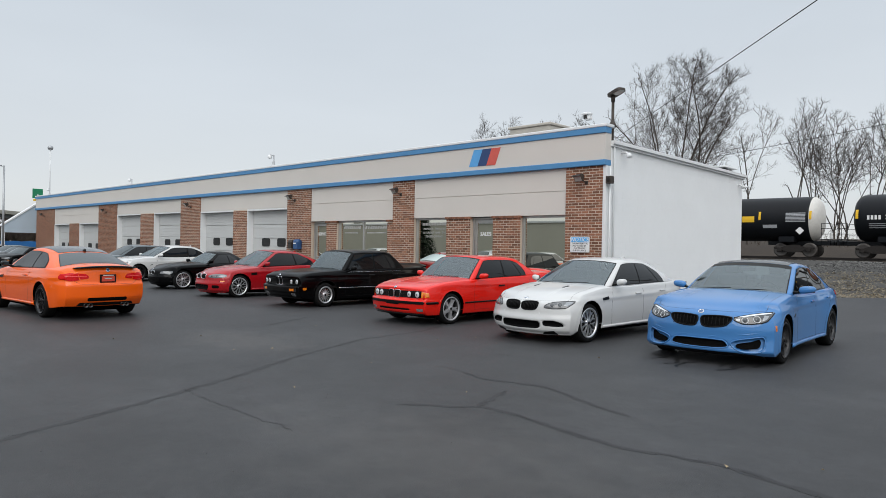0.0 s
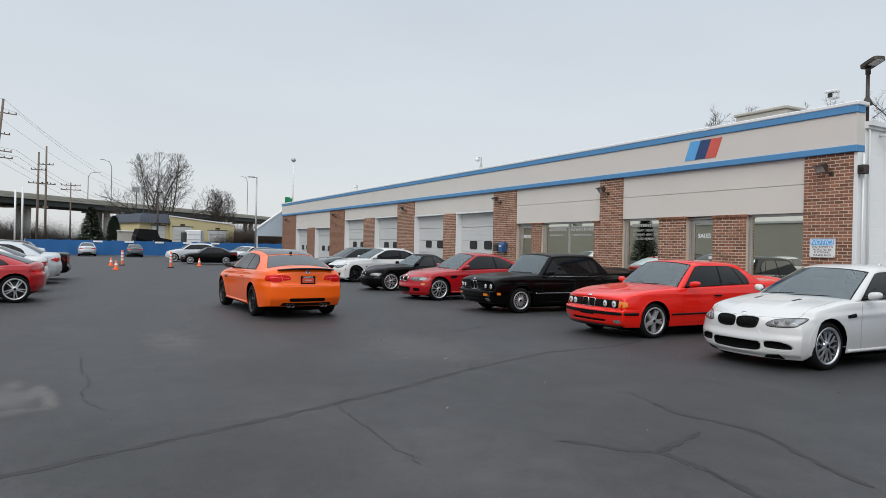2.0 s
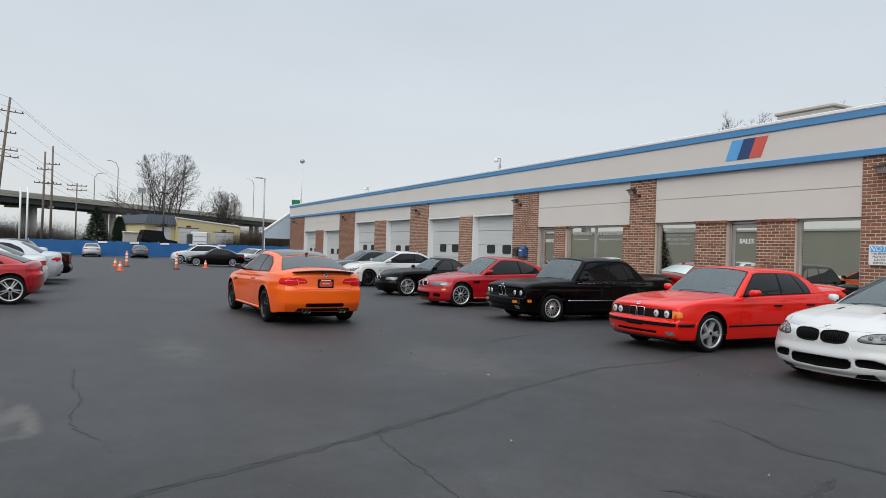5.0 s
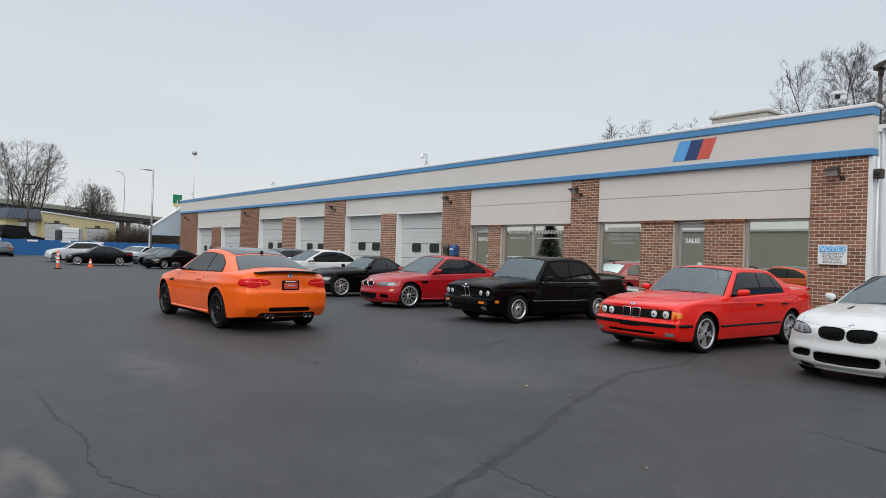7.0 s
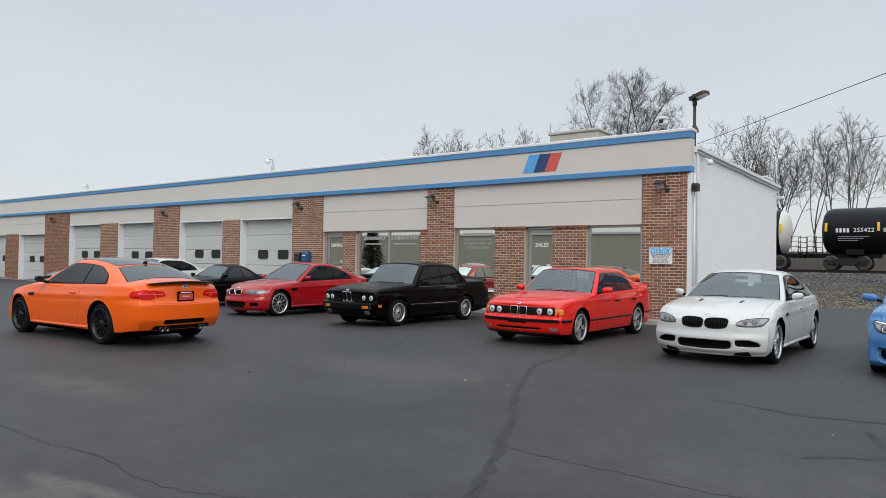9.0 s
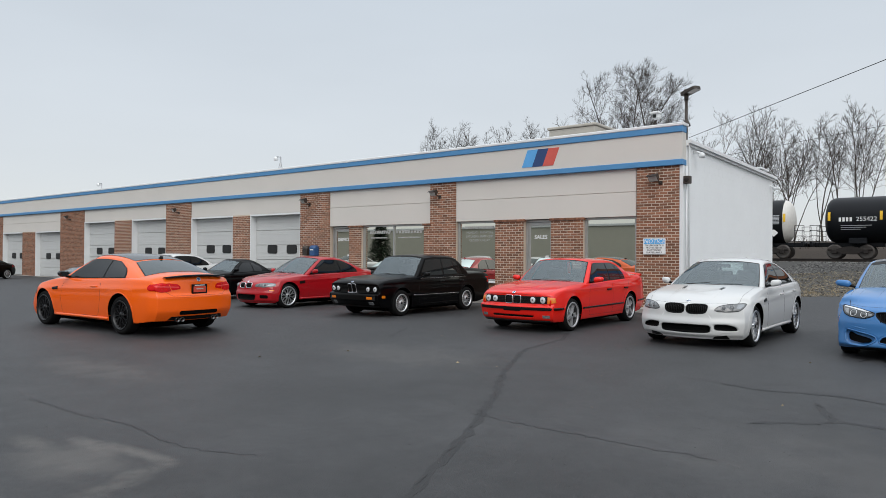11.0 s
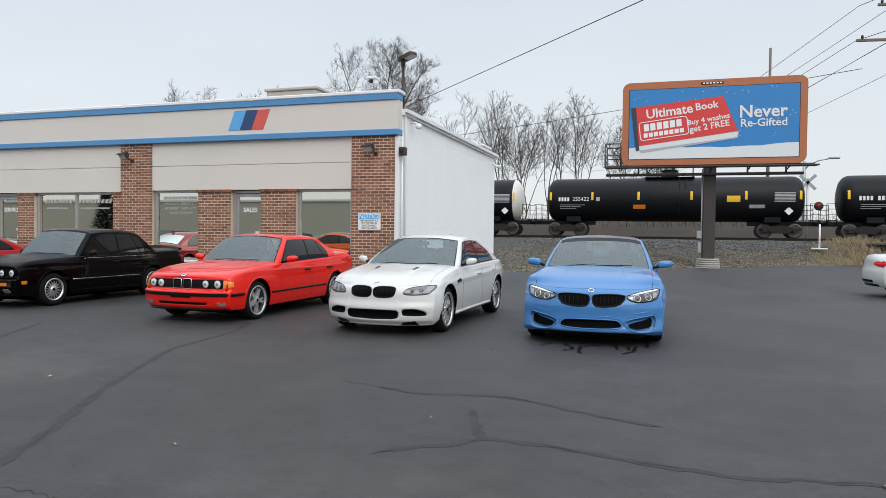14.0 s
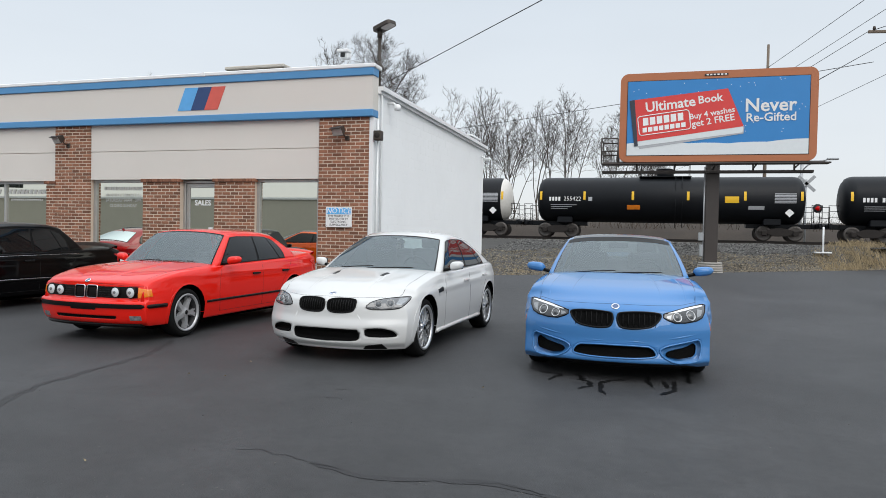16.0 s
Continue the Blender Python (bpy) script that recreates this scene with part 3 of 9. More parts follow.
DRIPS = [
    [(-4.81, 10.08), (-4.69, 10.01), (-4.60, 10.04), (-4.58, 9.90), (-4.64, 9.78), (-4.66, 9.66)],
    [(-4.42, 10.09), (-4.36, 9.81), (-4.29, 9.76), (-4.25, 9.59), (-4.27, 9.50), (-4.35, 9.39)],
    [(-3.92, 9.97), (-4.10, 9.86), (-4.16, 9.70), (-4.14, 9.43), (-4.12, 9.33), (-4.08, 9.23)],
    [(-3.73, 10.20), (-3.71, 9.95), (-3.68, 9.72)],
    [(-3.57, 10.03), (-3.55, 9.93), (-3.55, 9.72)],
    [(-3.47, 10.05), (-3.47, 9.91), (-3.49, 9.64), (-3.54, 9.52), (-3.61, 9.40)],
    [(-3.32, 10.62), (-3.32, 10.37), (-3.34, 10.13), (-3.32, 10.03)],
]
g = G()
for i, pts in enumerate(DRIPS):
    ribbon(g, pts, 0.050, 0.004 + 0.0004 * i, rng, 0.035, 0.012)
tagged(part("water_drips", g, M_WET), "wet drip stains on the asphalt under a bumper", "stain", kind="structure")
for i in range(19):
    x, y = rng.uniform(-14, 3), rng.uniform(4, 10)
    g = G()
    a = rng.random() * 6.3
    r = rng.uniform(0.012, 0.032)
    g.add([(x + r * math.cos(a), y + r * math.sin(a), 0.012), (x + r * 0.6 * math.cos(a + 1.7), y + r * 0.6 * math.sin(a + 1.7), 0.025), (x - r * math.cos(a), y - r * math.sin(a), 0.010), (x + r * 0.5 * math.cos(a - 1.6), y + r * 0.5 * math.sin(a - 1.6), 0.012)], [(0, 1, 2, 3)])
    tagged(part("dry_leaf", g, M_DRYGRASS), "small dry tan leaf lying on the asphalt", "leaf", group="litter on the lot")

# ---------------------------------------------------------------- the workshop building
FY = 16.13          # plane of the brick front
XR, XL = -9.36, -58.7
YB = 25.1
TOP = 4.93
PIERS = [  # x from, x to, top, name
    (-10.60, -9.45, 3.84), (-17.76, -16.70, 3.84), (-24.35, -22.67, 3.84), (-34.20, -32.05, 3.84), (-45.75, -42.75, 3.84), (-58.70, -54.47, 3.84),
    (-13.20, -12.18, 2.56), (-15.15, -14.15, 2.56), (-21.60, -21.00, 2.52), (-18.03, -17.76, 2.52), (-28.79, -27.60, 3.12), (-39.25, -37.50, 3.18), (-51.20, -49.30, 2.75),
]
BL, BH, BJ = 0.198, 0.060, 0.015
brick_mesh = {}


def brick_data(l):
    k = round(l, 3)
    if k not in brick_mesh:
        brick_mesh[k] = G().box((0, 0, 0), (l, 0.05, BH), 0.005).mesh("brick", [M_BRICK])
    return brick_mesh[k]


def courses(x0, x1, z0, z1):
    """Bricks in running bond: centre x, centre z, length."""
    row, z = 0, z0
    while z + BH <= z1 + 0.004:
        x = x0 - (0.0 if row % 2 == 0 else (BL + BJ) / 2)
        while x < x1 - 0.02:
            a, b = max(x, x0), min(x + BL, x1)
            if x1 - b < 0.045:
                b = x1
            if x < x0 and x + BL - x0 < 0.045:
                x += BL + BJ
                continue
            if b - a > 0.02:
                yield (a + b) / 2, z + BH / 2, b - a
            if b == x1:
                break
            x += BL + BJ
        z += BH + BJ
        row += 1


NEAR_X = -25
brick_jobs = []
g = G()
g.span(-22.55, XR + 0.3, FY - 0.42, FY + 0.12, -0.02, 0.11, 0.012)
g.span(-58.4, -22.6, FY - 0.14, FY + 0.12, -0.02, 0.02, 0.006)
tagged(part("kerb", g, M_CONCRETE), "low concrete kerb along the foot of the front", "kerb", kind="structure")
for i, (x0, x1, top) in enumerate(PIERS):
    g = G()
    g.span(x0 + 0.004, x1 - 0.004, FY - 0.002, FY + 0.40, 0.0, top - 0.004, 0.003)
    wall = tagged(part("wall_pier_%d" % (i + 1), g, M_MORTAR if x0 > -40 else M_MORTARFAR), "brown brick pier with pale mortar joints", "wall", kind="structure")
    brick_jobs.append((wall, x0, x1, 0.10 if x0 > -23 else 0.0, top - (0.07 if top < 3 and x0 > -22 else 0.0)))
    if top < 3 and x0 > -22:
        g = G()
        k = int((x1 - x0 + 0.08) / 0.075)
        w = (x1 - x0 + 0.08) / k
        for q in range(k):
            g.span(x0 - 0.04 + q * w + 0.004, x0 - 0.04 + (q + 1) * w - 0.004, FY - 0.045, FY + 0.1, top - 0.068, top, 0.004)
        tagged(part("brick_cap", g, M_BRICKFAR, wall), "projecting brick cap course")

# bay panels of stucco over doors and windows
BAYS = [(-16.70, -10.62, 2.55, 3.21), (-22.67, -17.76, 2.52, 3.21), (-32.05, -24.35, 3.12, None), (-42.75, -34.20, 3.18, None), (-54.47, -45.75, 2.75, 3.3)]
for i, (x0, x1, zb, seam) in enumerate(BAYS):
    g = G()
    if seam:
        g.span(x0, x1, FY + 0.03, FY + 0.38, zb, seam - 0.008, 0.004)
        g.span(x0, x1, FY + 0.03, FY + 0.38, seam + 0.008, 3.84, 0.004)
        g.span(x0 + 0.01, x1 - 0.01, FY + 0.05, FY + 0.36, seam - 0.02, seam + 0.02, 0.001)
    else:
        g.span(x0, x1, FY + 0.03, FY + 0.38, zb, 3.84, 0.004)
    tagged(part("wall_panel_%d" % (i + 1), g, M_STUCCO), "light grey stucco panel above the openings", "wall", kind="structure")

# fascia, bands and coping
g = G()
g.span(XL - 0.1, XR, FY - 0.05, FY + 0.25, 3.845, TOP - 0.08, 0.004)
fascia = tagged(part("wall_fascia", g, M_STUCCO), "long light grey stucco fascia along the roofline", "wall", kind="structure")
for z0, z1 in ((3.835, 3.985), (4.685, 4.855)):
    g = G()
    g.span(XL - 0.13, XR + 0.02, FY - 0.085, FY + 0.22, z0, z1, 0.012)
    part("blue_band", g, M_BLUEBAND, fascia, "painted mid-blue horizontal band")
g = G()
g.span(XL - 0.15, XR + 0.05, FY - 0.10, FY + 0.32, TOP - 0.085, TOP, 0.015)
part("coping", g, M_WHITEMETAL, fascia, "white metal coping")
for k in range(12):
    x = XR - 4.1 * (k + 1)
    g = G()
    g.span(x - 0.03, x + 0.03, FY - 0.104, FY + 0.32, TOP - 0.088, TOP + 0.003, 0.002)
    part("coping_joint", g, M_WHITEMETAL, fascia)

# three slanted stripes
stripes = thing("stripe_emblem", "slanted light blue, dark blue and red stripes on the fascia", "emblem", pose(-13.53, FY - 0.052, 4.355))
for k, m_ in enumerate((M_STRIPE1, M_STRIPE2, M_STRIPE3)):
    u0, u1 = -0.55 + k * 0.355, -0.55 + (k + 1) * 0.355 - 0.002
    g = G().prism([(u0 - 0.09, -0.255), (u1 - 0.09, -0.255), (u1 + 0.11, 0.255), (u0 + 0.11, 0.255)], FRONT, 0.008)
    part("stripe", g, m_, stripes)

# side wall of painted block, with its block joints
SIDE_TURN = pose(XR, FY, 0, 0, 0, -0.9) @ pose(-XR, -FY, 0)   # the side runs out a little towards the back
SIDE_FALL = 0.15 / (YB - FY)                                    # and its eave falls towards the back


def eave(y):
    return 4.36 - SIDE_FALL * (y - FY)


g = G()
g.add([(x, y, z) for x in (XR - 0.28, XR) for y, z in ((FY + 0.25, 0), (YB, 0), (YB, eave(YB)), (FY + 0.25, eave(FY + 0.25)))], [(3, 2, 1, 0), (4, 5, 6, 7), (0, 1, 5, 4), (1, 2, 6, 5), (2, 3, 7, 6), (3, 0, 4, 7)])
side = tagged(part("wall_side", g, M_WHITEWALL, m=SIDE_TURN), "white painted concrete block side wall", "wall", kind="structure")
g = G()
for r in range(22):
    z = 0.2 * r
    off = 0.2 if r % 2 else 0.0
    y = FY + 0.26 + off - 0.4
    while y < YB:
        a, b = max(y + 0.004, FY + 0.26), min(y + 0.396, YB - 0.002)
        if b - a > 0.05 and eave(b) - z > 0.03:
            g.span(XR - 0.02, XR + 0.0015 + 0.001 * rng.random(), a, b, z + 0.004, min(z + 0.196, eave(b) - 0.004), 0.003)
        y += 0.4
tagged(part("block", g, M_WHITEWALL, side), kind="stuff")
g = G()
g.span(XR - 0.088, XR + 0.012, FY - 0.0, FY + 0.24, 0, 3.83, 0.006)
tagged(part("corner_trim", g, M_WHITEMETAL), "white painted corner strip beside the brick", "trim", kind="structure")
gutter = tagged(thing("trim_gutter", "white metal gutter along the sloping side eave", "gutter", SIDE_TURN, kind="structure"))
for x1, z0, z1 in ((0.07, 0.0, 0.06), (0.13, 0.062, 0.15)):
    y0, y1 = FY + 0.22, YB + 0.10
    g = G().add([(x, y, eave(y) + z) for x in (XR - 0.1, XR + x1) for y, z in ((y0, z0), (y1, z0), (y1, z1), (y0, z1))], [(3, 2, 1, 0), (4, 5, 6, 7), (0, 1, 5, 4), (1, 2, 6, 5), (2, 3, 7, 6), (3, 0, 4, 7)])
    part("gutter_board" if z0 == 0 else "gutter_trough", g, M_WHITEMETAL, gutter)
# roof, back and far end
g = G()
g.span(XL, XR - 0.1, FY + 0.25, YB, 4.10, 4.205, 0.004)
tagged(part("roof", g, M_ROOF), "flat grey roof of the workshop", "roof", kind="structure")
g = G()
g.span(XL, XR - 0.28, YB - 0.25, YB - 0.01, 0, 4.10, 0.004)
tagged(part("wall_back", g, M_WHITEWALL), "plain back wall", "wall", kind="structure")
g = G()
g.span(XL, XL + 0.25, FY + 0.4, YB - 0.25, 0, 4.10, 0.004)
tagged(part("wall_west", g, M_STUCCO), "plain end wall", "wall", kind="structure")
g = G()
g.span(XL + 0.25, XR - 0.28, FY + 3.2, FY + 3.4, 0, 4.10, 0.004)
tagged(part("wall_inner", g, M_STUCCO), "plain inner wall behind the windows", "wall", kind="structure")
g = G()
g.span(XL, XR - 0.28, FY + 0.4, FY + 3.2, -0.02, 0.02, 0.002)
tagged(part("floor", g, M_CONCRETE), "bare concrete floor inside", "floor", kind="structure")


# overhead doors: panels, windows, white jambs
def overhead_door(n, x0, x1, top):
    d = FY + 0.30
    g = G()
    g.span(x0, x0 + 0.05, FY + 0.02, FY + 0.42, 0, top, 0.004)
    g.span(x1 - 0.05, x1, FY + 0.02, FY + 0.42, 0, top, 0.004)
    g.span(x0 + 0.05, x1 - 0.05, FY + 0.03, FY + 0.42, top - 0.07, top - 0.002, 0.004)
    door = tagged(part("door_%d" % n, g, M_WHITEMETAL), "white sectional overhead door, closed, with two small windows", "garage door", kind="structure")
    rows = 5
    h = (top - 0.07 - 0.02) / rows
    for r in range(rows):
        g = G()
        z0 = 0.02 + r * h
        g.span(x0 + 0.05, x1 - 0.05, d, d + 0.05, z0 + 0.006, z0 + h - 0.006, 0.012)
        for q in range(1, 4):
            g.span(x0 + 0.06, x1 - 0.06, d - 0.004, d + 0.01, z0 + q * h / 4 - 0.012, z0 + q * h / 4 + 0.012, 0.004)
        part("panel", g, M_DOOR, door)
    w = x1 - x0
    for u in (0.36, 0.74):
        cx = x0 + w * u
        zw = 1.67 if x0 > -33 else 1.57 if top > 3 else 1.25
        g = G().prism(rounded(0.62, 0.36, 0.09), pose(cx, d - 0.006, zw, 90), 0.022)
        frame_ = part("window_frame", g, M_BLACK, door)
        g = G().prism(rounded(0.52, 0.27, 0.07), pose(cx, d - 0.010, zw, 90), 0.006)
        part("pane", g, M_DARKGLASS, door)


for n, (x0, x1, top) in enumerate(((-27.60, -24.35, 3.12), (-32.05, -28.79, 3.12), (-37.50, -34.20, 3.18), (-42.75, -39.25, 3.18), (-49.30, -45.75, 2.75), (-54.47, -51.20, 2.75))):
    overhead_door(n + 1, x0, x1, top)


# shop windows
def shop_window(n, x0, x1, z0, z1, panes, label):
    y = FY + 0.12
    g = G()
    for a, b in ((x0, x0 + 0.07), (x1 - 0.05, x1)):
        g.span(a, b, y, y + 0.12, z0, z1, 0.004)
    g.span(x0 + 0.07, x1 - 0.05, y, y + 0.12, z1 - 0.06, z1, 0.004)
    g.span(x0 + 0.07, x1 - 0.05, y, y + 0.12, z0, z0 + 0.06, 0.004)
    w = (x1 - x0 - 0.12) / panes
    for k in range(1, panes):
        g.span(x0 + 0.07 + k * w - 0.025, x0 + 0.07 + k * w + 0.025, y, y + 0.11, z0 + 0.06, z1 - 0.06, 0.004)
    win = tagged(part("window_%d" % n, g, M_ALU), label, "window", kind="structure")
    for k in range(panes):
        a, b = x0 + 0.07 + k * w + (0.025 if k else 0), x0 + 0.07 + (k + 1) * w - (0.025 if k < panes - 1 else 0)
        g = G().span(a + 0.002, b - 0.002, y + 0.05, y + 0.062, z0 + 0.062, z1 - 0.062, 0.001)
        part("pane", g, M_WINDOW, win)
    g = G().span(x0 - 0.01, x1 + 0.01, FY - 0.03, y + 0.1, z0 - 0.055, z0 - 0.002, 0.008)
    part("sill", g, M_WHITEMETAL, win)
    g = G()
    g.span(x0, x1, FY + 0.06, FY + 0.38, 0.0, z0 - 0.058, 0.003)
    part("apron", g, M_BRICKFAR, win, "brick apron under the window")
    return win


win3 = shop_window(1, -12.18, -10.64, 0.66, 2.55, 1, "large aluminium-framed shop window reflecting the street")
win1 = shop_window(2, -16.70, -15.15, 0.66, 2.55, 1, "aluminium-framed shop window with white opening hours lettering")
winS = shop_window(3, -21.00, -18.03, 0.66, 2.52, 2, "two-pane aluminium shop window with white script lettering")


def shop_door(n, x0, x1, z1, words, label):
    y = FY + 0.16
    g = G()
    g.span(x0, x0 + 0.06, y, y + 0.14, 0.10, z1, 0.004)
    g.span(x1 - 0.05, x1, y, y + 0.14, 0.10, z1, 0.004)
    g.span(x0 + 0.06, x1 - 0.05, y, y + 0.14, z1 - 0.06, z1, 0.004)
    door = tagged(part("door_%d" % n, g, M_ALU), label, "door", kind="structure")
    a, b = x0 + 0.065, x1 - 0.055
    g = G()
    for p, q in ((a, a + 0.09), (b - 0.07, b)):
        g.span(p, q, y + 0.03, y + 0.08, 0.12, z1 - 0.07, 0.004)
    g.span(a + 0.09, b - 0.07, y + 0.03, y + 0.08, z1 - 0.16, z1 - 0.07, 0.004)
    g.span(a + 0.09, b - 0.07, y + 0.03, y + 0.08, 0.12, 0.34, 0.004)
    g.span(a + 0.09, b - 0.07, y + 0.02, y + 0.07, 1.10, 1.15, 0.004)
    part("leaf_frame", g, M_ALU, door)
    g = G().span(a + 0.092, b - 0.072, y + 0.05, y + 0.06, 0.342, z1 - 0.162, 0.001)
    part("pane", g, M_WINDOW, door)
    lettering("lettering", words, 0.17, pose((a + b) / 2 + 0.02, y + 0.040, 2.02, 90), M_SIGNWHITE, door, 0.006, bold=0.02)
    g = G().tube([(b - 0.13, y - 0.02, 0.95), (b - 0.13, y - 0.02, 1.30)], 0.012)
    part("handle", g, M_ALU, door)
    g = G().span(b - 0.24, b - 0.12, y + 0.04, y + 0.048, 1.40, 1.47, 0.001)
    part("sticker", g, M_SIGNWHITE, door)


shop_door(7, -14.15, -13.20, 2.53, "SALES", "glazed aluminium door with white sales lettering")
shop_door(8, -22.64, -21.60, 2.50, "SERVICE", "glazed aluminium door with white service lettering")


def bars(host, x0, x1, z, h, y, n, seed, name="lettering_bar", slant=0.0):
    """Unreadable writing: short plain bars along a line."""
    r = random.Random(seed)
    x, g = x0, G()
    w = (x1 - x0) / n
    for k in range(n):
        a, b = x + k * w, x + (k + 1) * w - w * r.uniform(0.15, 0.35)
        g.prism([(a, -h / 2), (b, -h / 2), (b + slant, h / 2), (a + slant, h / 2)], pose(0, y, z, 90), 0.004)
    return part(name, g, M_FADED, host)


bars(winS, -20.72, -19.70, 2.27, 0.11, FY + 0.166, 9, 1, slant=0.05)
bars(winS, -19.45, -18.22, 2.27, 0.11, FY + 0.166, 9, 2, slant=0.05)
bars(winS, -20.65, -19.85, 2.07, 0.045, FY + 0.166, 14, 3, slant=0.02)
bars(winS, -19.35, -18.30, 2.07, 0.045, FY + 0.166, 17, 4, slant=0.02)
bars(win1, -16.42, -15.30, 2.35, 0.085, FY + 0.166, 15, 5)
for k, words in enumerate(("MONDAY - FRIDAY 8-5", "SATURDAY 10AM - 2PM", "CLOSED SUNDAY")):
    lettering("lettering", words, 0.10, pose(-15.86, FY + 0.164, 2.19 - 0.125 * k, 90), M_FADED, win1, 0.003)

# notice sign
sign = thing("notice_sign", "white and blue notice sign screwed to the brick pier", "sign", pose(-10.09, FY - 0.035, 1.735))
part("plate", G().prism(rounded(0.60, 0.42, 0.02), FRONT, 0.02), M_SIGNWHITE, sign)
part("header", G().prism([(-0.28, 0.06), (0.28, 0.06), (0.28, 0.195), (-0.28, 0.195)], pose(0, -0.0205, 0, 90), 0.003), M_SIGNBLUE, sign, "light blue header panel")
lettering("lettering", "NOTICE", 0.155, pose(0, -0.0255, 0.125, 90), M_SIGNWHITE, sign, 0.003, shear=0.2)
for k, words in enumerate(("THIS PROPERTY IS", "PROTECTED BY", "ELECTRONIC", "SURVEILLANCE")):
    lettering("lettering", words, 0.062, pose(0, -0.0225, 0.022 - 0.062 * k, 90), M_BLACK, sign, 0.003)
for dx, dz in ((-0.27, -0.185), (0.27, -0.185), (0.27, 0.19), (-0.27, 0.19)):
    part("screw", G().lathe([(0.0, -0.026), (0.008, -0.024), (0.009, -0.018)], 8, mtx=pose(dx, 0, dz)), M_GALV, sign)


# floodlights on the piers
def floodlight(x, z):
    f = thing("floodlight", "dark bronze floodlight bracketed to a brick pier", "lamp", pose(x, FY - 0.03, z), group="floodlights on the piers")
    g = G().box((0.06, 0.02, -0.10), (0.10, 0.05, 0.10), 0.01)
    g.tube([(0.06, 0.0, -0.10), (0.06, -0.10, -0.08), (0.02, -0.14, 0.0)], 0.014)
    part("bracket", g, M_BRONZE, f)
    m = pose(-0.04, -0.18, 0.03, 32, 0, -14) @ Matrix.Scale(0.8, 4)
    g = G()
    g.add([(-0.17, -0.09, -0.11), (0.17, -0.09, -0.11), (0.17, -0.09, 0.11), (-0.17, -0.09, 0.11), (-0.11, 0.12, -0.06), (0.11, 0.12, -0.06), (0.11, 0.12, 0.08), (-0.11, 0.12, 0.08)],
          [(4, 5, 6, 7), (0, 1, 5, 4), (1, 2, 6, 5), (2, 3, 7, 6), (3, 0, 4, 7)], 0, False, m)
    g.add([(-0.18, -0.16, 0.115), (0.18, -0.16, 0.115), (0.18, -0.05, 0.115), (-0.18, -0.05, 0.115), (-0.18, -0.16, 0.13), (0.18, -0.16, 0.13), (0.18, -0.05, 0.13), (-0.18, -0.05, 0.13)],
          [(0, 1, 5, 4), (1, 2, 6, 5), (2, 3, 7, 6), (3, 0, 4, 7), (4, 5, 6, 7), (3, 2, 1, 0)], 0, False, m)
    part("housing", g, M_BRONZE, f)
    part("lens", G().add([(-0.155, -0.092, -0.095), (0.155, -0.092, -0.095), (0.155, -0.092, 0.095), (-0.155, -0.092, 0.095), (-0.155, -0.082, -0.095), (0.155, -0.082, -0.095), (0.155, -0.082, 0.095), (-0.155, -0.082, 0.095)], [(0, 1, 2, 3), (7, 6, 5, 4), (0, 4, 5, 1), (1, 5, 6, 2), (2, 6, 7, 3), (3, 7, 4, 0)], 0, False, m), M_FROST, f, "pale glass lens")


for x, z in ((-10.0, 3.50), (-17.40, 3.48), (-23.85, 3.50), (-33.1, 3.47), (-44.5, 3.47), (-56.8, 3.45)):
    floodlight(x, z)

# corner: conduit, horn box, side camera
g = G().tube([(XR + 0.06, FY + 0.32, 0.05), (XR + 0.06, FY + 0.32, 4.30), (XR + 0.02, FY + 0.30, 4.40)], 0.025)
g.tube([(XR + 0.06, FY + 0.12, 0.05), (XR + 0.06, FY + 0.12, 3.8)], 0.02)
tagged(part("conduit", g, M_WHITEMETAL), "white conduits running up the corner of the wall", "conduit", kind="structure")
horn = thing("wall_speaker", "brown square speaker box on the corner", "speaker", pose(XR + 0.11, FY + 0.02, 3.44))
part("housing", G().box((0, 0, 0), (0.17, 0.16, 0.20), 0.015), M_BRONZE, horn)
part("grille", G().lathe([(0.0, -0.088), (0.05, -0.088), (0.06, -0.082), (0.06, -0.076)], 16), M_STEEL, horn)
cam_ = thing("security_camera", "white dome security camera under the side eave", "camera", pose(XR + 0.1, FY + 0.75, 4.14))
part("arm", G().tube([(-0.1, 0, 0.1), (0.05, 0, 0.1), (0.12, 0, 0.04)], 0.03), M_WHITEMETAL, cam_)
part("dome", G().lathe([(0.0, 0.09), (0.06, 0.07), (0.085, 0.0), (0.07, -0.05), (0.0, -0.07)], 16, mtx=pose(0.14, 0, 0, 90)), M_WHITEMETAL, cam_)
light2 = thing("eave_camera", "white bullet camera at the far end of the side eave", "camera", pose(XR + 0.24, YB - 0.35, 3.90))
part("body", G().lathe([(0.0, -0.14), (0.05, -0.13), (0.05, 0.13), (0.0, 0.14)], 12, mtx=pose(0.1, 0, 0, 0, 0, 60)), M_WHITEMETAL, light2)
part("mount", G().tube([(-0.1, 0, 0.1), (0.06, 0, 0.02)], 0.03), M_WHITEMETAL, light2)
side_box = thing("roof_hood", "pale metal hood on the roof edge", "vent", pose(-9.85, 24.2, 4.205))
part("hood", G().box((0, 0, 0.16), (0.9, 1.0, 0.30), 0.03), M_GALV, side_box)
part("lid", G().box((0.1, 0, 0.34), (1.0, 1.1, 0.05), 0.015), M_WHITEMETAL, side_box)
part("lamp_box", G().box((0.5, -0.35, 0.16), (0.16, 0.22, 0.26), 0.02), M_BLACK, side_box)

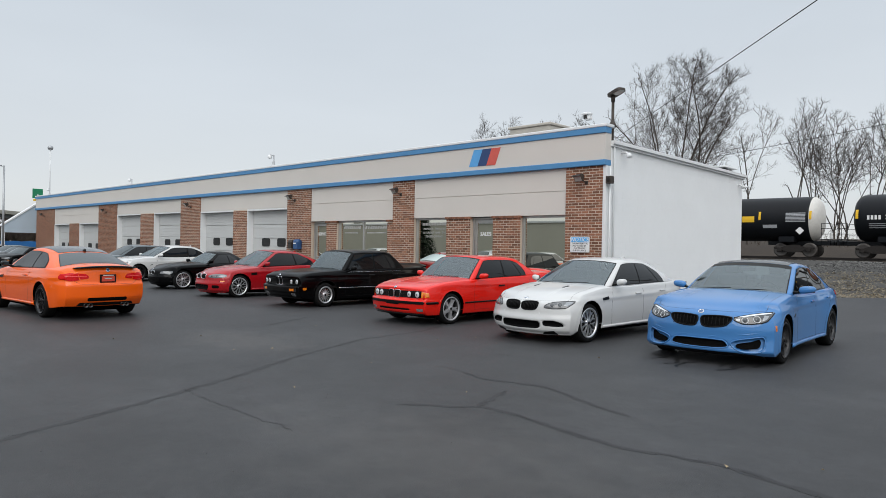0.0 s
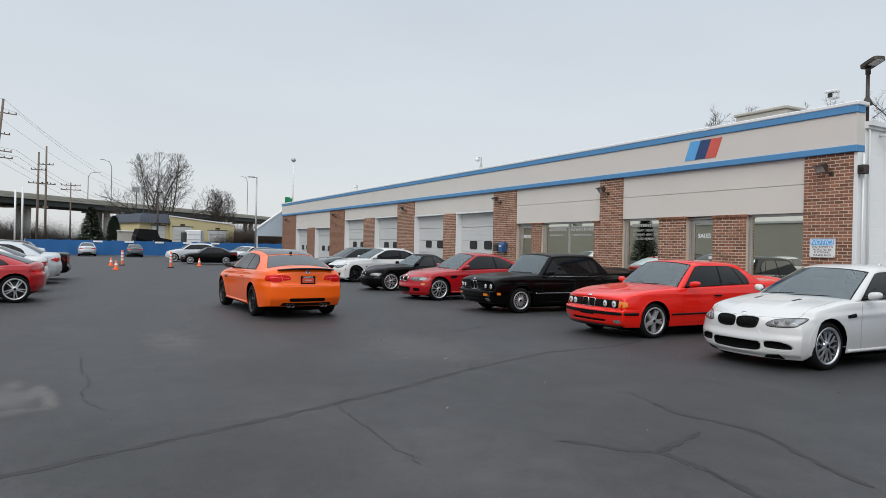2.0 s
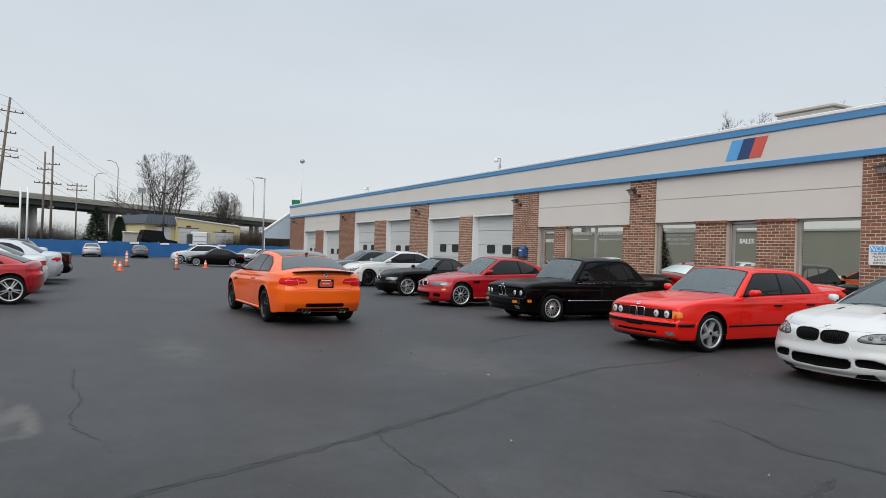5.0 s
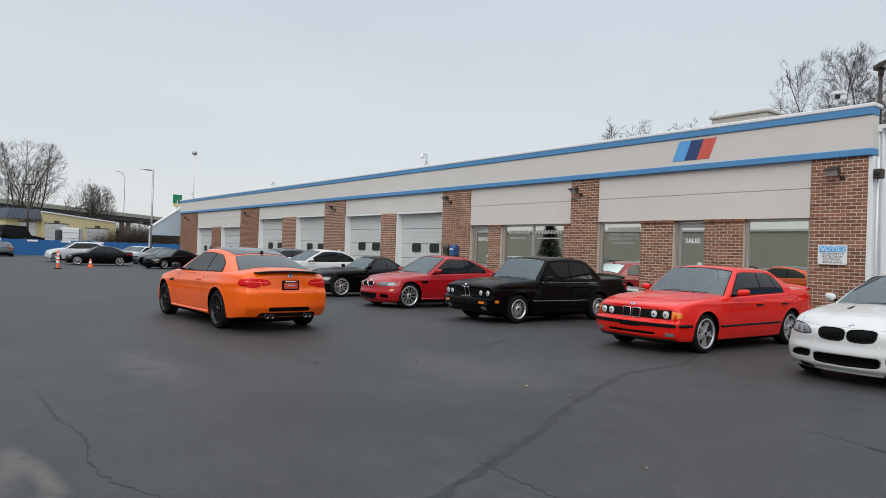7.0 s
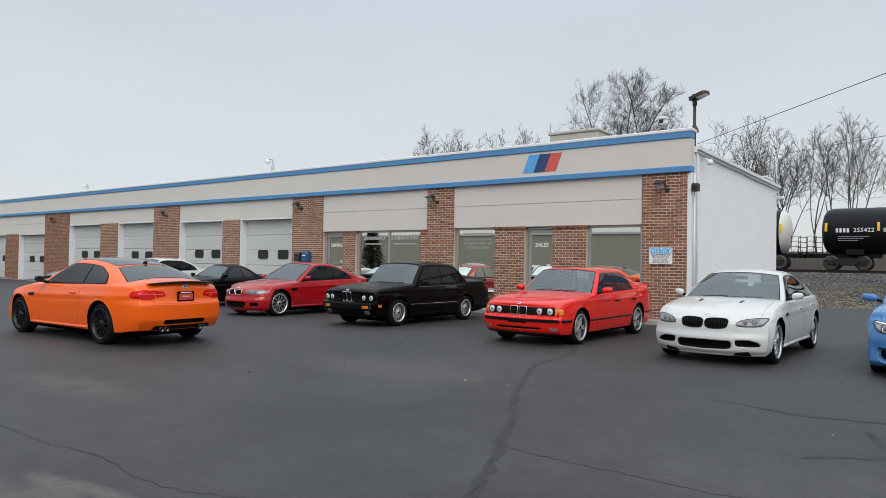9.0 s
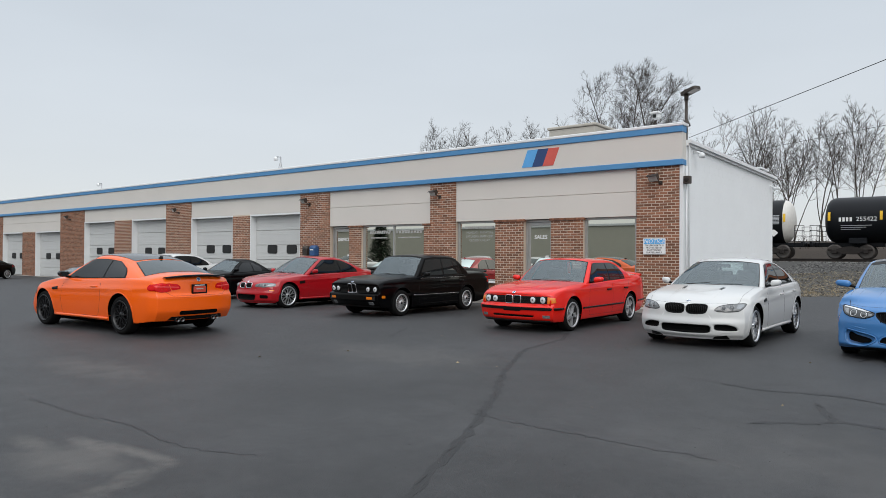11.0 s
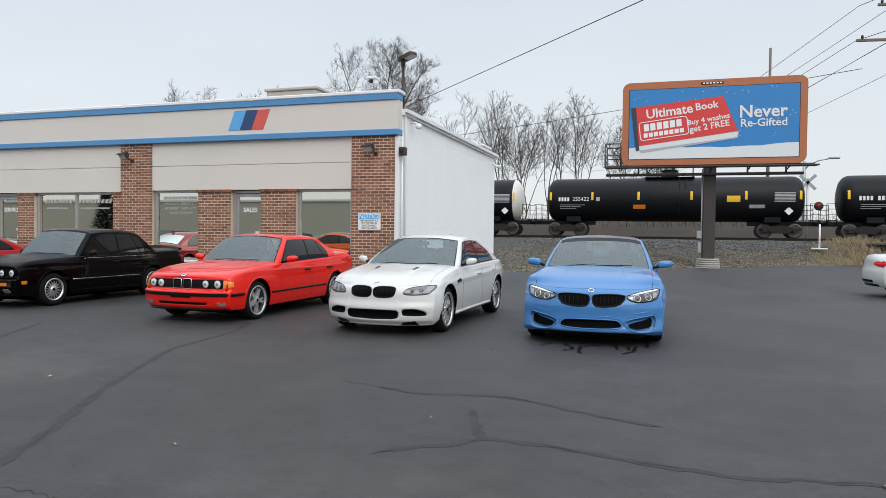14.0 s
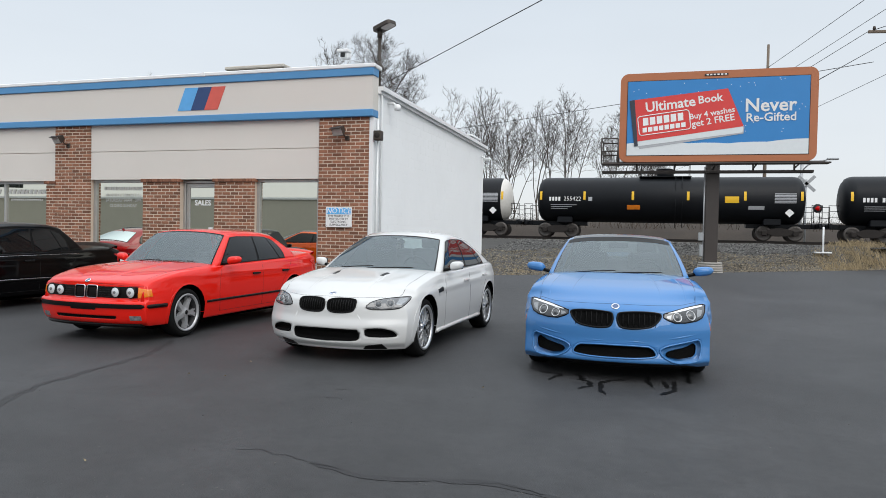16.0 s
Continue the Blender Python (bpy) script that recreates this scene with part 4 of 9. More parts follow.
# roof things
def roof_camera(x, z0, h, tripod):
    c = thing("roof_camera", "white dome camera on a roof bracket", "camera", pose(x, FY + 0.40, 4.205), group="cameras on the roof")
    t = z0 - 4.205
    g = G().tube([(0, 0, 0), (0, 0, t + h)], 0.03)
    if tripod:
        for a in (0.3, 2.4, 4.5):
            g.tube([(0.28 * math.cos(a), 0.28 * math.sin(a), 0), (0, 0, t + h * 0.75)], 0.014)
    g.tube([(0, 0, t + h), (-0.22, -0.05, t + h + 0.02)], 0.02)
    part("stand", g, M_GALV, c)
    part("dome", G().lathe([(0.0, 0.10), (0.07, 0.08), (0.10, 0.0), (0.09, -0.06), (0.0, -0.10)], 14, mtx=pose(-0.24, -0.05, t + h - 0.06, 90)), M_WHITEMETAL, c)


for x, h, tr in ((-26.1, 0.55, True), (-41.6, 0.38, False), (-57.0, 0.5, True)):
    roof_camera(x, TOP, h, tr)
cam2 = thing("roof_camera", "white pan-tilt camera with a black eye on the roof corner", "camera", pose(-10.24, FY + 0.5, 4.33), group="cameras on the roof")
part("stand", G().tube([(0, 0, -0.125), (0, 0, 0.72)], 0.025), M_BRONZE, cam2)
part("base", G().lathe([(0.0, 0.0), (0.07, 0.0), (0.08, 0.05), (0.06, 0.14), (0.0, 0.14)], 16, mtx=pose(0, 0, 0.70, 90) @ pose(0, 0, 0, 180)), M_BRONZE, cam2)
part("head", G().box((0, -0.03, 0.93), (0.20, 0.20, 0.15), 0.05), M_WHITEMETAL, cam2)
part("hood", G().box((-0.01, -0.08, 1.02), (0.26, 0.22, 0.06), 0.025), M_WHITEMETAL, cam2)
part("eye", G().box((-0.02, -0.14, 0.93), (0.10, 0.04, 0.09), 0.02), M_BLACK, cam2)
area = thing("area_light", "dark bronze area light on a post at the roof corner", "lamp", pose(-9.40, FY + 0.36, 4.205))
part("post", G().tube([(0, 0, 0), (0, 0, 1.42)], 0.04), M_BRONZE, area)
part("flange", G().tube([(0, 0, 0.68), (0, 0, 0.74), (0, 0, 0.86)], [0.11, 0.10, 0.042], 12), M_BRONZE, area)
part("tenon", G().tube([(0, 0, 1.36), (0, 0, 1.56)], 0.055, 12), M_BRONZE, area)
head = part("head", G().prism(rounded(0.50, 0.28, 0.08), pose(0.12, -0.05, 1.58, 0, -12, -22) @ pose(0, 0, -0.04), 0.075), M_BRONZE, area)
part("lens", G().prism(rounded(0.28, 0.20, 0.05), pose(0.12, -0.05, 1.58, 0, -12, -22) @ pose(0.10, 0, -0.048), 0.01), M_FROST, head, "frosted lamp lens")
part("photocell", G().tube([(-0.04, 0.02, 1.58), (-0.04, 0.02, 1.66)], 0.03), M_BRONZE, area)
hvac = thing("rooftop_unit", "beige rooftop air unit", "air conditioner", pose(-14.0, 19.6, 4.205))
part("housing", G().box((0, 0, 0.78), (1.7, 1.4, 1.48), 0.03), M_BEIGE, hvac)
part("lid", G().box((0, 0, 1.555), (1.8, 1.5, 0.09), 0.03), M_BEIGE, hvac)
mast = thing("roof_mast", "thin white mast with a globe on the roof end", "mast", pose(-57.4, FY + 0.5, 4.205))
part("pole", G().tube([(0, 0, 0), (0, 0, 4.3)], 0.045), M_WHITEMETAL, mast)
part("globe", G().lathe([(0.0, -0.2), (0.16, -0.12), (0.2, 0.0), (0.16, 0.12), (0.0, 0.2)], 14, mtx=pose(0, 0, 4.35, 90)), M_GALV, mast)

# mailboxes on the pier
for dx, m_, lab in ((0.0, M_MAILBLUE, "blue drop box mounted on the brick pier"), (-0.48, M_BRONZE, "small brown letter box on the brick pier")):
    mb = thing("mailbox", lab, "mailbox", pose(-23.35 + dx, FY - (0.15 if dx == 0 else 0.12), 1.42 if dx == 0 else 1.44))
    s = 0.66 if dx == 0 else 0.58
    g = G().box((0, 0, 0.2 * s), (0.42 * s, 0.38 * s, 0.46 * s), 0.02)
    g.lathe([(0.0, -0.21 * s), (0.19 * s, -0.20 * s), (0.19 * s, 0.20 * s), (0.0, 0.21 * s)], 14, mtx=pose(0, 0, 0.40 * s, 0, 0, 90))
    part("box", g, m_, mb)
    part("slot", G().box((0, -0.195 * s, 0.33 * s), (0.28 * s, 0.012, 0.07 * s), 0.003), M_SIGNWHITE if dx == 0 else M_BLACK, mb)

# canopy at the far end
can = thing("canopy", "white shed canopy on posts at the far end of the workshop", "canopy", pose(-60.2, 0, 0))
g = G()
g.add([(0.6, 13.9, 2.55), (1.2, 13.9, 2.55), (1.2, 16.6, 4.55), (0.6, 16.6, 4.55), (0.6, 13.9, 2.67), (1.2, 13.9, 2.67), (1.2, 16.6, 4.67), (0.6, 16.6, 4.67)], [(3, 2, 1, 0), (4, 5, 6, 7), (0, 1, 5, 4), (1, 2, 6, 5), (3, 0, 4, 7), (2, 3, 7, 6)])
part("roof_sheet", g, M_WHITEMETAL, can, "thin white roof edge")
g = G().add([(1.15, 14.0, 2.1), (1.15, 16.5, 2.1), (1.15, 16.5, 4.5), (1.15, 14.0, 2.62), (1.05, 14.0, 2.1), (1.05, 16.5, 2.1), (1.05, 16.5, 4.5), (1.05, 14.0, 2.62)], [(0, 1, 2, 3), (7, 6, 5, 4), (0, 4, 5, 1), (1, 5, 6, 2), (2, 6, 7, 3), (3, 7, 4, 0)])
part("gable", g, M_PALEBLUE, can, "pale ribbed gable panel")
for dx in (0.7, 1.05):
    part("post", G().span(dx - 0.07, dx + 0.07, 14.0, 14.14, 0, 2.6, 0.01), M_WHITEMETAL, can)

# ---------------------------------------------------------------- cars
def curve(pts):
    """A smooth, non-overshooting curve through (x, value) points."""
    pts = sorted(pts)
    xs, ys = [p[0] for p in pts], [p[1] for p in pts]
    n = len(xs)
    d = [(ys[i + 1] - ys[i]) / (xs[i + 1] - xs[i]) for i in range(n - 1)]
    m = [d[0]] + [0 if d[i - 1] * d[i] <= 0 else 2 * d[i - 1] * d[i] / (d[i - 1] + d[i]) for i in range(1, n - 1)] + [d[-1]]

    def at(x):
        if x <= xs[0]:
            return ys[0]
        if x >= xs[-1]:
            return ys[-1]
        i = next(k for k in range(n - 1) if x <= xs[k + 1])
        h = xs[i + 1] - xs[i]
        t = (x - xs[i]) / h
        return ys[i] * (1 + 2 * t) * (1 - t) ** 2 + m[i] * h * t * (1 - t) ** 2 + ys[i + 1] * t * t * (3 - 2 * t) + m[i + 1] * h * t * t * (t - 1)
    return at


def smooth01(t):
    t = max(0.0, min(1.0, t))
    return t * t * (3 - 2 * t)


def box_skin(stations, across, up, P, opening=None):
    """A closed rounded-box skin: sides, top, bottom and both ends, from P(station, a, b). Returns rings of points and faces, with the bottom's faces marked 1."""
    g, ids, verts = G(), {}, []

    def vid(i, j, k):
        if (i, j, k) not in ids:
            ids[i, j, k] = len(verts)
            verts.append(P(stations[i], across[j], up[k]))
        return ids[i, j, k]
    I, J, K = len(stations) - 1, len(across) - 1, len(up) - 1
    top, bottom = [], []
    for i in range(I):
        for k in range(K):
            top.append((vid(i, J, k), vid(i, J, k + 1), vid(i + 1, J, k + 1), vid(i + 1, J, k)))
            top.append((vid(i, 0, k), vid(i + 1, 0, k), vid(i + 1, 0, k + 1), vid(i, 0, k + 1)))
        for j in range(J):
            top.append((vid(i, j, K), vid(i + 1, j, K), vid(i + 1, j + 1, K), vid(i, j + 1, K)))
            bottom.append((vid(i, j, 0), vid(i, j + 1, 0), vid(i + 1, j + 1, 0), vid(i + 1, j, 0)))
    for j in range(J):
        for k in range(K):
            if opening and opening((across[j] + across[j + 1]) / 2, (up[k] + up[k + 1]) / 2):
                continue
            top.append((vid(I, j, k), vid(I, j + 1, k), vid(I, j + 1, k + 1), vid(I, j, k + 1)))
            top.append((vid(0, j, k), vid(0, j, k + 1), vid(0, j + 1, k + 1), vid(0, j + 1, k)))
    o = g.add(verts, top, 0, True)
    for f in bottom:
        g.f.append(f)
        g.m.append(1)
        g.s.append(True)
    return g


VIEWS = {  # how a flat outline (u, v) is thrown at the body: start and direction
    "F": (lambda u, v: Vector((6, u, v)), Vector((-1, 0, 0))),
    "R": (lambda u, v: Vector((-6, u, v)), Vector((1, 0, 0))),
    "L": (lambda u, v: Vector((u, 4, v)), Vector((0, -1, 0))),
    "S": (lambda u, v: Vector((u, -4, v)), Vector((0, 1, 0))),
    "T": (lambda u, v: Vector((u, v, 5)), Vector((0, 0, -1))),
}


def throw(tree, view, u, v):
    start, way = VIEWS[view]
    hit, nor, _, _ = tree.ray_cast(start(u, v), way)
    if hit is None:
        return None, None
    if nor.dot(way) > 0:
        nor = -nor
    return hit, nor


def soften(o, times=2):
    """Rounds the corners of a closed outline."""
    for _ in range(times):
        o = [(p[0] * (1 - k) + q[0] * k, p[1] * (1 - k) + q[1] * k) for p, q in zip(o, o[1:] + o[:1]) for k in (0.22, 0.78)]
    return o


def patch(tree, outline, view, off=0.004, nu=10, nv=6, skirt=0.012, deep=0.0):
    """A skin that follows the body under the outline, a little proud of it, or a hollow with its rim on the body."""
    vs = [p[1] for p in outline]
    v0, v1 = min(vs), max(vs)
    g, rows = G(), []
    k = len(outline)
    for i in range(nv + 1):
        v = v0 + (v1 - v0) * (0.003 + 0.994 * i / nv)
        cuts = []
        for a in range(k):
            (ua, va), (ub, vb) = outline[a], outline[(a + 1) % k]
            if (va - v) * (vb - v) <= 0 and va != vb:
                cuts.append(ua + (ub - ua) * (v - va) / (vb - va))
        if len(cuts) < 2:
            continue
        lo, hi = min(cuts), max(cuts)
        row = []
        for j in range(nu + 1):
            u = lo + (hi - lo) * j / nu
            h, n_ = throw(tree, view, u, v)
            if deep and h is not None:
                h = h + VIEWS[view][1] * deep * smooth01((-edge_distance(outline, u, v) - 0.008) / 0.022)
            row.append((h, n_))
        good = [q for q in row if q[0] is not None]
        if len(good) < 2:
            continue
        last = good[0]
        fixed = []
        for q in row:
            if q[0] is not None:
                last = q
            fixed.append(last)
        rows.append(fixed)
    if len(rows) < 2:
        return g
    g.grid([[tuple(h + n_ * off) for h, n_ in r] for r in rows], 0, True)
    rim = rows[0] + [r[-1] for r in rows[1:]] + rows[-1][::-1][1:] + [r[0] for r in rows[::-1][1:-1]]
    if skirt:
        g.grid([[tuple(h + n_ * off) for h, n_ in rim + rim[:1]], [tuple(h - n_ * skirt) for h, n_ in rim + rim[:1]]], 0, False)
    return g


def dense(pts, closed, step=0.05):
    out = []
    k = len(pts)
    for i in range(k if closed else k - 1):
        (a, b), (c, d) = pts[i], pts[(i + 1) % k]
        n = max(1, int(math.hypot(c - a, d - b) / step))
        out += [(a + (c - a) * t / n, b + (d - b) * t / n) for t in range(n)]
    if not closed:
        out.append(pts[-1])
    return out


def bead(tree, pts, view, r=0.006, closed=False, off=0.0, n=5, step=0.05):
    """A round bead laid on the body along a line: gaps between panels, chrome rims, rubber strips."""
    hits = []
    for u, v in dense(pts, closed, step):
        h, n_ = throw(tree, view, u, v)
        if h is not None:
            hits.append(h + n_ * off)
    g = G()
    if len(hits) > 2:
        g.tube(hits, r, n, closed=closed)
    return g


def mirrored(o):
    return [(-u, v) for u, v in o]


def sub(*gs):
    out = G()
    for q in gs:
        o = len(out.v)
        out.v += q.v
        out.f += [tuple(i + o for i in f) for f in q.f]
        out.m += q.m
        out.s += q.s
    return out


def spec(base, **kw):
    out = dict(base)
    out.update(kw)
    return out


# wheels -------------------------------------------------------------------
wheel_cache = {}


def wheel_meshes(style, R, dark):
    key = (style, R, dark)
    if key in wheel_cache:
        return wheel_cache[key]
    rr = R * (0.75 if style != "basket" else 0.66)
    w = 0.115
    tyre = G().lathe([(rr - 0.004, -w + 0.02), (rr + 0.02, -w + 0.005), (R - 0.035, -w), (R - 0.01, -w + 0.02), (R, -w + 0.05), (R, w - 0.05), (R - 0.01, w - 0.02), (R - 0.035, w), (rr + 0.02, w - 0.005), (rr - 0.004, w - 0.02)], 40)
    rim = G().lathe([(rr - 0.018, w - 0.03), (rr + 0.004, w - 0.012), (rr + 0.012, w - 0.004), (rr + 0.004, w + 0.003), (rr - 0.012, w + 0.001), (rr - 0.022, w - 0.02)], 40)
    rim.lathe([(rr - 0.022, w - 0.02), (rr - 0.032, w - 0.06), (rr - 0.05, -w + 0.04), (rr - 0.03, -w + 0.03), (rr - 0.02, w - 0.09), (rr - 0.018, w - 0.03)], 40, 1)
    rim.lathe([(0.0, w - 0.012), (0.045, w - 0.014), (0.07, w - 0.03), (0.075, w - 0.07), (0.0, w - 0.08)], 20)

    def spoke(a0, r0, a1, r1, w0, w1, y0, y1, t=0.022):
        p, q = (math.cos(a0) * r0, math.sin(a0) * r0), (math.cos(a1) * r1, math.sin(a1) * r1)
        dx, dz = q[0] - p[0], q[1] - p[1]
        l = math.hypot(dx, dz)
        nx, nz = -dz / l, dx / l
        v = []
        for (x, z), ww, y in ((p, w0, y0), (q, w1, y1)):
            v += [(x - nx * ww, y - t, z - nz * ww), (x - nx * ww * 0.7, y, z - nz * ww * 0.7), (x + nx * ww * 0.7, y, z + nz * ww * 0.7), (x + nx * ww, y - t, z + nz * ww)]
        rim.add(v, [(0, 4, 5, 1), (1, 5, 6, 2), (2, 6, 7, 3)])
    yo = w - 0.02
    if style == "basket":
        for k in range(16):
            a = k * 2 * math.pi / 16
            spoke(a, 0.06, a + 0.22, rr - 0.012, 0.007, 0.006, yo - 0.004, yo - 0.022, 0.02)
            spoke(a, 0.06, a - 0.22, rr - 0.012, 0.007, 0.006, yo - 0.008, yo - 0.026, 0.02)
    elif style == "mesh":
        for k in range(10):
            a = k * 2 * math.pi / 10
            spoke(a, 0.05, a, rr * 0.62, 0.013, 0.012, yo, yo - 0.006)
            spoke(a, rr * 0.58, a + 0.20, rr - 0.012, 0.011, 0.010, yo - 0.006, yo - 0.016)
            spoke(a, rr * 0.58, a - 0.20, rr - 0.012, 0.011, 0.010, yo - 0.006, yo - 0.016)
    elif style == "twin":
        for k in range(5):
            a = k * 2 * math.pi / 5 + 0.3
            for s in (-1, 1):
                spoke(a + s * 0.22, 0.06, a + s * 0.15, rr - 0.012, 0.018, 0.013, yo, yo - 0.014, 0.03)
    elif style == "five":
        for k in range(5):
            a = k * 2 * math.pi / 5 + 0.3
            spoke(a, 0.03, a, rr * 0.55, 0.045, 0.036, yo, yo - 0.006, 0.05)
            spoke(a, rr * 0.50, a + 0.10, rr - 0.010, 0.036, 0.040, yo - 0.006, yo - 0.016, 0.05)
            spoke(a - 0.1, rr * 0.55, a - 0.24, rr - 0.010, 0.014, 0.012, yo - 0.02, yo - 0.024, 0.03)
    elif style == "star":
        for k in range(5):
            a = k * 2 * math.pi / 5 + 0.1
            spoke(a, 0.04, a, rr - 0.012, 0.045, 0.02, yo, yo - 0.012, 0.05)
            spoke(a, 0.05, a + 0.5, rr - 0.012, 0.012, 0.01, yo - 0.02, yo - 0.03, 0.02)
            spoke(a, 0.05, a - 0.5, rr - 0.012, 0.012, 0.01, yo - 0.02, yo - 0.03, 0.02)
    hub = G().lathe([(0.0, w - 0.075), (rr * 0.80, w - 0.075), (rr * 0.82, w - 0.085), (rr * 0.82, w - 0.10), (0.0, w - 0.10)], 28)
    hub.box((rr * 0.62, w - 0.085, 0.0), (rr * 0.34, 0.06, rr * 0.7), 0.01)
    cap = G().lathe([(0.0, w - 0.006), (0.026, w - 0.007), (0.030, w - 0.014)], 14)
    rm = M_RIMBLACK if dark else M_RIMCAST if style == "five" else M_RIM
    wheel_cache[key] = (hub.mesh("wheel", [M_DISC]), tyre.mesh("tyre", [M_TYRE]), rim.mesh("rim", [rm, M_BARREL]), cap.mesh("hub_cap", [M_TRIM]))
    return wheel_cache[key]


def put_wheel(car, x, y, R, style, dark, turn=0.0):
    hub, tyre, rim, cap = wheel_meshes(style, R, dark)
    m = pose(x, y, R, 0, random.uniform(0, 60), 0 if y > 0 else 180)
    if turn:
        m = pose(x, y, R, 0, 0, turn + (0 if y > 0 else 180)) @ pose(0, 0, 0, 0, random.uniform(0, 60), 0)
    wh = part("wheel", hub, None, car, m=m)
    part("tyre", tyre, None, wh)
    part("rim", rim, None, wh)
    part("hub_cap", cap, None, wh)


def edge_distance(outline, u, v):
    """Distance of (u, v) from an outline, negative inside."""
    best, inside = 9.0, False
    k = len(outline)
    for i in range(k):
        (ax, ay), (bx, by) = outline[i], outline[(i + 1) % k]
        dx, dy = bx - ax, by - ay
        t = max(0.0, min(1.0, ((u - ax) * dx + (v - ay) * dy) / (dx * dx + dy * dy + 1e-12)))
        best = min(best, math.hypot(u - ax - dx * t, v - ay - dy * t))
        if (ay > v) != (by > v) and u < ax + dx * (v - ay) / dy:
            inside = not inside
    return -best if inside else best


def car_shell(c):
    """The skins of body and cabin from a dictionary of side-view curves. Local x points to the nose, y to the car's left."""
    xf, xr = c["wb"] / 2, -c["wb"] / 2
    xn, xt = xf + c["fo"], xr - c["ro"]
    R, arch = c["R"], c["R"] + c.get("arch", 0.045)
    top, sh, wid = curve(c["top"]), curve(c["sh"]), curve(c["wid"])
    nose, tail = curve(c["nose"]), curve(c["tail"])
    fl = curve([(xt, c.get("rear_low", 0.26)), (xr - R - 0.05, c["sill"]), (xf + R + 0.05, c["sill"]), (xn, c.get("front_low", 0.19))])
    n = c.get("fine", 1.0)
    st = set()
    for a in (xf, xr):
        for k in range(int(13 * n)):
            st.add(round(a - arch * math.cos(math.pi * k / (int(13 * n) - 1)), 4))
        st.add(round(a - arch - 0.004, 4))
        st.add(round(a + arch + 0.004, 4))
    for e, s in ((xn, -1), (xt, 1)):
        for d in (0, 0.012, 0.03, 0.055, 0.09, 0.14, 0.2, 0.28, 0.36):
            if abs(d) < (c["fo"] if e == xn else c["ro"]) - arch - 0.02:
                st.add(round(e + s * d, 4))
    k = int(16 * n)
    for i in range(1, k):
        x = xr + arch + (xf - xr - 2 * arch) * i / k
        st.add(round(x, 4))
    for i in range(1, 7):
        x = xt + (xr - arch - xt) * i / 7
        if x > xt + 0.36:
            st.add(round(x, 4))
    st = sorted(st)
    st = [s for i, s in enumerate(st) if i == 0 or s - st[i - 1] > 0.003]
    if c.get("detail", 2) > 0:
        half = [0.03 * k for k in range(1, 24)] + [0.70, 0.72] + [0.72 + 0.025 * k for k in range(1, 11)] + [0.985, 1]
        up = [k / 36 for k in range(35)] + [0.975, 0.985, 0.993, 1]
    else:
        half = [0.25, 0.5, 0.70, 0.72, 0.80, 0.90, 0.96, 1]
        up = [0, 0.03, 0.09, 0.18, 0.3, 0.42, 0.54, 0.66, 0.77, 0.86, 0.92, 0.96, 0.985, 1]
    across = [-h for h in half[::-1]] + [0] + half
    pockets, dome = c.get("pockets", ()), c.get("dome")
    tuck, tumble, flare, crease = c.get("tuck", 0.05), c.get("tumble", 0.05), c.get("flare", 0.02), c.get("crease", 0.0)
    crown, roll, roll_from = c.get("crown", 2.8), c.get("roll", 0.026), c.get("roll_from", 0.88)
    bf, br = c.get("bow_f", 0.25), c.get("bow_r", 0.15)

    def P(x0, a, b):
        A = abs(a)
        s_, t_ = sh(x0), top(x0)
        zt = s_ + (t_ - s_) * (1 - A ** crown)
        zt -= roll * max(0, (A - roll_from) / (1 - roll_from)) ** 2
        zb = fl(x0)
        if A > 0.71:
            for ax in (xf, xr):
                q = arch * arch - (x0 - ax) ** 2
                if q > 0:
                    zb = max(zb, R + math.sqrt(q))
        z = zb + (zt - zb) * b
        h = (z - 0.18) / (s_ - 0.18)
        k_ = 1 - tuck * max(0, (0.5 - h) / 0.5) ** 2 - tumble * max(0, (h - 0.55) / 0.45) ** 2 - 0.018 * max(0, (h - 0.9) / 0.1) ** 2
        if crease:
            k_ += crease * max(0.0, 1 - abs(z - c["crease_z"] - 0.02 * x0 * c.get("crease_rise", 0.0)) / 0.065)
        W = wid(x0)
        y = a * W * k_
        for ax in (xf, xr):
            y += a * flare * math.exp(-((x0 - ax) / 0.46) ** 2) * math.exp(-((z - 0.60) / 0.24) ** 2)
        x = x0
        F = smooth01((x0 - (xf + 0.12)) / (xn - xf - 0.12))
        Rr = smooth01((xr - 0.2 - x0) / (xr - 0.2 - xt))
        if dome and b > 0.985:
            z += dome[0] * smooth01((dome[1] - A) / 0.10) * smooth01((x0 - 0.8) / 0.3) * smooth01((xn - 0.05 - x0) / 0.5)
        if F > 0.55:
            for outline, deep in pockets:
                t = smooth01((0.002 - edge_distance(outline, abs(y), z)) / 0.024)
                x -= deep * t
        x -= F * bf * A ** 2.6 - F ** 2 * nose(z)
        x += Rr * br * A ** 2.6 - Rr ** 2 * tail(z)
        return (x, y, z)

    body = box_skin(st, across, up, P)
    # cabin
    xA, xB, xC, xD = c["cab"]
    roof = curve(c["roof"])
    Wr = c["Wr"]
    gf, gr = c.get("glass_bow", 0.16), c.get("rear_bow", 0.10)

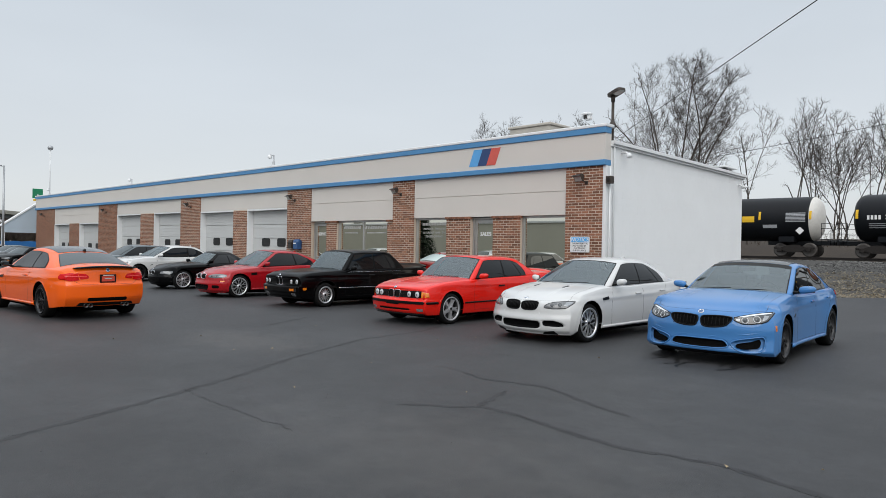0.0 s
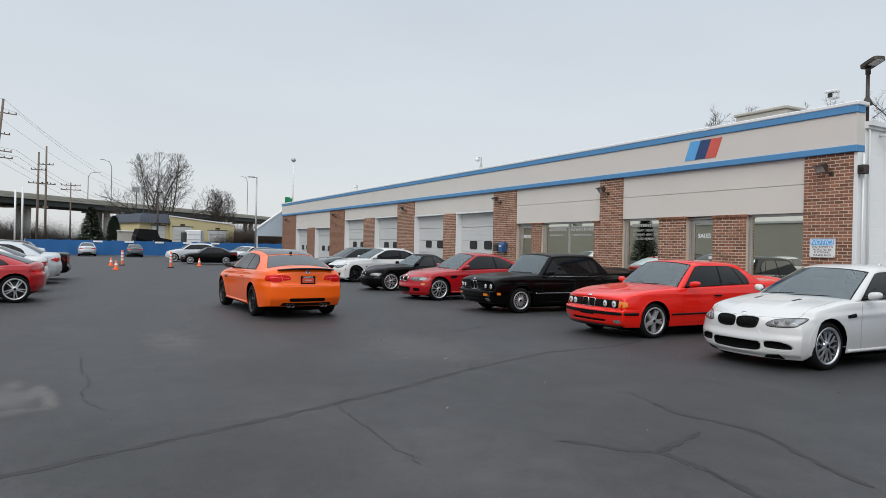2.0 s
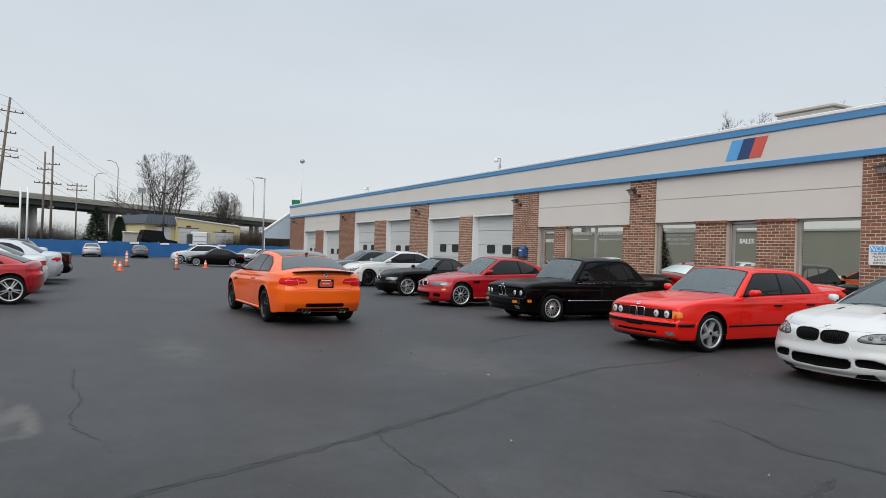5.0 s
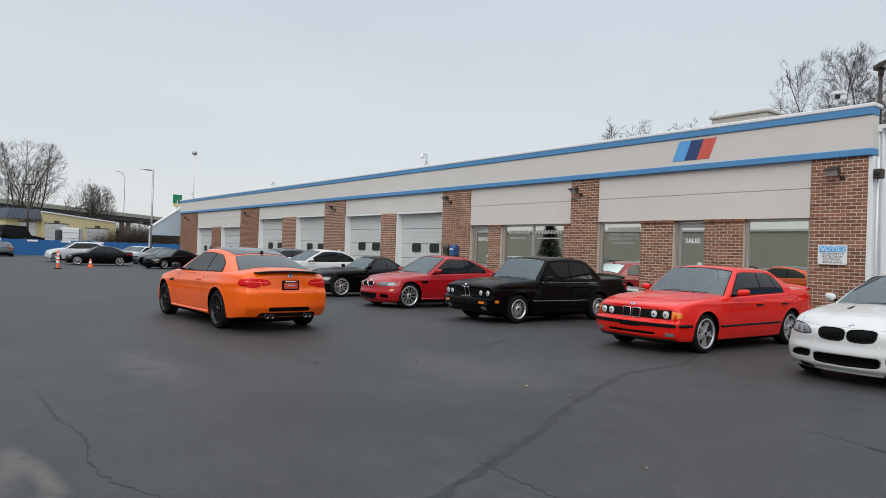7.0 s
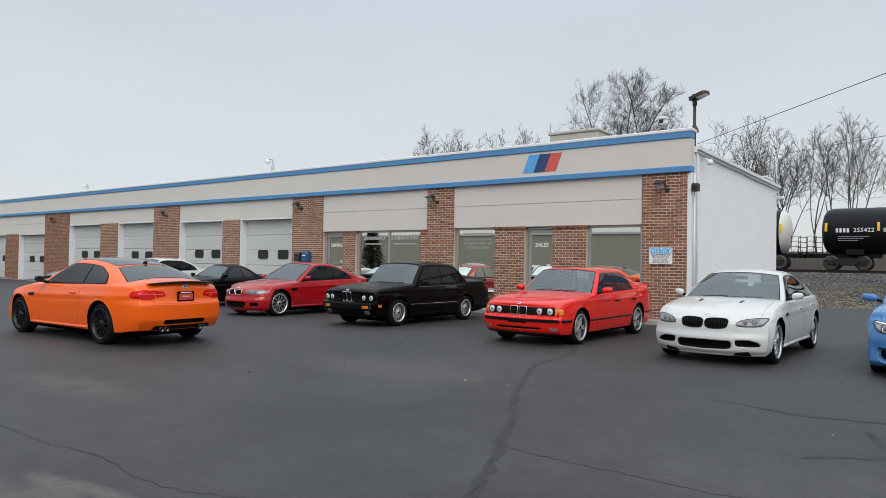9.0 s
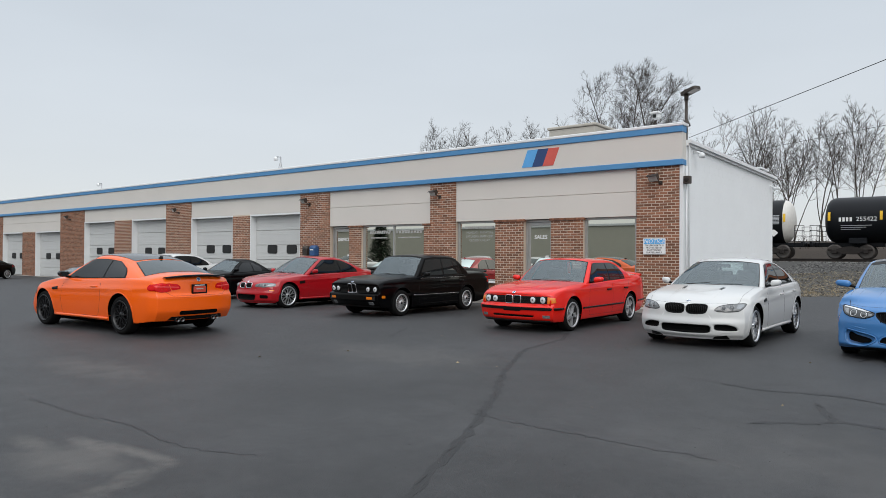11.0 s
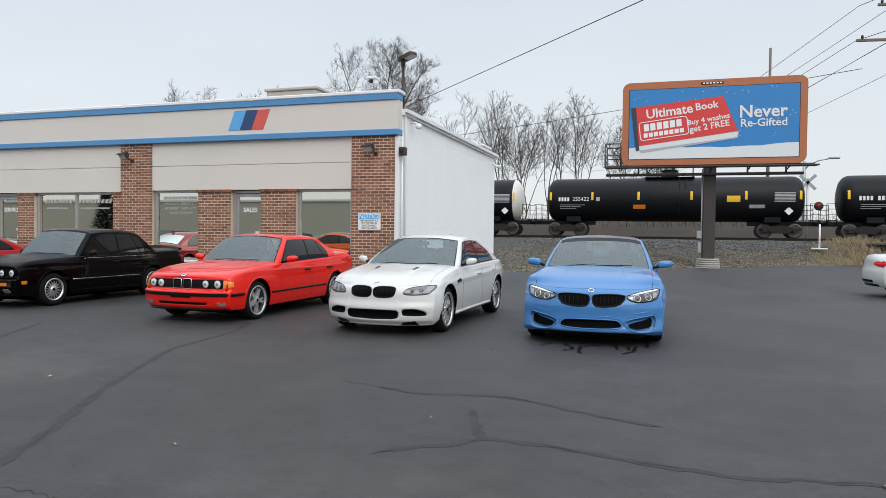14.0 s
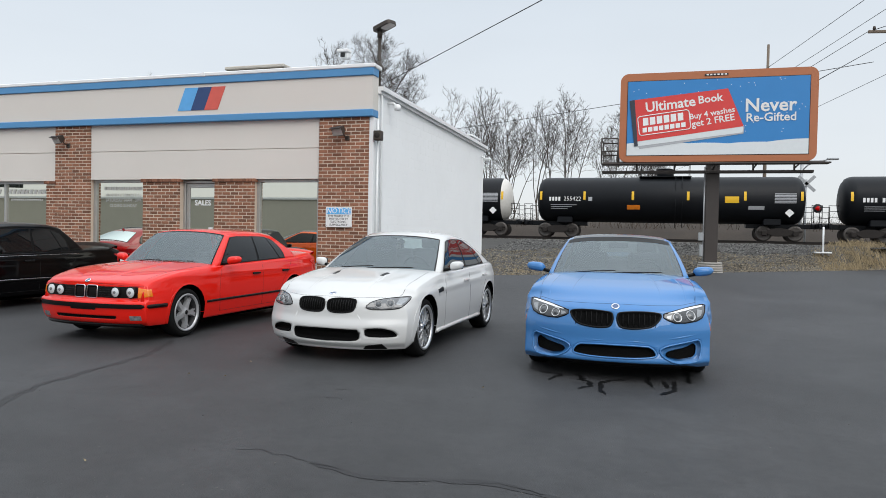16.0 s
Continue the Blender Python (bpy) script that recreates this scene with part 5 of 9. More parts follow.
    def Q(s, a, b):
        A = abs(a)
        xb, xr_ = xD + (xA - xD) * s, xC + (xB - xC) * s
        bb = b + c.get("belly", 0.10) * b * (1 - b)
        x = xb + (xr_ - xb) * (b if 0.15 < s < 0.85 else b - 0.02 * math.sin(math.pi * b))
        zb = sh(xb) - 0.035 + (top(xb) - sh(xb)) * (1 - A ** 2.4) * (1 if s in (0, 1) else 0.9)
        zr = roof(xr_) - 0.055 * A ** 2.5 - 0.02 * max(0, (A - 0.9) / 0.1)
        z = zb + (zr - zb) * bb if b < 1 else zr
        Wb = wid(xb) * (1 - tumble) - c.get("shelf", 0.018)
        narrow = c.get("cab_taper", 0.04)
        y = a * (Wb + (Wr - narrow * (1 - s) - Wb) * (0.75 * b + 0.25 * b * b))
        e = smooth01(abs(2 * s - 1) * 1.3 - 0.3)
        x += (gf if s > 0.5 else -gr) * e * (1 - A * A) * (1 - 0.35 * b) - (gf * 0.5 if s > 0.5 else -gr * 0.5) * e
        return (x, y, z)

    ss = [0, 0.03, 0.08, 0.15, 0.25, 0.35, 0.45, 0.55, 0.65, 0.75, 0.85, 0.92, 0.97, 1]
    aa = [-1, -0.96, -0.88, -0.75, -0.5, -0.25, 0, 0.25, 0.5, 0.75, 0.88, 0.96, 1]
    bs = [0, 0.12, 0.25, 0.4, 0.55, 0.7, 0.82, 0.91, 0.96, 0.985, 1]
    glazed = (lambda a, b: abs(a) < 0.88 and 0.12 < b < 0.91) if c.get("detail", 2) > 0 else None
    cabin = box_skin(ss, aa, bs, Q, glazed)
    return body, cabin, P, Q, (xf, xr, xn, xt)


def glass_patch(Q, kind, s0, s1, b0, b1, off, nu=10, nv=8, tweak=None):
    """A pane on the cabin: kind 'side' (s by b), 'front' and 'rear' (a by b), 'roof' (s by a)."""
    def at(u, v):
        if kind == "L":
            p, q, r = Q(u, 1, v), Q(u + 0.01, 1, v), Q(u, 1, v + 0.01)
            f = 1
        elif kind == "S":
            p, q, r = Q(u, -1, v), Q(u + 0.01, -1, v), Q(u, -1, v + 0.01)
            f = -1
        elif kind == "F":
            p, q, r = Q(1, u, v), Q(1, u + 0.01, v), Q(1, u, v + 0.01)
            f = -1
        elif kind == "R":
            p, q, r = Q(0, u, v), Q(0, u + 0.01, v), Q(0, u, v + 0.01)
            f = 1
        else:
            p, q, r = Q(u, v, 1), Q(u + 0.01, v, 1), Q(u, v + 0.01, 1)
            f = -1
        p, q, r = Vector(p), Vector(q), Vector(r)
        nrm = (r - p).cross(q - p).normalized() * f
        return p + nrm * off
    rows = []
    for i in range(nv + 1):
        v = b0 + (b1 - b0) * i / nv
        row = []
        for j in range(nu + 1):
            u = s0 + (s1 - s0) * j / nu
            uu, vv = tweak(u, v) if tweak else (u, v)
            row.append(tuple(at(uu, vv)))
        rows.append(row)
    g = G().grid(rows, 0, True)
    return g


def round_disc(y, z, r, n=14):
    return [(y + r * math.cos(2 * math.pi * k / n), z + r * math.sin(2 * math.pi * k / n)) for k in range(n)]


HOLLOWS = {"kidney_grille": 0.012, "lower_intake": 0.035, "brake_duct": 0.035, "fog_recess": 0.03}
SUNK = {"side_intake": 0.034}  # laid flat on the floor of its pocket


def build_interior(car, c, Q, tb):
    """What shows through the windscreen: lining, parcel deck, seats with headrests, steering wheel and mirror."""
    ss = [0.12, 0.22, 0.35, 0.5, 0.65, 0.78, 0.86]
    lining = box_skin(ss, [-0.84, -0.7, -0.4, 0, 0.4, 0.7, 0.84], [0.0, 0.25, 0.5, 0.72, 0.82, 0.88], lambda s_, a, b: Q(s_, a, b), lambda a, b: True)
    part("headlining", lining, M_CLOTH, car)
    xA, xB, xC, xD = c["cab"]
    wide = max(w for _, w in c["wid"]) * 0.76
    part("dashboard_deck", patch(tb, rect(xD + 0.12, xA - 0.10, -wide, wide, 0.05), "T", 0.012, 12, 12, 0.01), M_CLOTH, car)
    belt = Q(0.6, 0, 0)[2] + 0.02
    room = Q(0.5, 0, 1)[2] - belt
    fx = xA - 1.02

    def cushion(x, y, z, d, w, h):
        return G().box((x, y, z), (d, w, h), min(d, w, h) * 0.34)
    for y in (-0.36, 0.36):
        seat = part("seat", cushion(fx, y, belt + room * 0.16, 0.16, 0.46, room * 0.66), M_CLOTH, car)
        part("headrest", cushion(fx - 0.03, y, belt + room * 0.64, 0.10, 0.25, room * 0.28), M_CLOTH, seat)
    if xA - xD > 2.2:
        rear = part("rear_bench", cushion(fx - 0.82, 0, belt + room * 0.05, 0.18, 1.16, room * 0.34), M_CLOTH, car)
        for y in (-0.34, 0.34):
            part("headrest", cushion(fx - 0.86, y, belt + room * 0.32, 0.09, 0.26, room * 0.22), M_CLOTH, rear)
    wheel = G().tube([(xA - 0.52 + 0.07 * math.sin(k * math.pi / 10), 0.36 + 0.18 * math.cos(k * math.pi / 10), belt - 0.03 + 0.16 * math.sin(k * math.pi / 10)) for k in range(20)], 0.016, 6, closed=True)
    part("steering_wheel", wheel, M_TRIM, car)
    p = Vector(Q(1, 0, 0.80))
    part("interior_mirror", G().box((p.x - 0.10, 0, p.z - 0.02), (0.035, 0.24, 0.065), 0.015), M_TRIM, car)


def build_car(name, label, c, m, group=""):
    car = thing(name, label, "car", m, group)
    body_g, cab_g, P, Q, (xf, xr, xn, xt) = car_shell(c)
    pm = c["paint"]
    part("body", body_g, [pm, M_WELLSHADE], car)
    cab = part("cabin", cab_g, [pm, M_WELLSHADE], car)
    if c.get("pockets"):
        plain = car_shell(spec(c, pockets=()))[0]
        tb = BVHTree.FromPolygons([Vector(v) for v in plain.v], plain.f)
    else:
        tb = BVHTree.FromPolygons([Vector(v) for v in body_g.v], body_g.f)
    tc = BVHTree.FromPolygons([Vector(v) for v in cab_g.v], cab_g.f)
    detail = c.get("detail", 2)
    W = max(w for _, w in c["wid"])
    # wheels
    wy = W - 0.115 - c.get("wheel_in", 0.015)
    for x in (xf, xr):
        for s in (-1, 1):
            put_wheel(car, x, s * wy, c["R"], c["wheel"], c.get("dark_wheels", False))
    # glass
    b0, b1 = c.get("glass_low", 0.10), c.get("glass_high", 0.90)

    def kink_at(lim, high):
        """Keeps a pane within the kink at the foot of the rear pillar and the rounded corner at its top."""
        def kink(u, v):
            if u < 0.5:
                u = max(u, lim + (c.get("kink", 0.05)) * max(0, (0.5 - v) * 2) ** 1.5)
                v = min(v, high - c.get("arc", 0.30) * max(0, (lim + 0.16 - u) / 0.16) ** 2)
            return u, v
        return kink
    for S in ("L", "S"):
        s_lo, s_hi = c["side"][0][0], c["side"][-1][1]
        part("window_surround", glass_patch(Q, S, s_lo - 0.014, s_hi + 0.012, b0 - 0.035, b1 + 0.03, 0.003, 24, 12, kink_at(s_lo - 0.014, b1 + 0.03)), M_TRIM, car)
        for lo, hi in c["side"]:
            part("side_window", glass_patch(Q, S, lo, hi, b0, b1, 0.007, 10, 12, kink_at(s_lo, b1)), M_SIDEGLASS, car)
    clear = detail > 0
    hi = 0.999 if c.get("roof_mat") else 0.965
    part("windscreen_seal", sub(*(glass_patch(Q, "F", *r_, 0.003, 14, 6) for r_ in ((-0.93, -0.86, 0.0, hi), (0.86, 0.93, 0.0, hi), (-0.86, 0.86, 0.0, 0.125), (-0.86, 0.86, 0.885, hi)))) if clear
         else glass_patch(Q, "F", -0.93, 0.93, 0.0, hi, 0.003, 14, 8), M_TRIM, car)
    part("windscreen", glass_patch(Q, "F", -0.91, 0.91, 0.03, 0.87 if c.get("roof_mat") else 0.92, 0.007, 14, 10), M_SCREEN if clear else M_GLASS, car)
    part("rear_window_seal", sub(*(glass_patch(Q, "R", *r_, 0.003, 14, 6) for r_ in ((-0.88, -0.82, 0.10, 0.955), (0.82, 0.88, 0.10, 0.955), (-0.82, 0.82, 0.10, 0.14), (-0.82, 0.82, 0.90, 0.965)))) if clear
         else glass_patch(Q, "R", -0.88, 0.88, 0.10, hi, 0.003, 14, 8), M_TRIM, car)
    part("rear_window", glass_patch(Q, "R", -0.86, 0.86, 0.13, 0.94, 0.007, 14, 10), M_SCREEN if clear and not c.get("dark_rear") else M_GLASS, car)
    if clear:
        build_interior(car, c, Q, tb)
    if c.get("roof_mat"):
        part("roof_panel", glass_patch(Q, "T", 0.03, 0.995, -0.86, 0.86, 0.006, 20, 20), c["roof_mat"], car, "dark carbon roof panel")
    # added black block that keeps light out and deepens the shade under the car
    part("under_shade_block", G().box(((xn + xt) / 2 + 0.08, 0, 0.17), (xn - xt - 1.15, W * 1.4, 0.10), 0.03), M_WELLSHADE, car)
    if detail < 1:
        simple_ends(car, c, tb, W, xn, xt)
        return car
    # panel gaps
    seams = [bead(tb, line, S, 0.0026, off=-0.001) for S in ("L", "S") for line in c.get("doors", ())]
    seams += [bead(tb, line if s > 0 else [(u, -v) for u, v in line], "T", 0.0026, off=-0.001) for s in (1, -1) for line in c.get("hood", ())]
    if c.get("hood_edge"):
        seams.append(bead(tb, c["hood_edge"], "F", 0.0026, off=-0.001))
    for line in c.get("trunk", ()):
        seams.append(bead(tb, line, "R", 0.0026, off=-0.001))
        seams.append(bead(tb, mirrored(line), "R", 0.0026, off=-0.001))
    for q in seams:
        if q.v:
            part("panel_gap", q, M_SEAM, car)
    def fold(name_, view, line, r_, proud):
        """A soft ridge pressed into the sheet metal, fading out at both ends."""
        run = dense(line, False, 0.05)
        hits = [(throw(tb, view, u, v), min(i, len(run) - 1 - i) / 4) for i, (u, v) in enumerate(run)]
        hits = [h + n_ * (-r_ - 0.0005 + proud * smooth01(t)) for (h, n_), t in hits if h is not None]
        if len(hits) > 3:
            part(name_, G().tube(hits, r_, 10), pm, car)
    for line in c.get("hood_folds", ()):
        for s in (1, -1):
            fold("hood_fold", "T", [(u, v * s) for u, v in line], 0.020, 0.0035)
    for view, line in c.get("creases", ()):
        for o in (line, mirrored(line)):
            fold("bumper_crease", view, o, 0.016, 0.005)
    for y0, y1, z0, z1, n_ in c.get("slats", ()):
        for s in (1, -1):
            for k in range(n_):
                y = s * (y0 + (y1 - y0) * (k + 0.5) / n_)
                q = bead(tb, [(y, z0), (y, z1)], "F", 0.0050, False, -0.002, 5, 0.03)
                if q.v:
                    part("slat", q, M_TRIM, car)
    for y0, y1, z0, z1, n_ in c.get("louvres", ()):
        for sgn in (1, -1):
            for k in range(n_):
                z = z0 + (z1 - z0) * k / (n_ - 1)
                q = bead(tb, [(sgn * y0, z), (sgn * (y0 + y1) / 2, z), (sgn * y1, z)], "F", 0.005, False, 0.002, 5, 0.03)
                if q.v:
                    part("louvre", q, M_TRIM, car)
    # rolled lips of the wheel arches
    ra = c["R"] + c.get("arch", 0.045) + 0.008
    for ax in (xf, xr):
        for S in ("L", "S"):
            q = bead(tb, [(ax + ra * math.cos(a), c["R"] + ra * math.sin(a)) for a in [radians(-18 + 216 * k / 30) for k in range(31)]], S, 0.0075, False, -0.003, 6, 0.05)
            if q.v:
                part("arch_lip", q, pm, car)
    # patches of the front and the rear
    for view, pname, material, outline, both, off in c.get("patches", ()):
        deep = HOLLOWS.get(pname, 0.0) if c.get("pockets") else 0.0
        if view == "F" and 6 < len(outline) < 12:
            outline = soften(outline, 2 if "grille" in pname else 1)
        for o in ((outline, mirrored(outline)) if both else (outline,)):
            q = patch(tb, o, view, off - SUNK.get(pname, 0.0), 30 if deep else 14, 16 if deep else 8, 0.012, deep)
            if q.v:
                part(pname, q, material, car)
    for view, pname, material, outline, both, r in c.get("rims", ()):
        if 6 < len(outline) < 12:
            outline = soften(outline, 2 if "grille" in pname else 1)
        for o in ((outline, mirrored(outline)) if both else (outline,)):
            q = bead(tb, o, view, r, True, 0.003, 6, 0.03)
            if q.v:
                part(pname, q, material, car)
    for pname, material, line, r in c.get("strips", ()):
        for S in ("L", "S"):
            q = bead(tb, line, S, r, False, 0.0, 6, 0.08)
            if q.v:
                part(pname, q, material, car)
    # round headlamps
    for y, z, r, ring in c.get("round_lamps", ()):
        for s in (1, -1):
            h, _ = throw(tb, "F", s * y, z)
            if h is None:
                continue
            base = Matrix.Translation(h) @ pose(0, 0, 0, 0, 0, -90)
            lamp = part("headlamp", G().lathe([(r * 1.02, -0.06), (r * 1.10, 0.012), (r * 1.04, 0.022), (r * 0.94, 0.018), (r * 0.92, 0.0)], 24), ring, car, m=base)
            part("lens", G().lathe([(r * 0.95, 0.010), (r * 0.78, 0.018), (r * 0.42, 0.025), (r * 0.30, 0.026)], 24), M_LAMPBALL, lamp)
            part("bulb", G().lathe([(r * 0.31, 0.026), (r * 0.2, 0.028), (0.0, 0.029)], 18), M_REFLECT, lamp)
    for y, z, r in c.get("projectors", ()):
        for s in (1, -1):
            h, n_ = throw(tb, "F", s * y, z)
            if h is None:
                continue
            q = n_.to_track_quat("Y", "Z").to_matrix().to_4x4()
            pr = part("projector", G().lathe([(r * 0.98, 0.002), (r * 1.0, 0.009), (r * 0.95, 0.012), (r * 0.89, 0.009), (r * 0.87, 0.004)], 24), c.get("ring_mat", M_REFLECT), car, m=Matrix.Translation(h) @ q)
            part("reflector_bowl", G().lathe([(r * 0.88, 0.006), (r * 0.74, 0.004), (r * 0.68, 0.005)], 20), M_GREYHOUSING, pr)
            part("projector_lens", G().lathe([(r * 0.70, 0.005), (r * 0.5, 0.012), (0.0, 0.017)], 20), M_PROJ, pr)
    # badges
    for view, u, v, r in c.get("badges", ()):
        h, n_ = throw(tb, view, u, v)
        if h is not None:
            q = n_.to_track_quat("Y", "Z").to_matrix().to_4x4()
            bd = part("badge", G().lathe([(r, -0.004), (r, 0.006), (r * 0.78, 0.009), (r * 0.74, 0.006)], 20), M_CHROME, car, m=Matrix.Translation(h) @ q)
            part("badge_face", G().lathe([(r * 0.75, 0.006), (0.0, 0.008)], 20), M_BADGE, bd)
    # door handles
    for x, z in c.get("handles", ()):
        for S, s in (("L", 1), ("S", -1)):
            h, n_ = throw(tb, S, x, z)
            if h is not None:
                part("door_handle", G().box((h.x, h.y + s * 0.014, h.z), (0.20, 0.026, 0.028), 0.010), c.get("handle_mat", pm), car)
    # mirrors
    mx, mz, mw = c["mirror"]
    for S, s in (("L", 1), ("S", -1)):
        h, _ = throw(tc, S, mx, mz)
        y = s * (abs(h.y) if h is not None else W * 0.8)
        g = G()
        rows = []
        for i in range(13):
            t = i / 12
            k_ = (1 - abs(2 * t - 1) ** 3.2) ** 0.5 if 0 < i < 12 else 0.12
            cy = y + s * (0.075 + mw * t)
            ring = []
            for j in range(21):
                w_ = 2 * math.pi * j / 20
                co, si = math.cos(w_), math.sin(w_)
                ex = math.copysign(abs(co) ** 0.62, co)
                ez = math.copysign(abs(si) ** 0.72, si)
                ring.append((mx + 0.03 - 0.035 * t + (0.085 if ex > 0 else 0.030) * k_ * ex, cy, mz + 0.045 + 0.022 * t + 0.062 * k_ * ez * (1.0 - 0.18 * t)))
            rows.append(ring)
        g.grid(rows, 0, True)
        mir = part("mirror", g, c.get("mirror_mat", pm), car)
        part("mirror_foot", G().tube([(mx + 0.06, y - s * 0.03, mz - 0.01), (mx + 0.05, y + s * 0.10, mz + 0.02)], 0.022), M_TRIM, mir)
        part("mirror_glass", G().box((mx - 0.018, y + s * (0.075 + mw / 2), mz + 0.055), (0.008, mw * 0.8, 0.085), 0.003), M_MIRRORGLASS, mir)
    # wipers
    if c.get("wipers", True):
        for a0, a1 in ((-0.72, -0.02), (-0.10, 0.62)):
            pts = []
            for k_ in range(7):
                t = k_ / 6
                p = Vector(Q(1, a0 + (a1 - a0) * t, 0.02 + 0.06 * t))
                pts.append(p + Vector((0.014, 0, 0.018)))
            part("wiper", G().tube(pts, 0.006, 5), M_TRIM, car)
    simple_plate = c.get("plate")
    if simple_plate:
        v, z = simple_plate
        h, n_ = throw(tb, v, 0, z)
        if h is not None:
            s = 1 if v == "F" else -1
            pl = part("number_plate", G().box((h.x + s * 0.012, 0, z), (0.02, 0.31, 0.165), 0.006), M_TRIM, car, "dark plate frame with a red dealer insert")
            part("plate_insert", G().box((h.x + s * 0.024, 0, z - 0.006), (0.006, 0.25, 0.10), 0.002), M_PLATE, pl)
            part("plate_bar", G().box((h.x + s * 0.024, 0, z + 0.064), (0.006, 0.20, 0.014), 0.002), M_PALE, pl)
            part("plate_bar", G().box((h.x + s * 0.029, 0, z), (0.004, 0.14, 0.018), 0.001), M_FADED, pl)
    for y, z in c.get("exhausts", ()):
        h, _ = throw(tb, "R", y, z + 0.05)
        xx = (h.x if h is not None else xt) + 0.03
        part("exhaust_tip", G().lathe([(0.030, 0.16), (0.036, 0.0), (0.040, -0.03), (0.040, -0.045), (0.034, -0.045), (0.030, 0.05), (0.0, 0.06)], 18, mtx=pose(xx, y, z, 0, 0, -90)), M_TIP, car)
    if c.get("fin"):
        p = Vector(Q(0.06, 0, 1))
        g = G().prism([(0.07, 0), (-0.07, 0), (-0.065, 0.05), (-0.03, 0.055)], pose(p.x, 0.014, p.z - 0.004, 90), 0.028)
        part("antenna_fin", g, pm if c["fin"] is True else c["fin"], car)
    if c.get("spoiler"):
        x0, z0, wide, h_, d_, mt = c["spoiler"]
        rows = []
        for i in range(17):
            y = -wide + 2 * wide * i / 16
            k_ = (abs(y) / wide) ** 2.2
            xx = x0 + 0.14 * k_
            hh = h_ * (1 - 0.35 * k_)
            zz = z0 - 0.03 * k_
            rows.append([(xx + d_, y, zz - 0.012), (xx + d_ * 0.4, y, zz + hh * 0.55), (xx - 0.015, y, zz + hh), (xx - 0.035, y, zz + hh - 0.008), (xx - 0.01, y, zz - 0.015)])
        part("spoiler", G().grid(rows, 0, True), mt, car, "rear lip spoiler")
    return car


def simple_ends(car, c, tb, W, xn, xt):
    """Lamps, grille, bumper opening and plates for cars that stand far off."""
    for view, pname, material, outline, both, off in c.get("patches", ()):
        for o in ((outline, mirrored(outline)) if both else (outline,)):
            q = patch(tb, o, view, off, 6, 3)
            if q.v:
                part(pname, q, material, car)


def rect(u0, u1, v0, v1, r=0.03, n=3):
    return [(x + (u0 + u1) / 2, y + (v0 + v1) / 2) for x, y in rounded(u1 - u0, v1 - v0, min(r, (u1 - u0) * 0.49, (v1 - v0) * 0.49), n)]


SEDAN_DOORS = ([(0.66, 0.27), (0.70, 0.55), (0.67, 0.75), (0.62, 0.90)], [(-0.42, 0.27), (-0.42, 0.60), (-0.43, 0.94)],
               [(-1.34, 0.96), (-1.22, 0.80), (-1.03, 0.62), (-0.96, 0.45), (-0.93, 0.30)], [(0.66, 0.27), (-0.93, 0.27)])
COUPE_DOORS = ([(0.66, 0.27), (0.70, 0.55), (0.67, 0.75), (0.62, 0.90)], [(-0.70, 0.94), (-0.72, 0.60), (-0.66, 0.36), (-0.58, 0.28)], [(0.66, 0.27), (-0.58, 0.28)])

WS_KIDNEY = [(0.018, 0.60), (0.016, 0.650), (0.032, 0.684), (0.13, 0.699), (0.285, 0.697), (0.345, 0.680), (0.338, 0.605), (0.310, 0.563), (0.21, 0.546), (0.07, 0.548), (0.028, 0.572)]
WS_LAMP = [(0.44, 0.614), (0.49, 0.668), (0.575, 0.697), (0.70, 0.711), (0.80, 0.718), (0.832, 0.712), (0.825, 0.676), (0.797, 0.622), (0.756, 0.597), (0.63, 0.587), (0.49, 0.591)]
WS_MOUTH = [(0.0, 0.238), (0.345, 0.248), (0.385, 0.268), (0.393, 0.335), (0.368, 0.370), (0.0, 0.374)]
WS_DUCT = [(0.455, 0.296), (0.650, 0.291), (0.757, 0.296), (0.757, 0.318), (0.728, 0.358), (0.615, 0.392), (0.450, 0.390)]
TAIL_SIDE = [(-2.30, 0.762), (-2.18, 0.766), (-2.10, 0.79), (-2.08, 0.84), (-2.12, 0.893), (-2.30, 0.907)]
GILL = [(0.80, 0.72), (1.0, 0.71), (1.02, 0.75), (0.82, 0.775)]

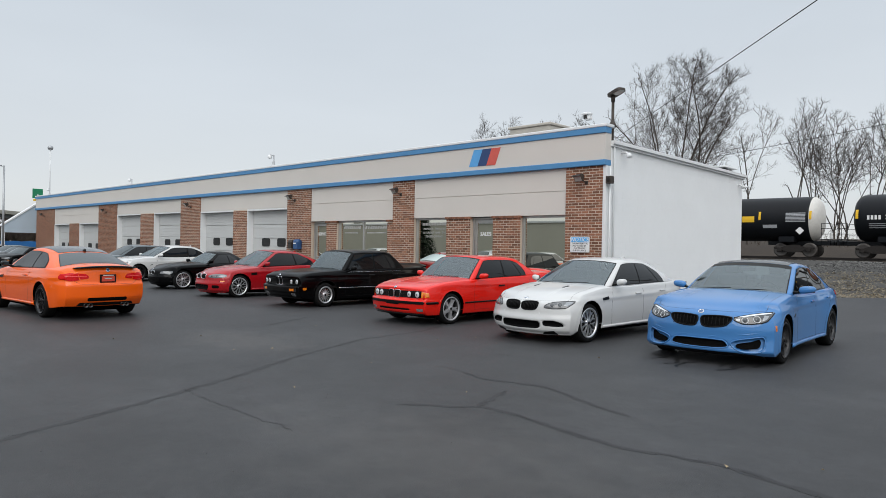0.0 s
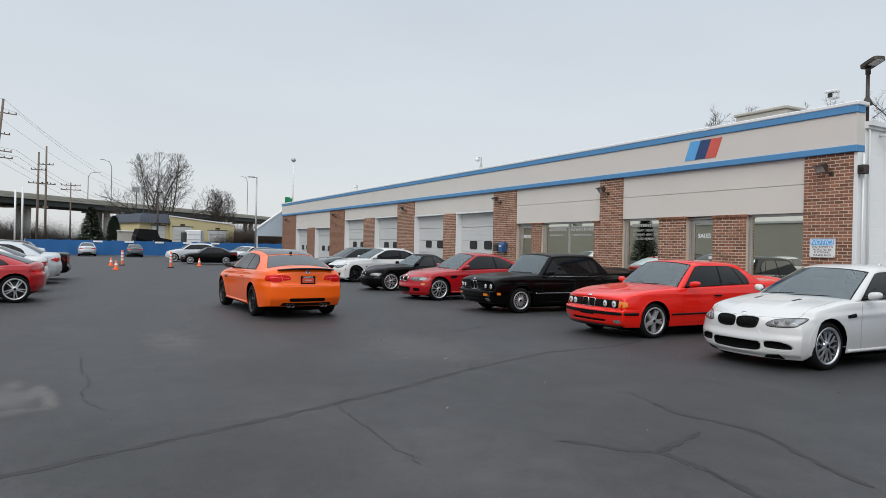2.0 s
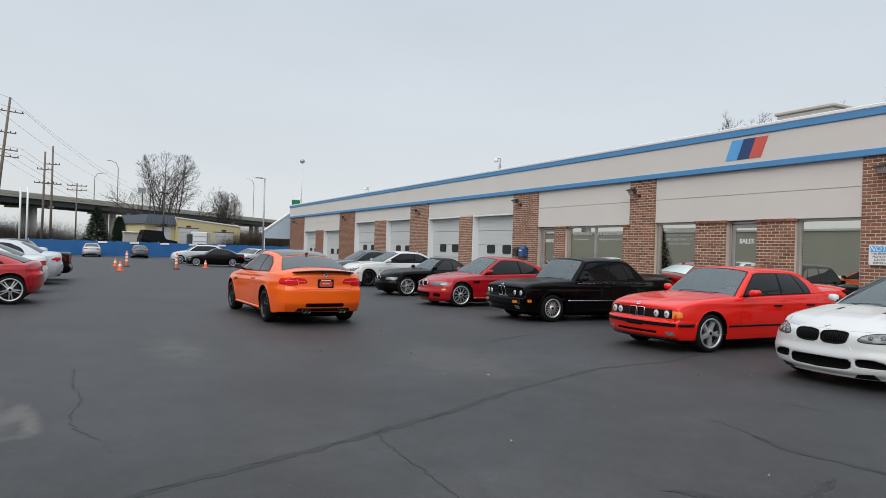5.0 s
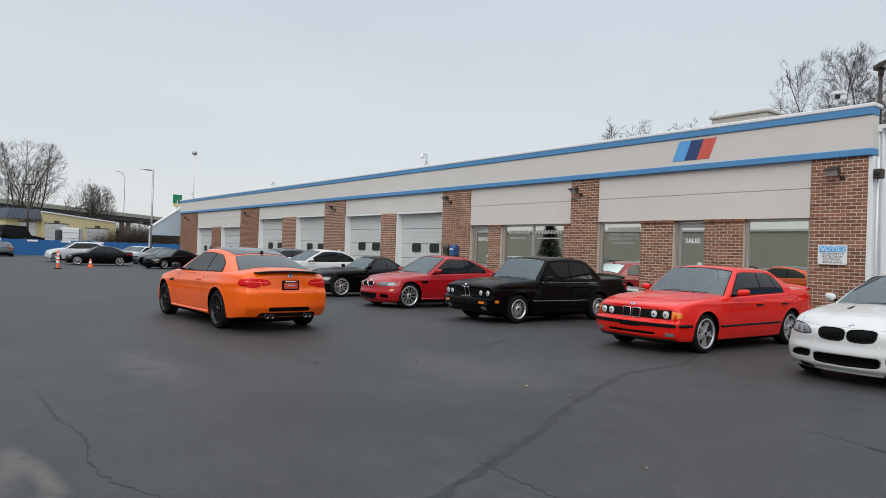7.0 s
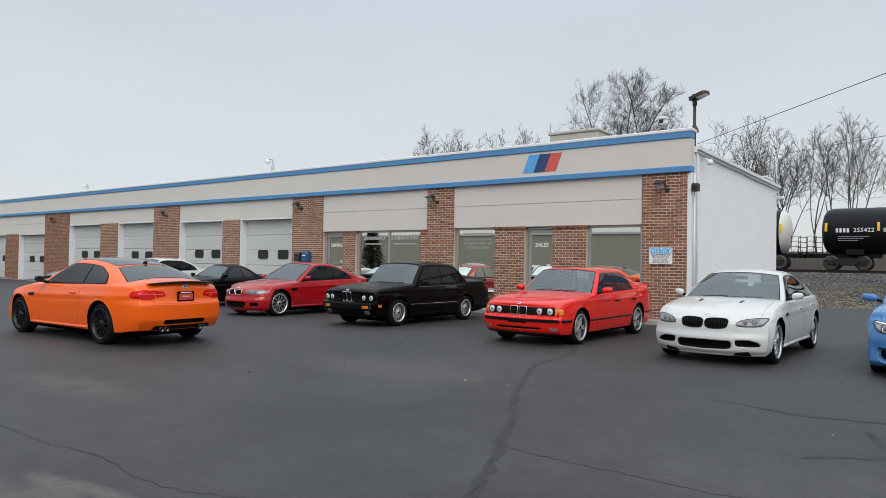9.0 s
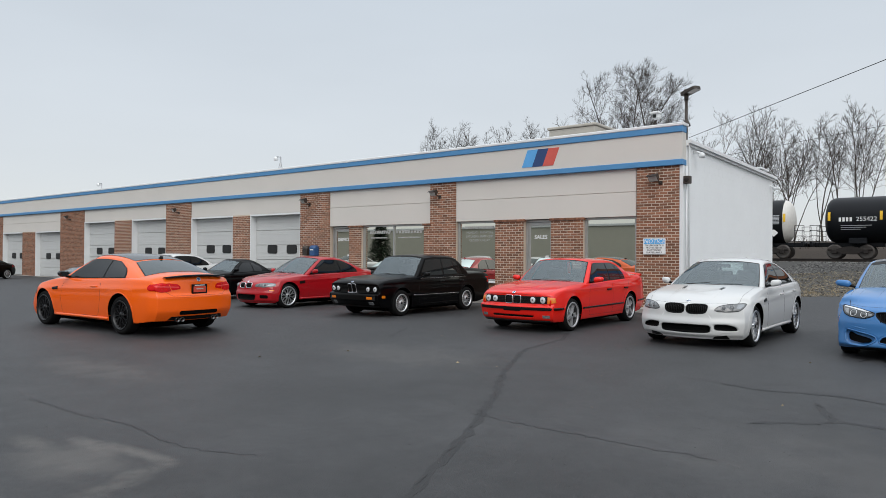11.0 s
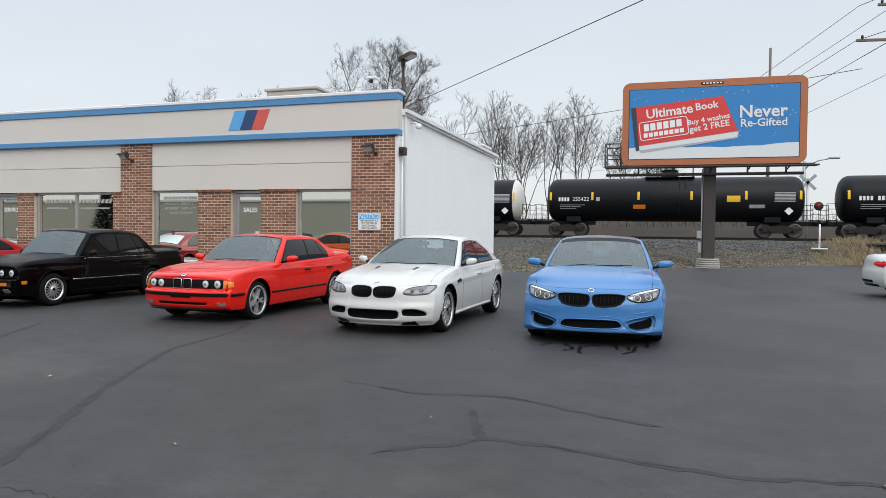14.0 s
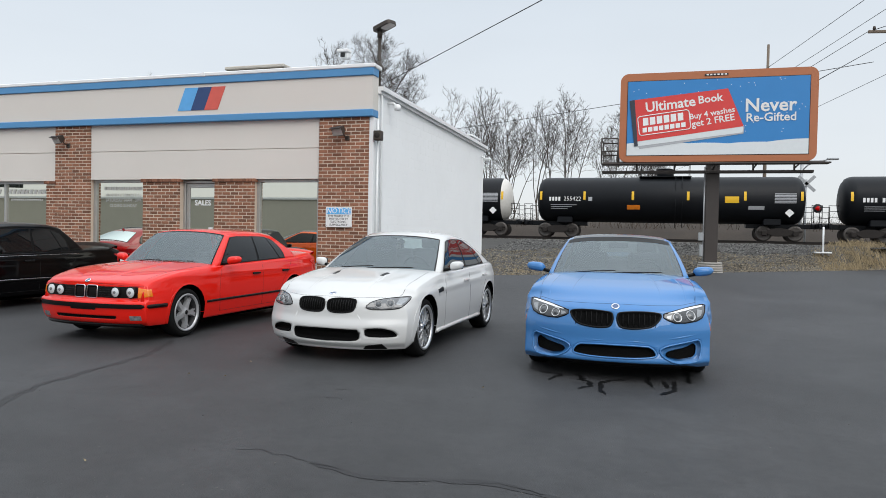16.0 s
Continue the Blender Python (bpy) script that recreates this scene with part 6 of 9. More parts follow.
WHITE_SEDAN = dict(
    paint=M_WHITE_PAINT, wb=2.76, fo=0.82, ro=1.03, R=0.335, arch=0.05, sill=0.215, front_low=0.145, rear_low=0.26,
    top=[(-2.41, 0.93), (-2.37, 1.03), (-2.2, 1.075), (-1.7, 1.10), (-1.2, 1.07), (0, 1.0), (0.80, 0.985), (1.4, 0.905), (1.9, 0.790), (2.08, 0.738), (2.17, 0.705), (2.20, 0.665)],
    sh=[(-2.41, 0.90), (-2.25, 0.975), (-1.5, 0.99), (0, 0.955), (0.8, 0.945), (1.38, 0.875), (1.85, 0.775), (2.08, 0.715), (2.20, 0.66)],
    wid=[(-2.41, 0.74), (-2.2, 0.82), (-1.4, 0.895), (0, 0.885), (1.3, 0.895), (1.75, 0.888), (2.0, 0.875), (2.20, 0.85)],
    nose=[(0.16, -0.09), (0.23, -0.02), (0.40, 0.0), (0.50, -0.025), (0.60, -0.030), (0.70, -0.06), (0.76, -0.11)],
    tail=[(0.25, -0.10), (0.45, -0.005), (0.66, 0.0), (0.75, -0.04), (1.0, -0.05)],
    bow_f=0.30, bow_r=0.17, tuck=0.05, tumble=0.055, flare=0.020, crease=0.014, crease_z=0.765, crease_rise=-1.2,
    cab=(0.86, 0.10, -1.20, -1.86), roof=[(-1.22, 1.402), (-0.85, 1.44), (-0.45, 1.455), (-0.1, 1.445), (0.10, 1.405)], Wr=0.61, glass_bow=0.20,
    side=[(0.15, 0.26), (0.275, 0.53), (0.55, 0.945)], doors=SEDAN_DOORS, handles=((-0.22, 0.80), (-1.12, 0.83)), mirror=(0.48, 0.965, 0.17),
    hood=([(0.93, 0.735), (1.4, 0.745), (1.75, 0.735), (1.93, 0.70)],), hood_edge=[(-0.60, 0.715), (-0.35, 0.708), (0, 0.712), (0.35, 0.708), (0.60, 0.715)],
    trunk=([(0.0, 0.69), (0.5, 0.69), (0.60, 0.76), (0.66, 1.0)],),
    wheel="mesh", badges=(("F", 0, 0.738, 0.040), ("R", 0, 0.965, 0.04)), fin=True,
    patches=[
        ("F", "kidney_grille", M_GRILLE, WS_KIDNEY, True, 0.004), ("F", "headlamp", M_GREYHOUSING, WS_LAMP, True, 0.004), ("F", "lamp_reflector", M_REFLECT, [(0.725, 0.640), (0.775, 0.632), (0.805, 0.672), (0.805, 0.705), (0.72, 0.703), (0.735, 0.675)], True, 0.007),
        # black patches below the ducts paint the shaded gap under the bumper edge
        ("F", "lower_intake", M_GRILLE, WS_MOUTH + mirrored(WS_MOUTH)[::-1], False, 0.003), ("F", "brake_duct", M_GRILLE, WS_DUCT, True, 0.003), ("F", "under_cut", M_TRIM, [(0.40, 0.15), (0.64, 0.15), (0.615, 0.218), (0.45, 0.198)], True, 0.003),
        ("R", "tail_lamp", M_TAIL, [(0.546, 0.905), (0.64, 0.910), (0.75, 0.907), (0.75, 0.762), (0.67, 0.753), (0.510, 0.755)], True, 0.006), ("R", "tail_lamp_inner", M_TAIL, [(0.536, 0.905), (0.41, 0.896), (0.358, 0.855), (0.350, 0.810), (0.395, 0.790), (0.502, 0.789)], True, 0.006),
        ("R", "tail_light_bar", M_TAILBAR, [(0.385, 0.846), (0.745, 0.858), (0.745, 0.842), (0.385, 0.832)], True, 0.009),
        ("L", "tail_lamp_side", M_TAIL, TAIL_SIDE, False, 0.006), ("S", "tail_lamp_side", M_TAIL, TAIL_SIDE, False, 0.006),
        ("R", "rear_vent", M_GRILLE, rect(-0.38, 0.38, 0.36, 0.43), False, 0.003),
        ("R", "diffuser", M_TRIM, [(-0.55, 0.27), (0.55, 0.27), (0.50, 0.335), (-0.50, 0.335)], False, 0.003),
        ("L", "side_gill", M_TRIM, GILL, False, 0.006), ("S", "side_gill", M_TRIM, GILL, False, 0.006),
        ("T", "hood_vent", M_TRIM, [(1.22, 0.30), (1.38, 0.29), (1.38, 0.335), (1.22, 0.35)], False, 0.004),
        ("T", "hood_vent", M_TRIM, [(1.22, -0.30), (1.38, -0.29), (1.38, -0.335), (1.22, -0.35)], False, 0.004),
    ],
    creases=(("F", [(0.36, 0.545), (0.40, 0.47), (0.43, 0.40), (0.425, 0.33), (0.42, 0.26)]), ("F", [(0.46, 0.425), (0.60, 0.425), (0.74, 0.40), (0.80, 0.345)]), ("F", [(0.44, 0.262), (0.62, 0.258), (0.80, 0.262)])),
    pockets=((WS_KIDNEY, 0.045), (WS_MOUTH + [(-0.05, 0.39), (-0.05, 0.235)], 0.08), (WS_DUCT, 0.08)),
    slats=((0.04, 0.33, 0.565, 0.685, 10),), dome=(0.008, 0.48), hood_folds=([(1.0, 0.30), (1.5, 0.36), (2.0, 0.36)],),
    rims=[("F", "grille_rim", M_TRIM, WS_KIDNEY, True, 0.007), ("F", "headlamp_rim", M_TRIM, WS_LAMP, True, 0.005)],
    projectors=((0.567, 0.645, 0.043), (0.675, 0.654, 0.047)),
    strips=(("sill_trim", M_WHITE_PAINT, [(-0.95, 0.255), (0.95, 0.245)], 0.028),),
)


def repaint(c, material, **kw):
    """The same car in another colour."""
    old = c["paint"]
    out = spec(c, paint=material, **kw)
    out["rims"] = [(v, n, material if m is old else m, o, b, r) for v, n, m, o, b, r in out.get("rims", ())]
    out["strips"] = [(n, material if m is old else m, l, r) for n, m, l, r in out.get("strips", ())]
    return out


ORANGE_COUPE = repaint(WHITE_SEDAN, M_ORANGE, side=[(0.13, 0.42), (0.445, 0.945)], doors=COUPE_DOORS, handles=((-0.50, 0.815),), dark_wheels=True, R=0.335,
              cab=(0.86, 0.05, -1.24, -1.92), roof=[(-1.26, 1.30), (-0.85, 1.375), (-0.4, 1.412), (-0.1, 1.41), (0.06, 1.385)], roof_mat=M_CARBON, plate=("R", 0.80), dark_rear=True, fin=M_TRIM, hood_folds=(),
              creases=(("R", [(0.02, 0.672), (0.30, 0.672), (0.55, 0.676), (0.72, 0.69)]), ("R", [(0.02, 0.898), (0.20, 0.897), (0.37, 0.895)]), ("R", [(0.40, 0.44), (0.52, 0.425), (0.66, 0.43), (0.74, 0.45)]), ("R", [(0.38, 0.335), (0.52, 0.33), (0.70, 0.345)])),
              exhausts=((0.31, 0.275), (0.395, 0.275), (-0.31, 0.275), (-0.395, 0.275)), bow_r=0.13, spoiler=(-2.40, 1.035, 0.60, 0.022, 0.075, M_CARBON), mirror_mat=M_CARBON,
              wid=[(-2.41, 0.75), (-2.2, 0.83), (-1.4, 0.905), (0, 0.885), (1.3, 0.90), (1.75, 0.888), (2.0, 0.875), (2.20, 0.85)])

BS_KIDNEY = [(0.021, 0.60), (0.022, 0.645), (0.036, 0.677), (0.17, 0.690), (0.335, 0.691), (0.445, 0.675), (0.42, 0.615), (0.36, 0.553), (0.25, 0.533), (0.15, 0.527), (0.05, 0.537)]
BS_LAMP = [(0.462, 0.642), (0.462, 0.676), (0.56, 0.704), (0.70, 0.734), (0.85, 0.756), (0.882, 0.748), (0.868, 0.69), (0.84, 0.637), (0.78, 0.609), (0.67, 0.593), (0.57, 0.594), (0.50, 0.62)]
BS_MOUTH = [(-0.385, 0.255), (-0.19, 0.236), (0.19, 0.236), (0.385, 0.255), (0.405, 0.285), (0.372, 0.335), (0.315, 0.362), (-0.315, 0.362), (-0.372, 0.335), (-0.405, 0.285)]
BS_CHEEK = [(0.425, 0.325), (0.50, 0.368), (0.73, 0.412), (0.81, 0.428), (0.835, 0.36), (0.82, 0.245), (0.775, 0.202), (0.575, 0.200), (0.46, 0.262)]
BS_DARK = [(0.492, 0.290), (0.53, 0.325), (0.70, 0.352), (0.765, 0.395), (0.792, 0.36), (0.780, 0.275), (0.735, 0.253), (0.615, 0.243), (0.53, 0.256)]

BLUE_SEDAN = dict(
    paint=M_BLUE, wb=2.81, fo=0.86, ro=1.05, R=0.338, arch=0.045, sill=0.20, front_low=0.145, rear_low=0.24,
    top=[(-2.455, 0.95), (-2.42, 1.04), (-2.25, 1.085), (-1.75, 1.10), (-1.2, 1.08), (0, 1.02), (0.85, 1.015), (1.4, 0.955), (1.85, 0.880), (2.10, 0.812), (2.22, 0.765), (2.265, 0.70)],
    sh=[(-2.455, 0.90), (-2.25, 0.98), (-1.5, 1.0), (0, 0.965), (0.8, 0.975), (1.4, 0.930), (1.85, 0.868), (2.10, 0.800), (2.265, 0.715)],
    wid=[(-2.455, 0.76), (-2.2, 0.86), (-1.4, 0.935), (-0.6, 0.90), (0.4, 0.895), (1.35, 0.938), (1.75, 0.945), (2.0, 0.94), (2.265, 0.925)],
    nose=[(0.15, -0.06), (0.21, 0.02), (0.28, 0.01), (0.40, -0.005), (0.50, 0.0), (0.62, -0.02), (0.72, -0.06), (0.80, -0.13)],
    tail=[(0.25, -0.10), (0.45, -0.005), (0.66, 0.0), (0.75, -0.04), (1.0, -0.05)],
    bow_f=0.34, bow_r=0.18, shelf=0.035, tuck=0.0, tumble=0.06, flare=0.030, crease=0.014, crease_z=0.80, crease_rise=-1.0,
    cab=(0.87, 0.06, -1.18, -1.84), roof=[(-1.20, 1.405), (-0.85, 1.45), (-0.45, 1.468), (-0.15, 1.46), (0.06, 1.425)], Wr=0.67, glass_bow=0.20, roof_mat=M_CARBON,
    side=[(0.15, 0.255), (0.27, 0.53), (0.55, 0.945)], doors=SEDAN_DOORS, handles=((-0.22, 0.83), (-1.12, 0.86)), mirror=(0.52, 0.985, 0.235),
    hood=([(0.98, 0.775), (1.4, 0.79), (1.75, 0.79), (1.95, 0.775)],), hood_edge=[(-0.78, 0.775), (-0.62, 0.752), (-0.3, 0.752), (0, 0.757), (0.3, 0.752), (0.62, 0.752), (0.78, 0.775)],
    wheel="twin", dark_wheels=True, badges=(("F", 0, 0.733, 0.041),), fin=True,
    patches=[
        ("F", "kidney_grille", M_GRILLE, BS_KIDNEY, True, 0.004),
        ("F", "headlamp", M_HOUSING, BS_LAMP, True, 0.004),
        ("F", "light_guide", M_LEDWHITE, [(0.485, 0.678), (0.56, 0.700), (0.70, 0.730), (0.845, 0.750), (0.862, 0.738), (0.70, 0.712), (0.56, 0.684)], True, 0.008),
        ("F", "lamp_reflector", M_REFLECT, [(0.485, 0.640), (0.53, 0.625), (0.535, 0.665), (0.49, 0.655)], True, 0.007),
        ("F", "lamp_reflector", M_REFLECT, [(0.785, 0.640), (0.825, 0.655), (0.845, 0.71), (0.79, 0.712)], True, 0.007),
        ("F", "lower_intake", M_GRILLE, BS_MOUTH, False, 0.003),
        ("F", "side_intake", M_GRILLE, BS_DARK, True, 0.003),
        # black lower lip, full width so it also paints the shade under the bumper
        ("F", "chin_lip", M_TRIM, [(-0.80, 0.148), (0.80, 0.148), (0.70, 0.170), (0.45, 0.192), (-0.45, 0.192), (-0.70, 0.170)], False, 0.006),
        ("L", "side_marker", M_AMBER, rect(1.83, 1.88, 0.50, 0.58, 0.01), False, 0.004), ("S", "side_marker", M_AMBER, rect(1.83, 1.88, 0.50, 0.58, 0.01), False, 0.004),
        ("L", "side_gill", M_TRIM, [(0.84, 0.665), (0.95, 0.640), (0.965, 0.655), (0.855, 0.690)], False, 0.005), ("S", "side_gill", M_TRIM, [(0.84, 0.665), (0.95, 0.640), (0.965, 0.655), (0.855, 0.690)], False, 0.005),
        ("R", "tail_lamp", M_TAIL, [(0.47, 0.82), (0.62, 0.785), (0.85, 0.80), (0.88, 0.88), (0.85, 0.945), (0.70, 0.94), (0.48, 0.90)], True, 0.006),
    ],
    rims=[("F", "grille_rim", M_TRIM, BS_KIDNEY, True, 0.009),
          ("F", "headlamp_brow", M_CHROME, [(0.47, 0.680), (0.56, 0.706), (0.70, 0.736), (0.87, 0.757), (0.70, 0.732), (0.56, 0.702)], True, 0.004),
          ("F", "headlamp_rim", M_TRIM, BS_LAMP, True, 0.007), ("F", "intake_lip", M_BLUE, BS_CHEEK, True, 0.008), ("F", "intake_lip", M_BLUE, BS_MOUTH, False, 0.009)],
    pockets=((BS_KIDNEY, 0.045), (BS_MOUTH, 0.08), (BS_CHEEK, 0.05)),
    slats=((0.05, 0.41, 0.545, 0.68, 7),), ring_mat=M_LEDWHITE, dome=(0.006, 0.50), hood_folds=([(1.02, 0.34), (1.5, 0.40), (2.02, 0.46)], [(1.05, 0.62), (1.5, 0.66), (1.95, 0.70)]),
    projectors=((0.592, 0.643, 0.046), (0.724, 0.660, 0.052)),
    creases=(("F", [(0.45, 0.43), (0.60, 0.445), (0.75, 0.47), (0.86, 0.52)]), ("F", [(0.02, 0.40), (0.20, 0.40), (0.34, 0.395), (0.42, 0.36)])),
    strips=(("sill_trim", M_BLUE, [(-0.95, 0.235), (0.98, 0.225)], 0.030),),
)

RED_SEDAN = dict(
    paint=M_BRIGHTRED, wb=2.76, fo=0.84, ro=1.10, R=0.318, arch=0.05, sill=0.20, front_low=0.205, rear_low=0.24,
    top=[(-2.48, 0.99), (-2.45, 1.045), (-2.2, 1.065), (-1.7, 1.065), (-1.2, 1.02), (0, 0.965), (0.80, 0.955), (1.4, 0.90), (1.9, 0.828), (2.12, 0.782), (2.20, 0.758), (2.22, 0.735)],
    sh=[(-2.48, 0.97), (-2.2, 1.02), (-1.5, 0.985), (0, 0.935), (0.8, 0.905), (1.38, 0.876), (1.9, 0.808), (2.14, 0.765), (2.22, 0.722)],
    wid=[(-2.48, 0.77), (-2.2, 0.825), (-1.4, 0.872), (0, 0.872), (1.3, 0.872), (1.8, 0.855), (2.22, 0.815)],
    nose=[(0.19, -0.10), (0.26, -0.01), (0.36, 0.02), (0.46, 0.035), (0.505, 0.03), (0.525, -0.02), (0.60, -0.02), (0.72, -0.03)],
    tail=[(0.25, -0.08), (0.40, 0.02), (0.52, 0.02), (0.56, -0.02), (1.0, -0.05)],
    bow_f=0.15, bow_r=0.10, tuck=0.06, tumble=0.04, flare=0.010, crown=4.0, roll=0.018, roll_from=0.92, crease=0.010, crease_z=0.80,
    cab=(0.82, 0.27, -1.14, -1.64), roof=[(-1.16, 1.385), (-0.85, 1.415), (-0.45, 1.425), (0.0, 1.425), (0.30, 1.395)], Wr=0.645, glass_bow=0.13,
    side=[(0.14, 0.24), (0.255, 0.505), (0.53, 0.945)], arc=0.15, doors=SEDAN_DOORS, handles=((-0.22, 0.765), (-1.08, 0.775)), handle_mat=M_TRIM, mirror=(0.49, 0.93, 0.20),
    hood=([(0.95, 0.76), (1.5, 0.74), (2.1, 0.70)],), hood_edge=[(-0.78, 0.692), (-0.4, 0.712), (0, 0.735), (0.4, 0.712), (0.78, 0.692)],
    trunk=([(0.0, 0.60), (0.62, 0.60), (0.64, 1.0)],),
    wheel="five", badges=(("F", 0, 0.755, 0.035),),
    patches=[
        ("F", "grille_panel", M_TRIM, [(-0.69, 0.552), (0.69, 0.552), (0.69, 0.690), (-0.69, 0.690)], False, 0.003),
        ("F", "kidney_grille", M_GRILLE, rect(0.022, 0.165, 0.550, 0.695, 0.02), True, 0.010),
        ("F", "turn_signal", M_AMBER, [(0.695, 0.555), (0.730, 0.557), (0.734, 0.62), (0.728, 0.680), (0.695, 0.682)], True, 0.006),
        ("L", "turn_signal_side", M_AMBER, [(1.99, 0.560), (2.09, 0.556), (2.09, 0.676), (2.00, 0.668)], False, 0.004), ("S", "turn_signal_side", M_AMBER, [(1.99, 0.560), (2.09, 0.556), (2.09, 0.676), (2.00, 0.668)], False, 0.004),
        ("F", "bumper_rubber", M_TRIM, [(-0.775, 0.430), (0.775, 0.430), (0.775, 0.482), (-0.775, 0.482)], False, 0.012),
        ("F", "plate_recess", M_TRIM, rect(-0.19, 0.19, 0.405, 0.44, 0.01), False, 0.006),
        ("F", "lower_intake", M_GRILLE, [(-0.44, 0.298), (0.44, 0.298), (0.46, 0.330), (-0.46, 0.330)], False, 0.003),
        ("F", "fog_lamp", M_LAMPDARK, [(0.62, 0.282), (0.75, 0.282), (0.75, 0.338), (0.62, 0.338)], True, 0.004),
        ("F", "front_lip", M_TRIM, [(-0.73, 0.207), (0.73, 0.207), (0.73, 0.236), (-0.73, 0.236)], False, 0.022),
        ("R", "tail_lamp", M_TAIL, [(0.38, 0.74), (0.80, 0.74), (0.82, 0.90), (0.38, 0.90)], True, 0.006),
    ],
    rims=[("F", "kidney_rim", M_CHROME, rect(0.019, 0.168, 0.547, 0.698, 0.02), True, 0.008)],
    pockets=(([(-0.1, 0.556), (0.68, 0.556), (0.68, 0.685), (-0.1, 0.685)], 0.028), ([(-0.1, 0.298), (0.44, 0.298), (0.46, 0.330), (-0.1, 0.330)], 0.05)), slats=((0.03, 0.16, 0.560, 0.688, 5),), dome=(0.008, 0.38), hood_folds=([(1.0, 0.34), (1.6, 0.30), (2.14, 0.24)], [(0.9, 0.80), (1.5, 0.79), (2.1, 0.75)]),
    round_lamps=((0.425, 0.624, 0.064, M_TRIM), (0.612, 0.622, 0.068, M_TRIM)), louvres=((0.20, 0.35, 0.565, 0.680, 5),),
    strips=(("side_moulding", M_TRIM, [(-0.98, 0.44), (0.98, 0.43)], 0.018), ("rear_moulding", M_TRIM, [(-2.35, 0.46), (-1.80, 0.455)], 0.018), ("bumper_strip", M_TRIM, [(1.78, 0.455), (2.13, 0.455)], 0.026)),
    spoiler=(-2.47, 1.045, 0.72, 0.06, 0.16, M_BRIGHTRED),
)

BLACK_SEDAN = dict(
    paint=M_BLACKPAINT, wb=2.625, fo=0.83, ro=1.16, R=0.312, arch=0.055, sill=0.20, front_low=0.24, rear_low=0.28,
    top=[(-2.47, 0.97), (-2.45, 1.02), (-2.2, 1.035), (-1.65, 1.03), (-1.2, 1.00), (0, 0.96), (0.78, 0.965), (1.4, 0.935), (1.9, 0.885), (2.08, 0.855), (2.125, 0.82), (2.14, 0.78)],
    sh=[(-2.47, 0.95), (-2.2, 0.985), (-1.5, 0.975), (0, 0.94), (0.8, 0.93), (1.38, 0.905), (1.9, 0.86), (2.14, 0.77)],
    wid=[(-2.47, 0.79), (-2.2, 0.825), (-1.4, 0.845), (0, 0.85), (1.3, 0.845), (1.8, 0.825), (2.14, 0.81)],
    nose=[(0.20, -0.10), (0.30, -0.02), (0.40, 0.06), (0.53, 0.07), (0.56, 0.0), (0.60, -0.01), (0.78, 0.03), (0.84, 0.0)],
    tail=[(0.25, -0.08), (0.40, 0.06), (0.52, 0.06), (0.56, 0.0), (1.0, 0.0)],
    bow_f=0.09, bow_r=0.07, tuck=0.05, tumble=0.05, flare=0.010, crown=4.5, roll=0.014, roll_from=0.93, crease=0.012, crease_z=0.82,
    cab=(0.79, 0.36, -1.10, -1.52), roof=[(-1.12, 1.43), (-0.85, 1.47), (-0.45, 1.48), (-0.1, 1.48), (0.36, 1.45)], Wr=0.665, glass_bow=0.10, belly=0.05,
    side=[(0.12, 0.22), (0.235, 0.50), (0.525, 0.945)], arc=0.12, doors=SEDAN_DOORS, handles=((-0.20, 0.80), (-1.04, 0.81)), handle_mat=M_TRIM, mirror=(0.46, 0.93, 0.14), mirror_mat=M_TRIM,
    hood=([(0.90, 0.76), (1.5, 0.75), (2.05, 0.73)],),
    wheel="basket", badges=(("F", 0, 0.815, 0.032),),
    patches=[
        ("F", "grille_panel", M_TRIM, [(-0.77, 0.568), (0.77, 0.568), (0.77, 0.738), (-0.77, 0.738)], False, 0.003),
        ("F", "kidney_grille", M_GRILLE, rect(0.016, 0.125, 0.56, 0.765, 0.02), True, 0.012),
        ("F", "bumper_rubber", M_TRIM, [(-0.85, 0.405), (0.85, 0.405), (0.85, 0.535), (-0.85, 0.535)], False, 0.012),
        ("F", "turn_signal", M_AMBER, rect(0.51, 0.66, 0.425, 0.482, 0.01), True, 0.018),
        ("L", "side_marker", M_AMBER, rect(1.90, 2.00, 0.45, 0.51, 0.01), False, 0.016), ("S", "side_marker", M_AMBER, rect(1.90, 2.00, 0.45, 0.51, 0.01), False, 0.016),
        ("F", "fog_lamp", M_LAMP, rect(0.53, 0.66, 0.295, 0.365, 0.02), True, 0.012),
        ("F", "lower_intake", M_GRILLE, rect(-0.38, 0.38, 0.28, 0.37, 0.02), False, 0.003),
        ("F", "front_lip", M_TRIM, [(-0.76, 0.243), (0.76, 0.243), (0.76, 0.268), (-0.76, 0.268)], False, 0.02),
        ("R", "tail_lamp", M_TAIL, [(0.42, 0.72), (0.80, 0.72), (0.80, 0.88), (0.42, 0.88)], True, 0.006),
    ],
    rims=[("F", "kidney_rim", M_CHROME, rect(0.012, 0.129, 0.556, 0.769, 0.02), True, 0.008)],
    pockets=(([(-0.1, 0.575), (0.76, 0.575), (0.76, 0.73), (-0.1, 0.73)], 0.04),), slats=((0.02, 0.10, 0.575, 0.75, 4),),
    round_lamps=((0.495, 0.653, 0.062, M_TRIM), (0.685, 0.654, 0.066, M_TRIM)), louvres=((0.16, 0.41, 0.585, 0.725, 5),),
    strips=(("side_moulding", M_TRIM, [(-0.90, 0.47), (0.90, 0.47)], 0.018), ("bright_strip", M_CHROME, [(-0.90, 0.487), (0.90, 0.487)], 0.006), ("belt_trim", M_CHROME, [(-1.30, 0.905), (0.60, 0.885)], 0.004)),
    spoiler=(-2.48, 1.03, 0.74, 0.07, 0.20, M_TRIM),
)

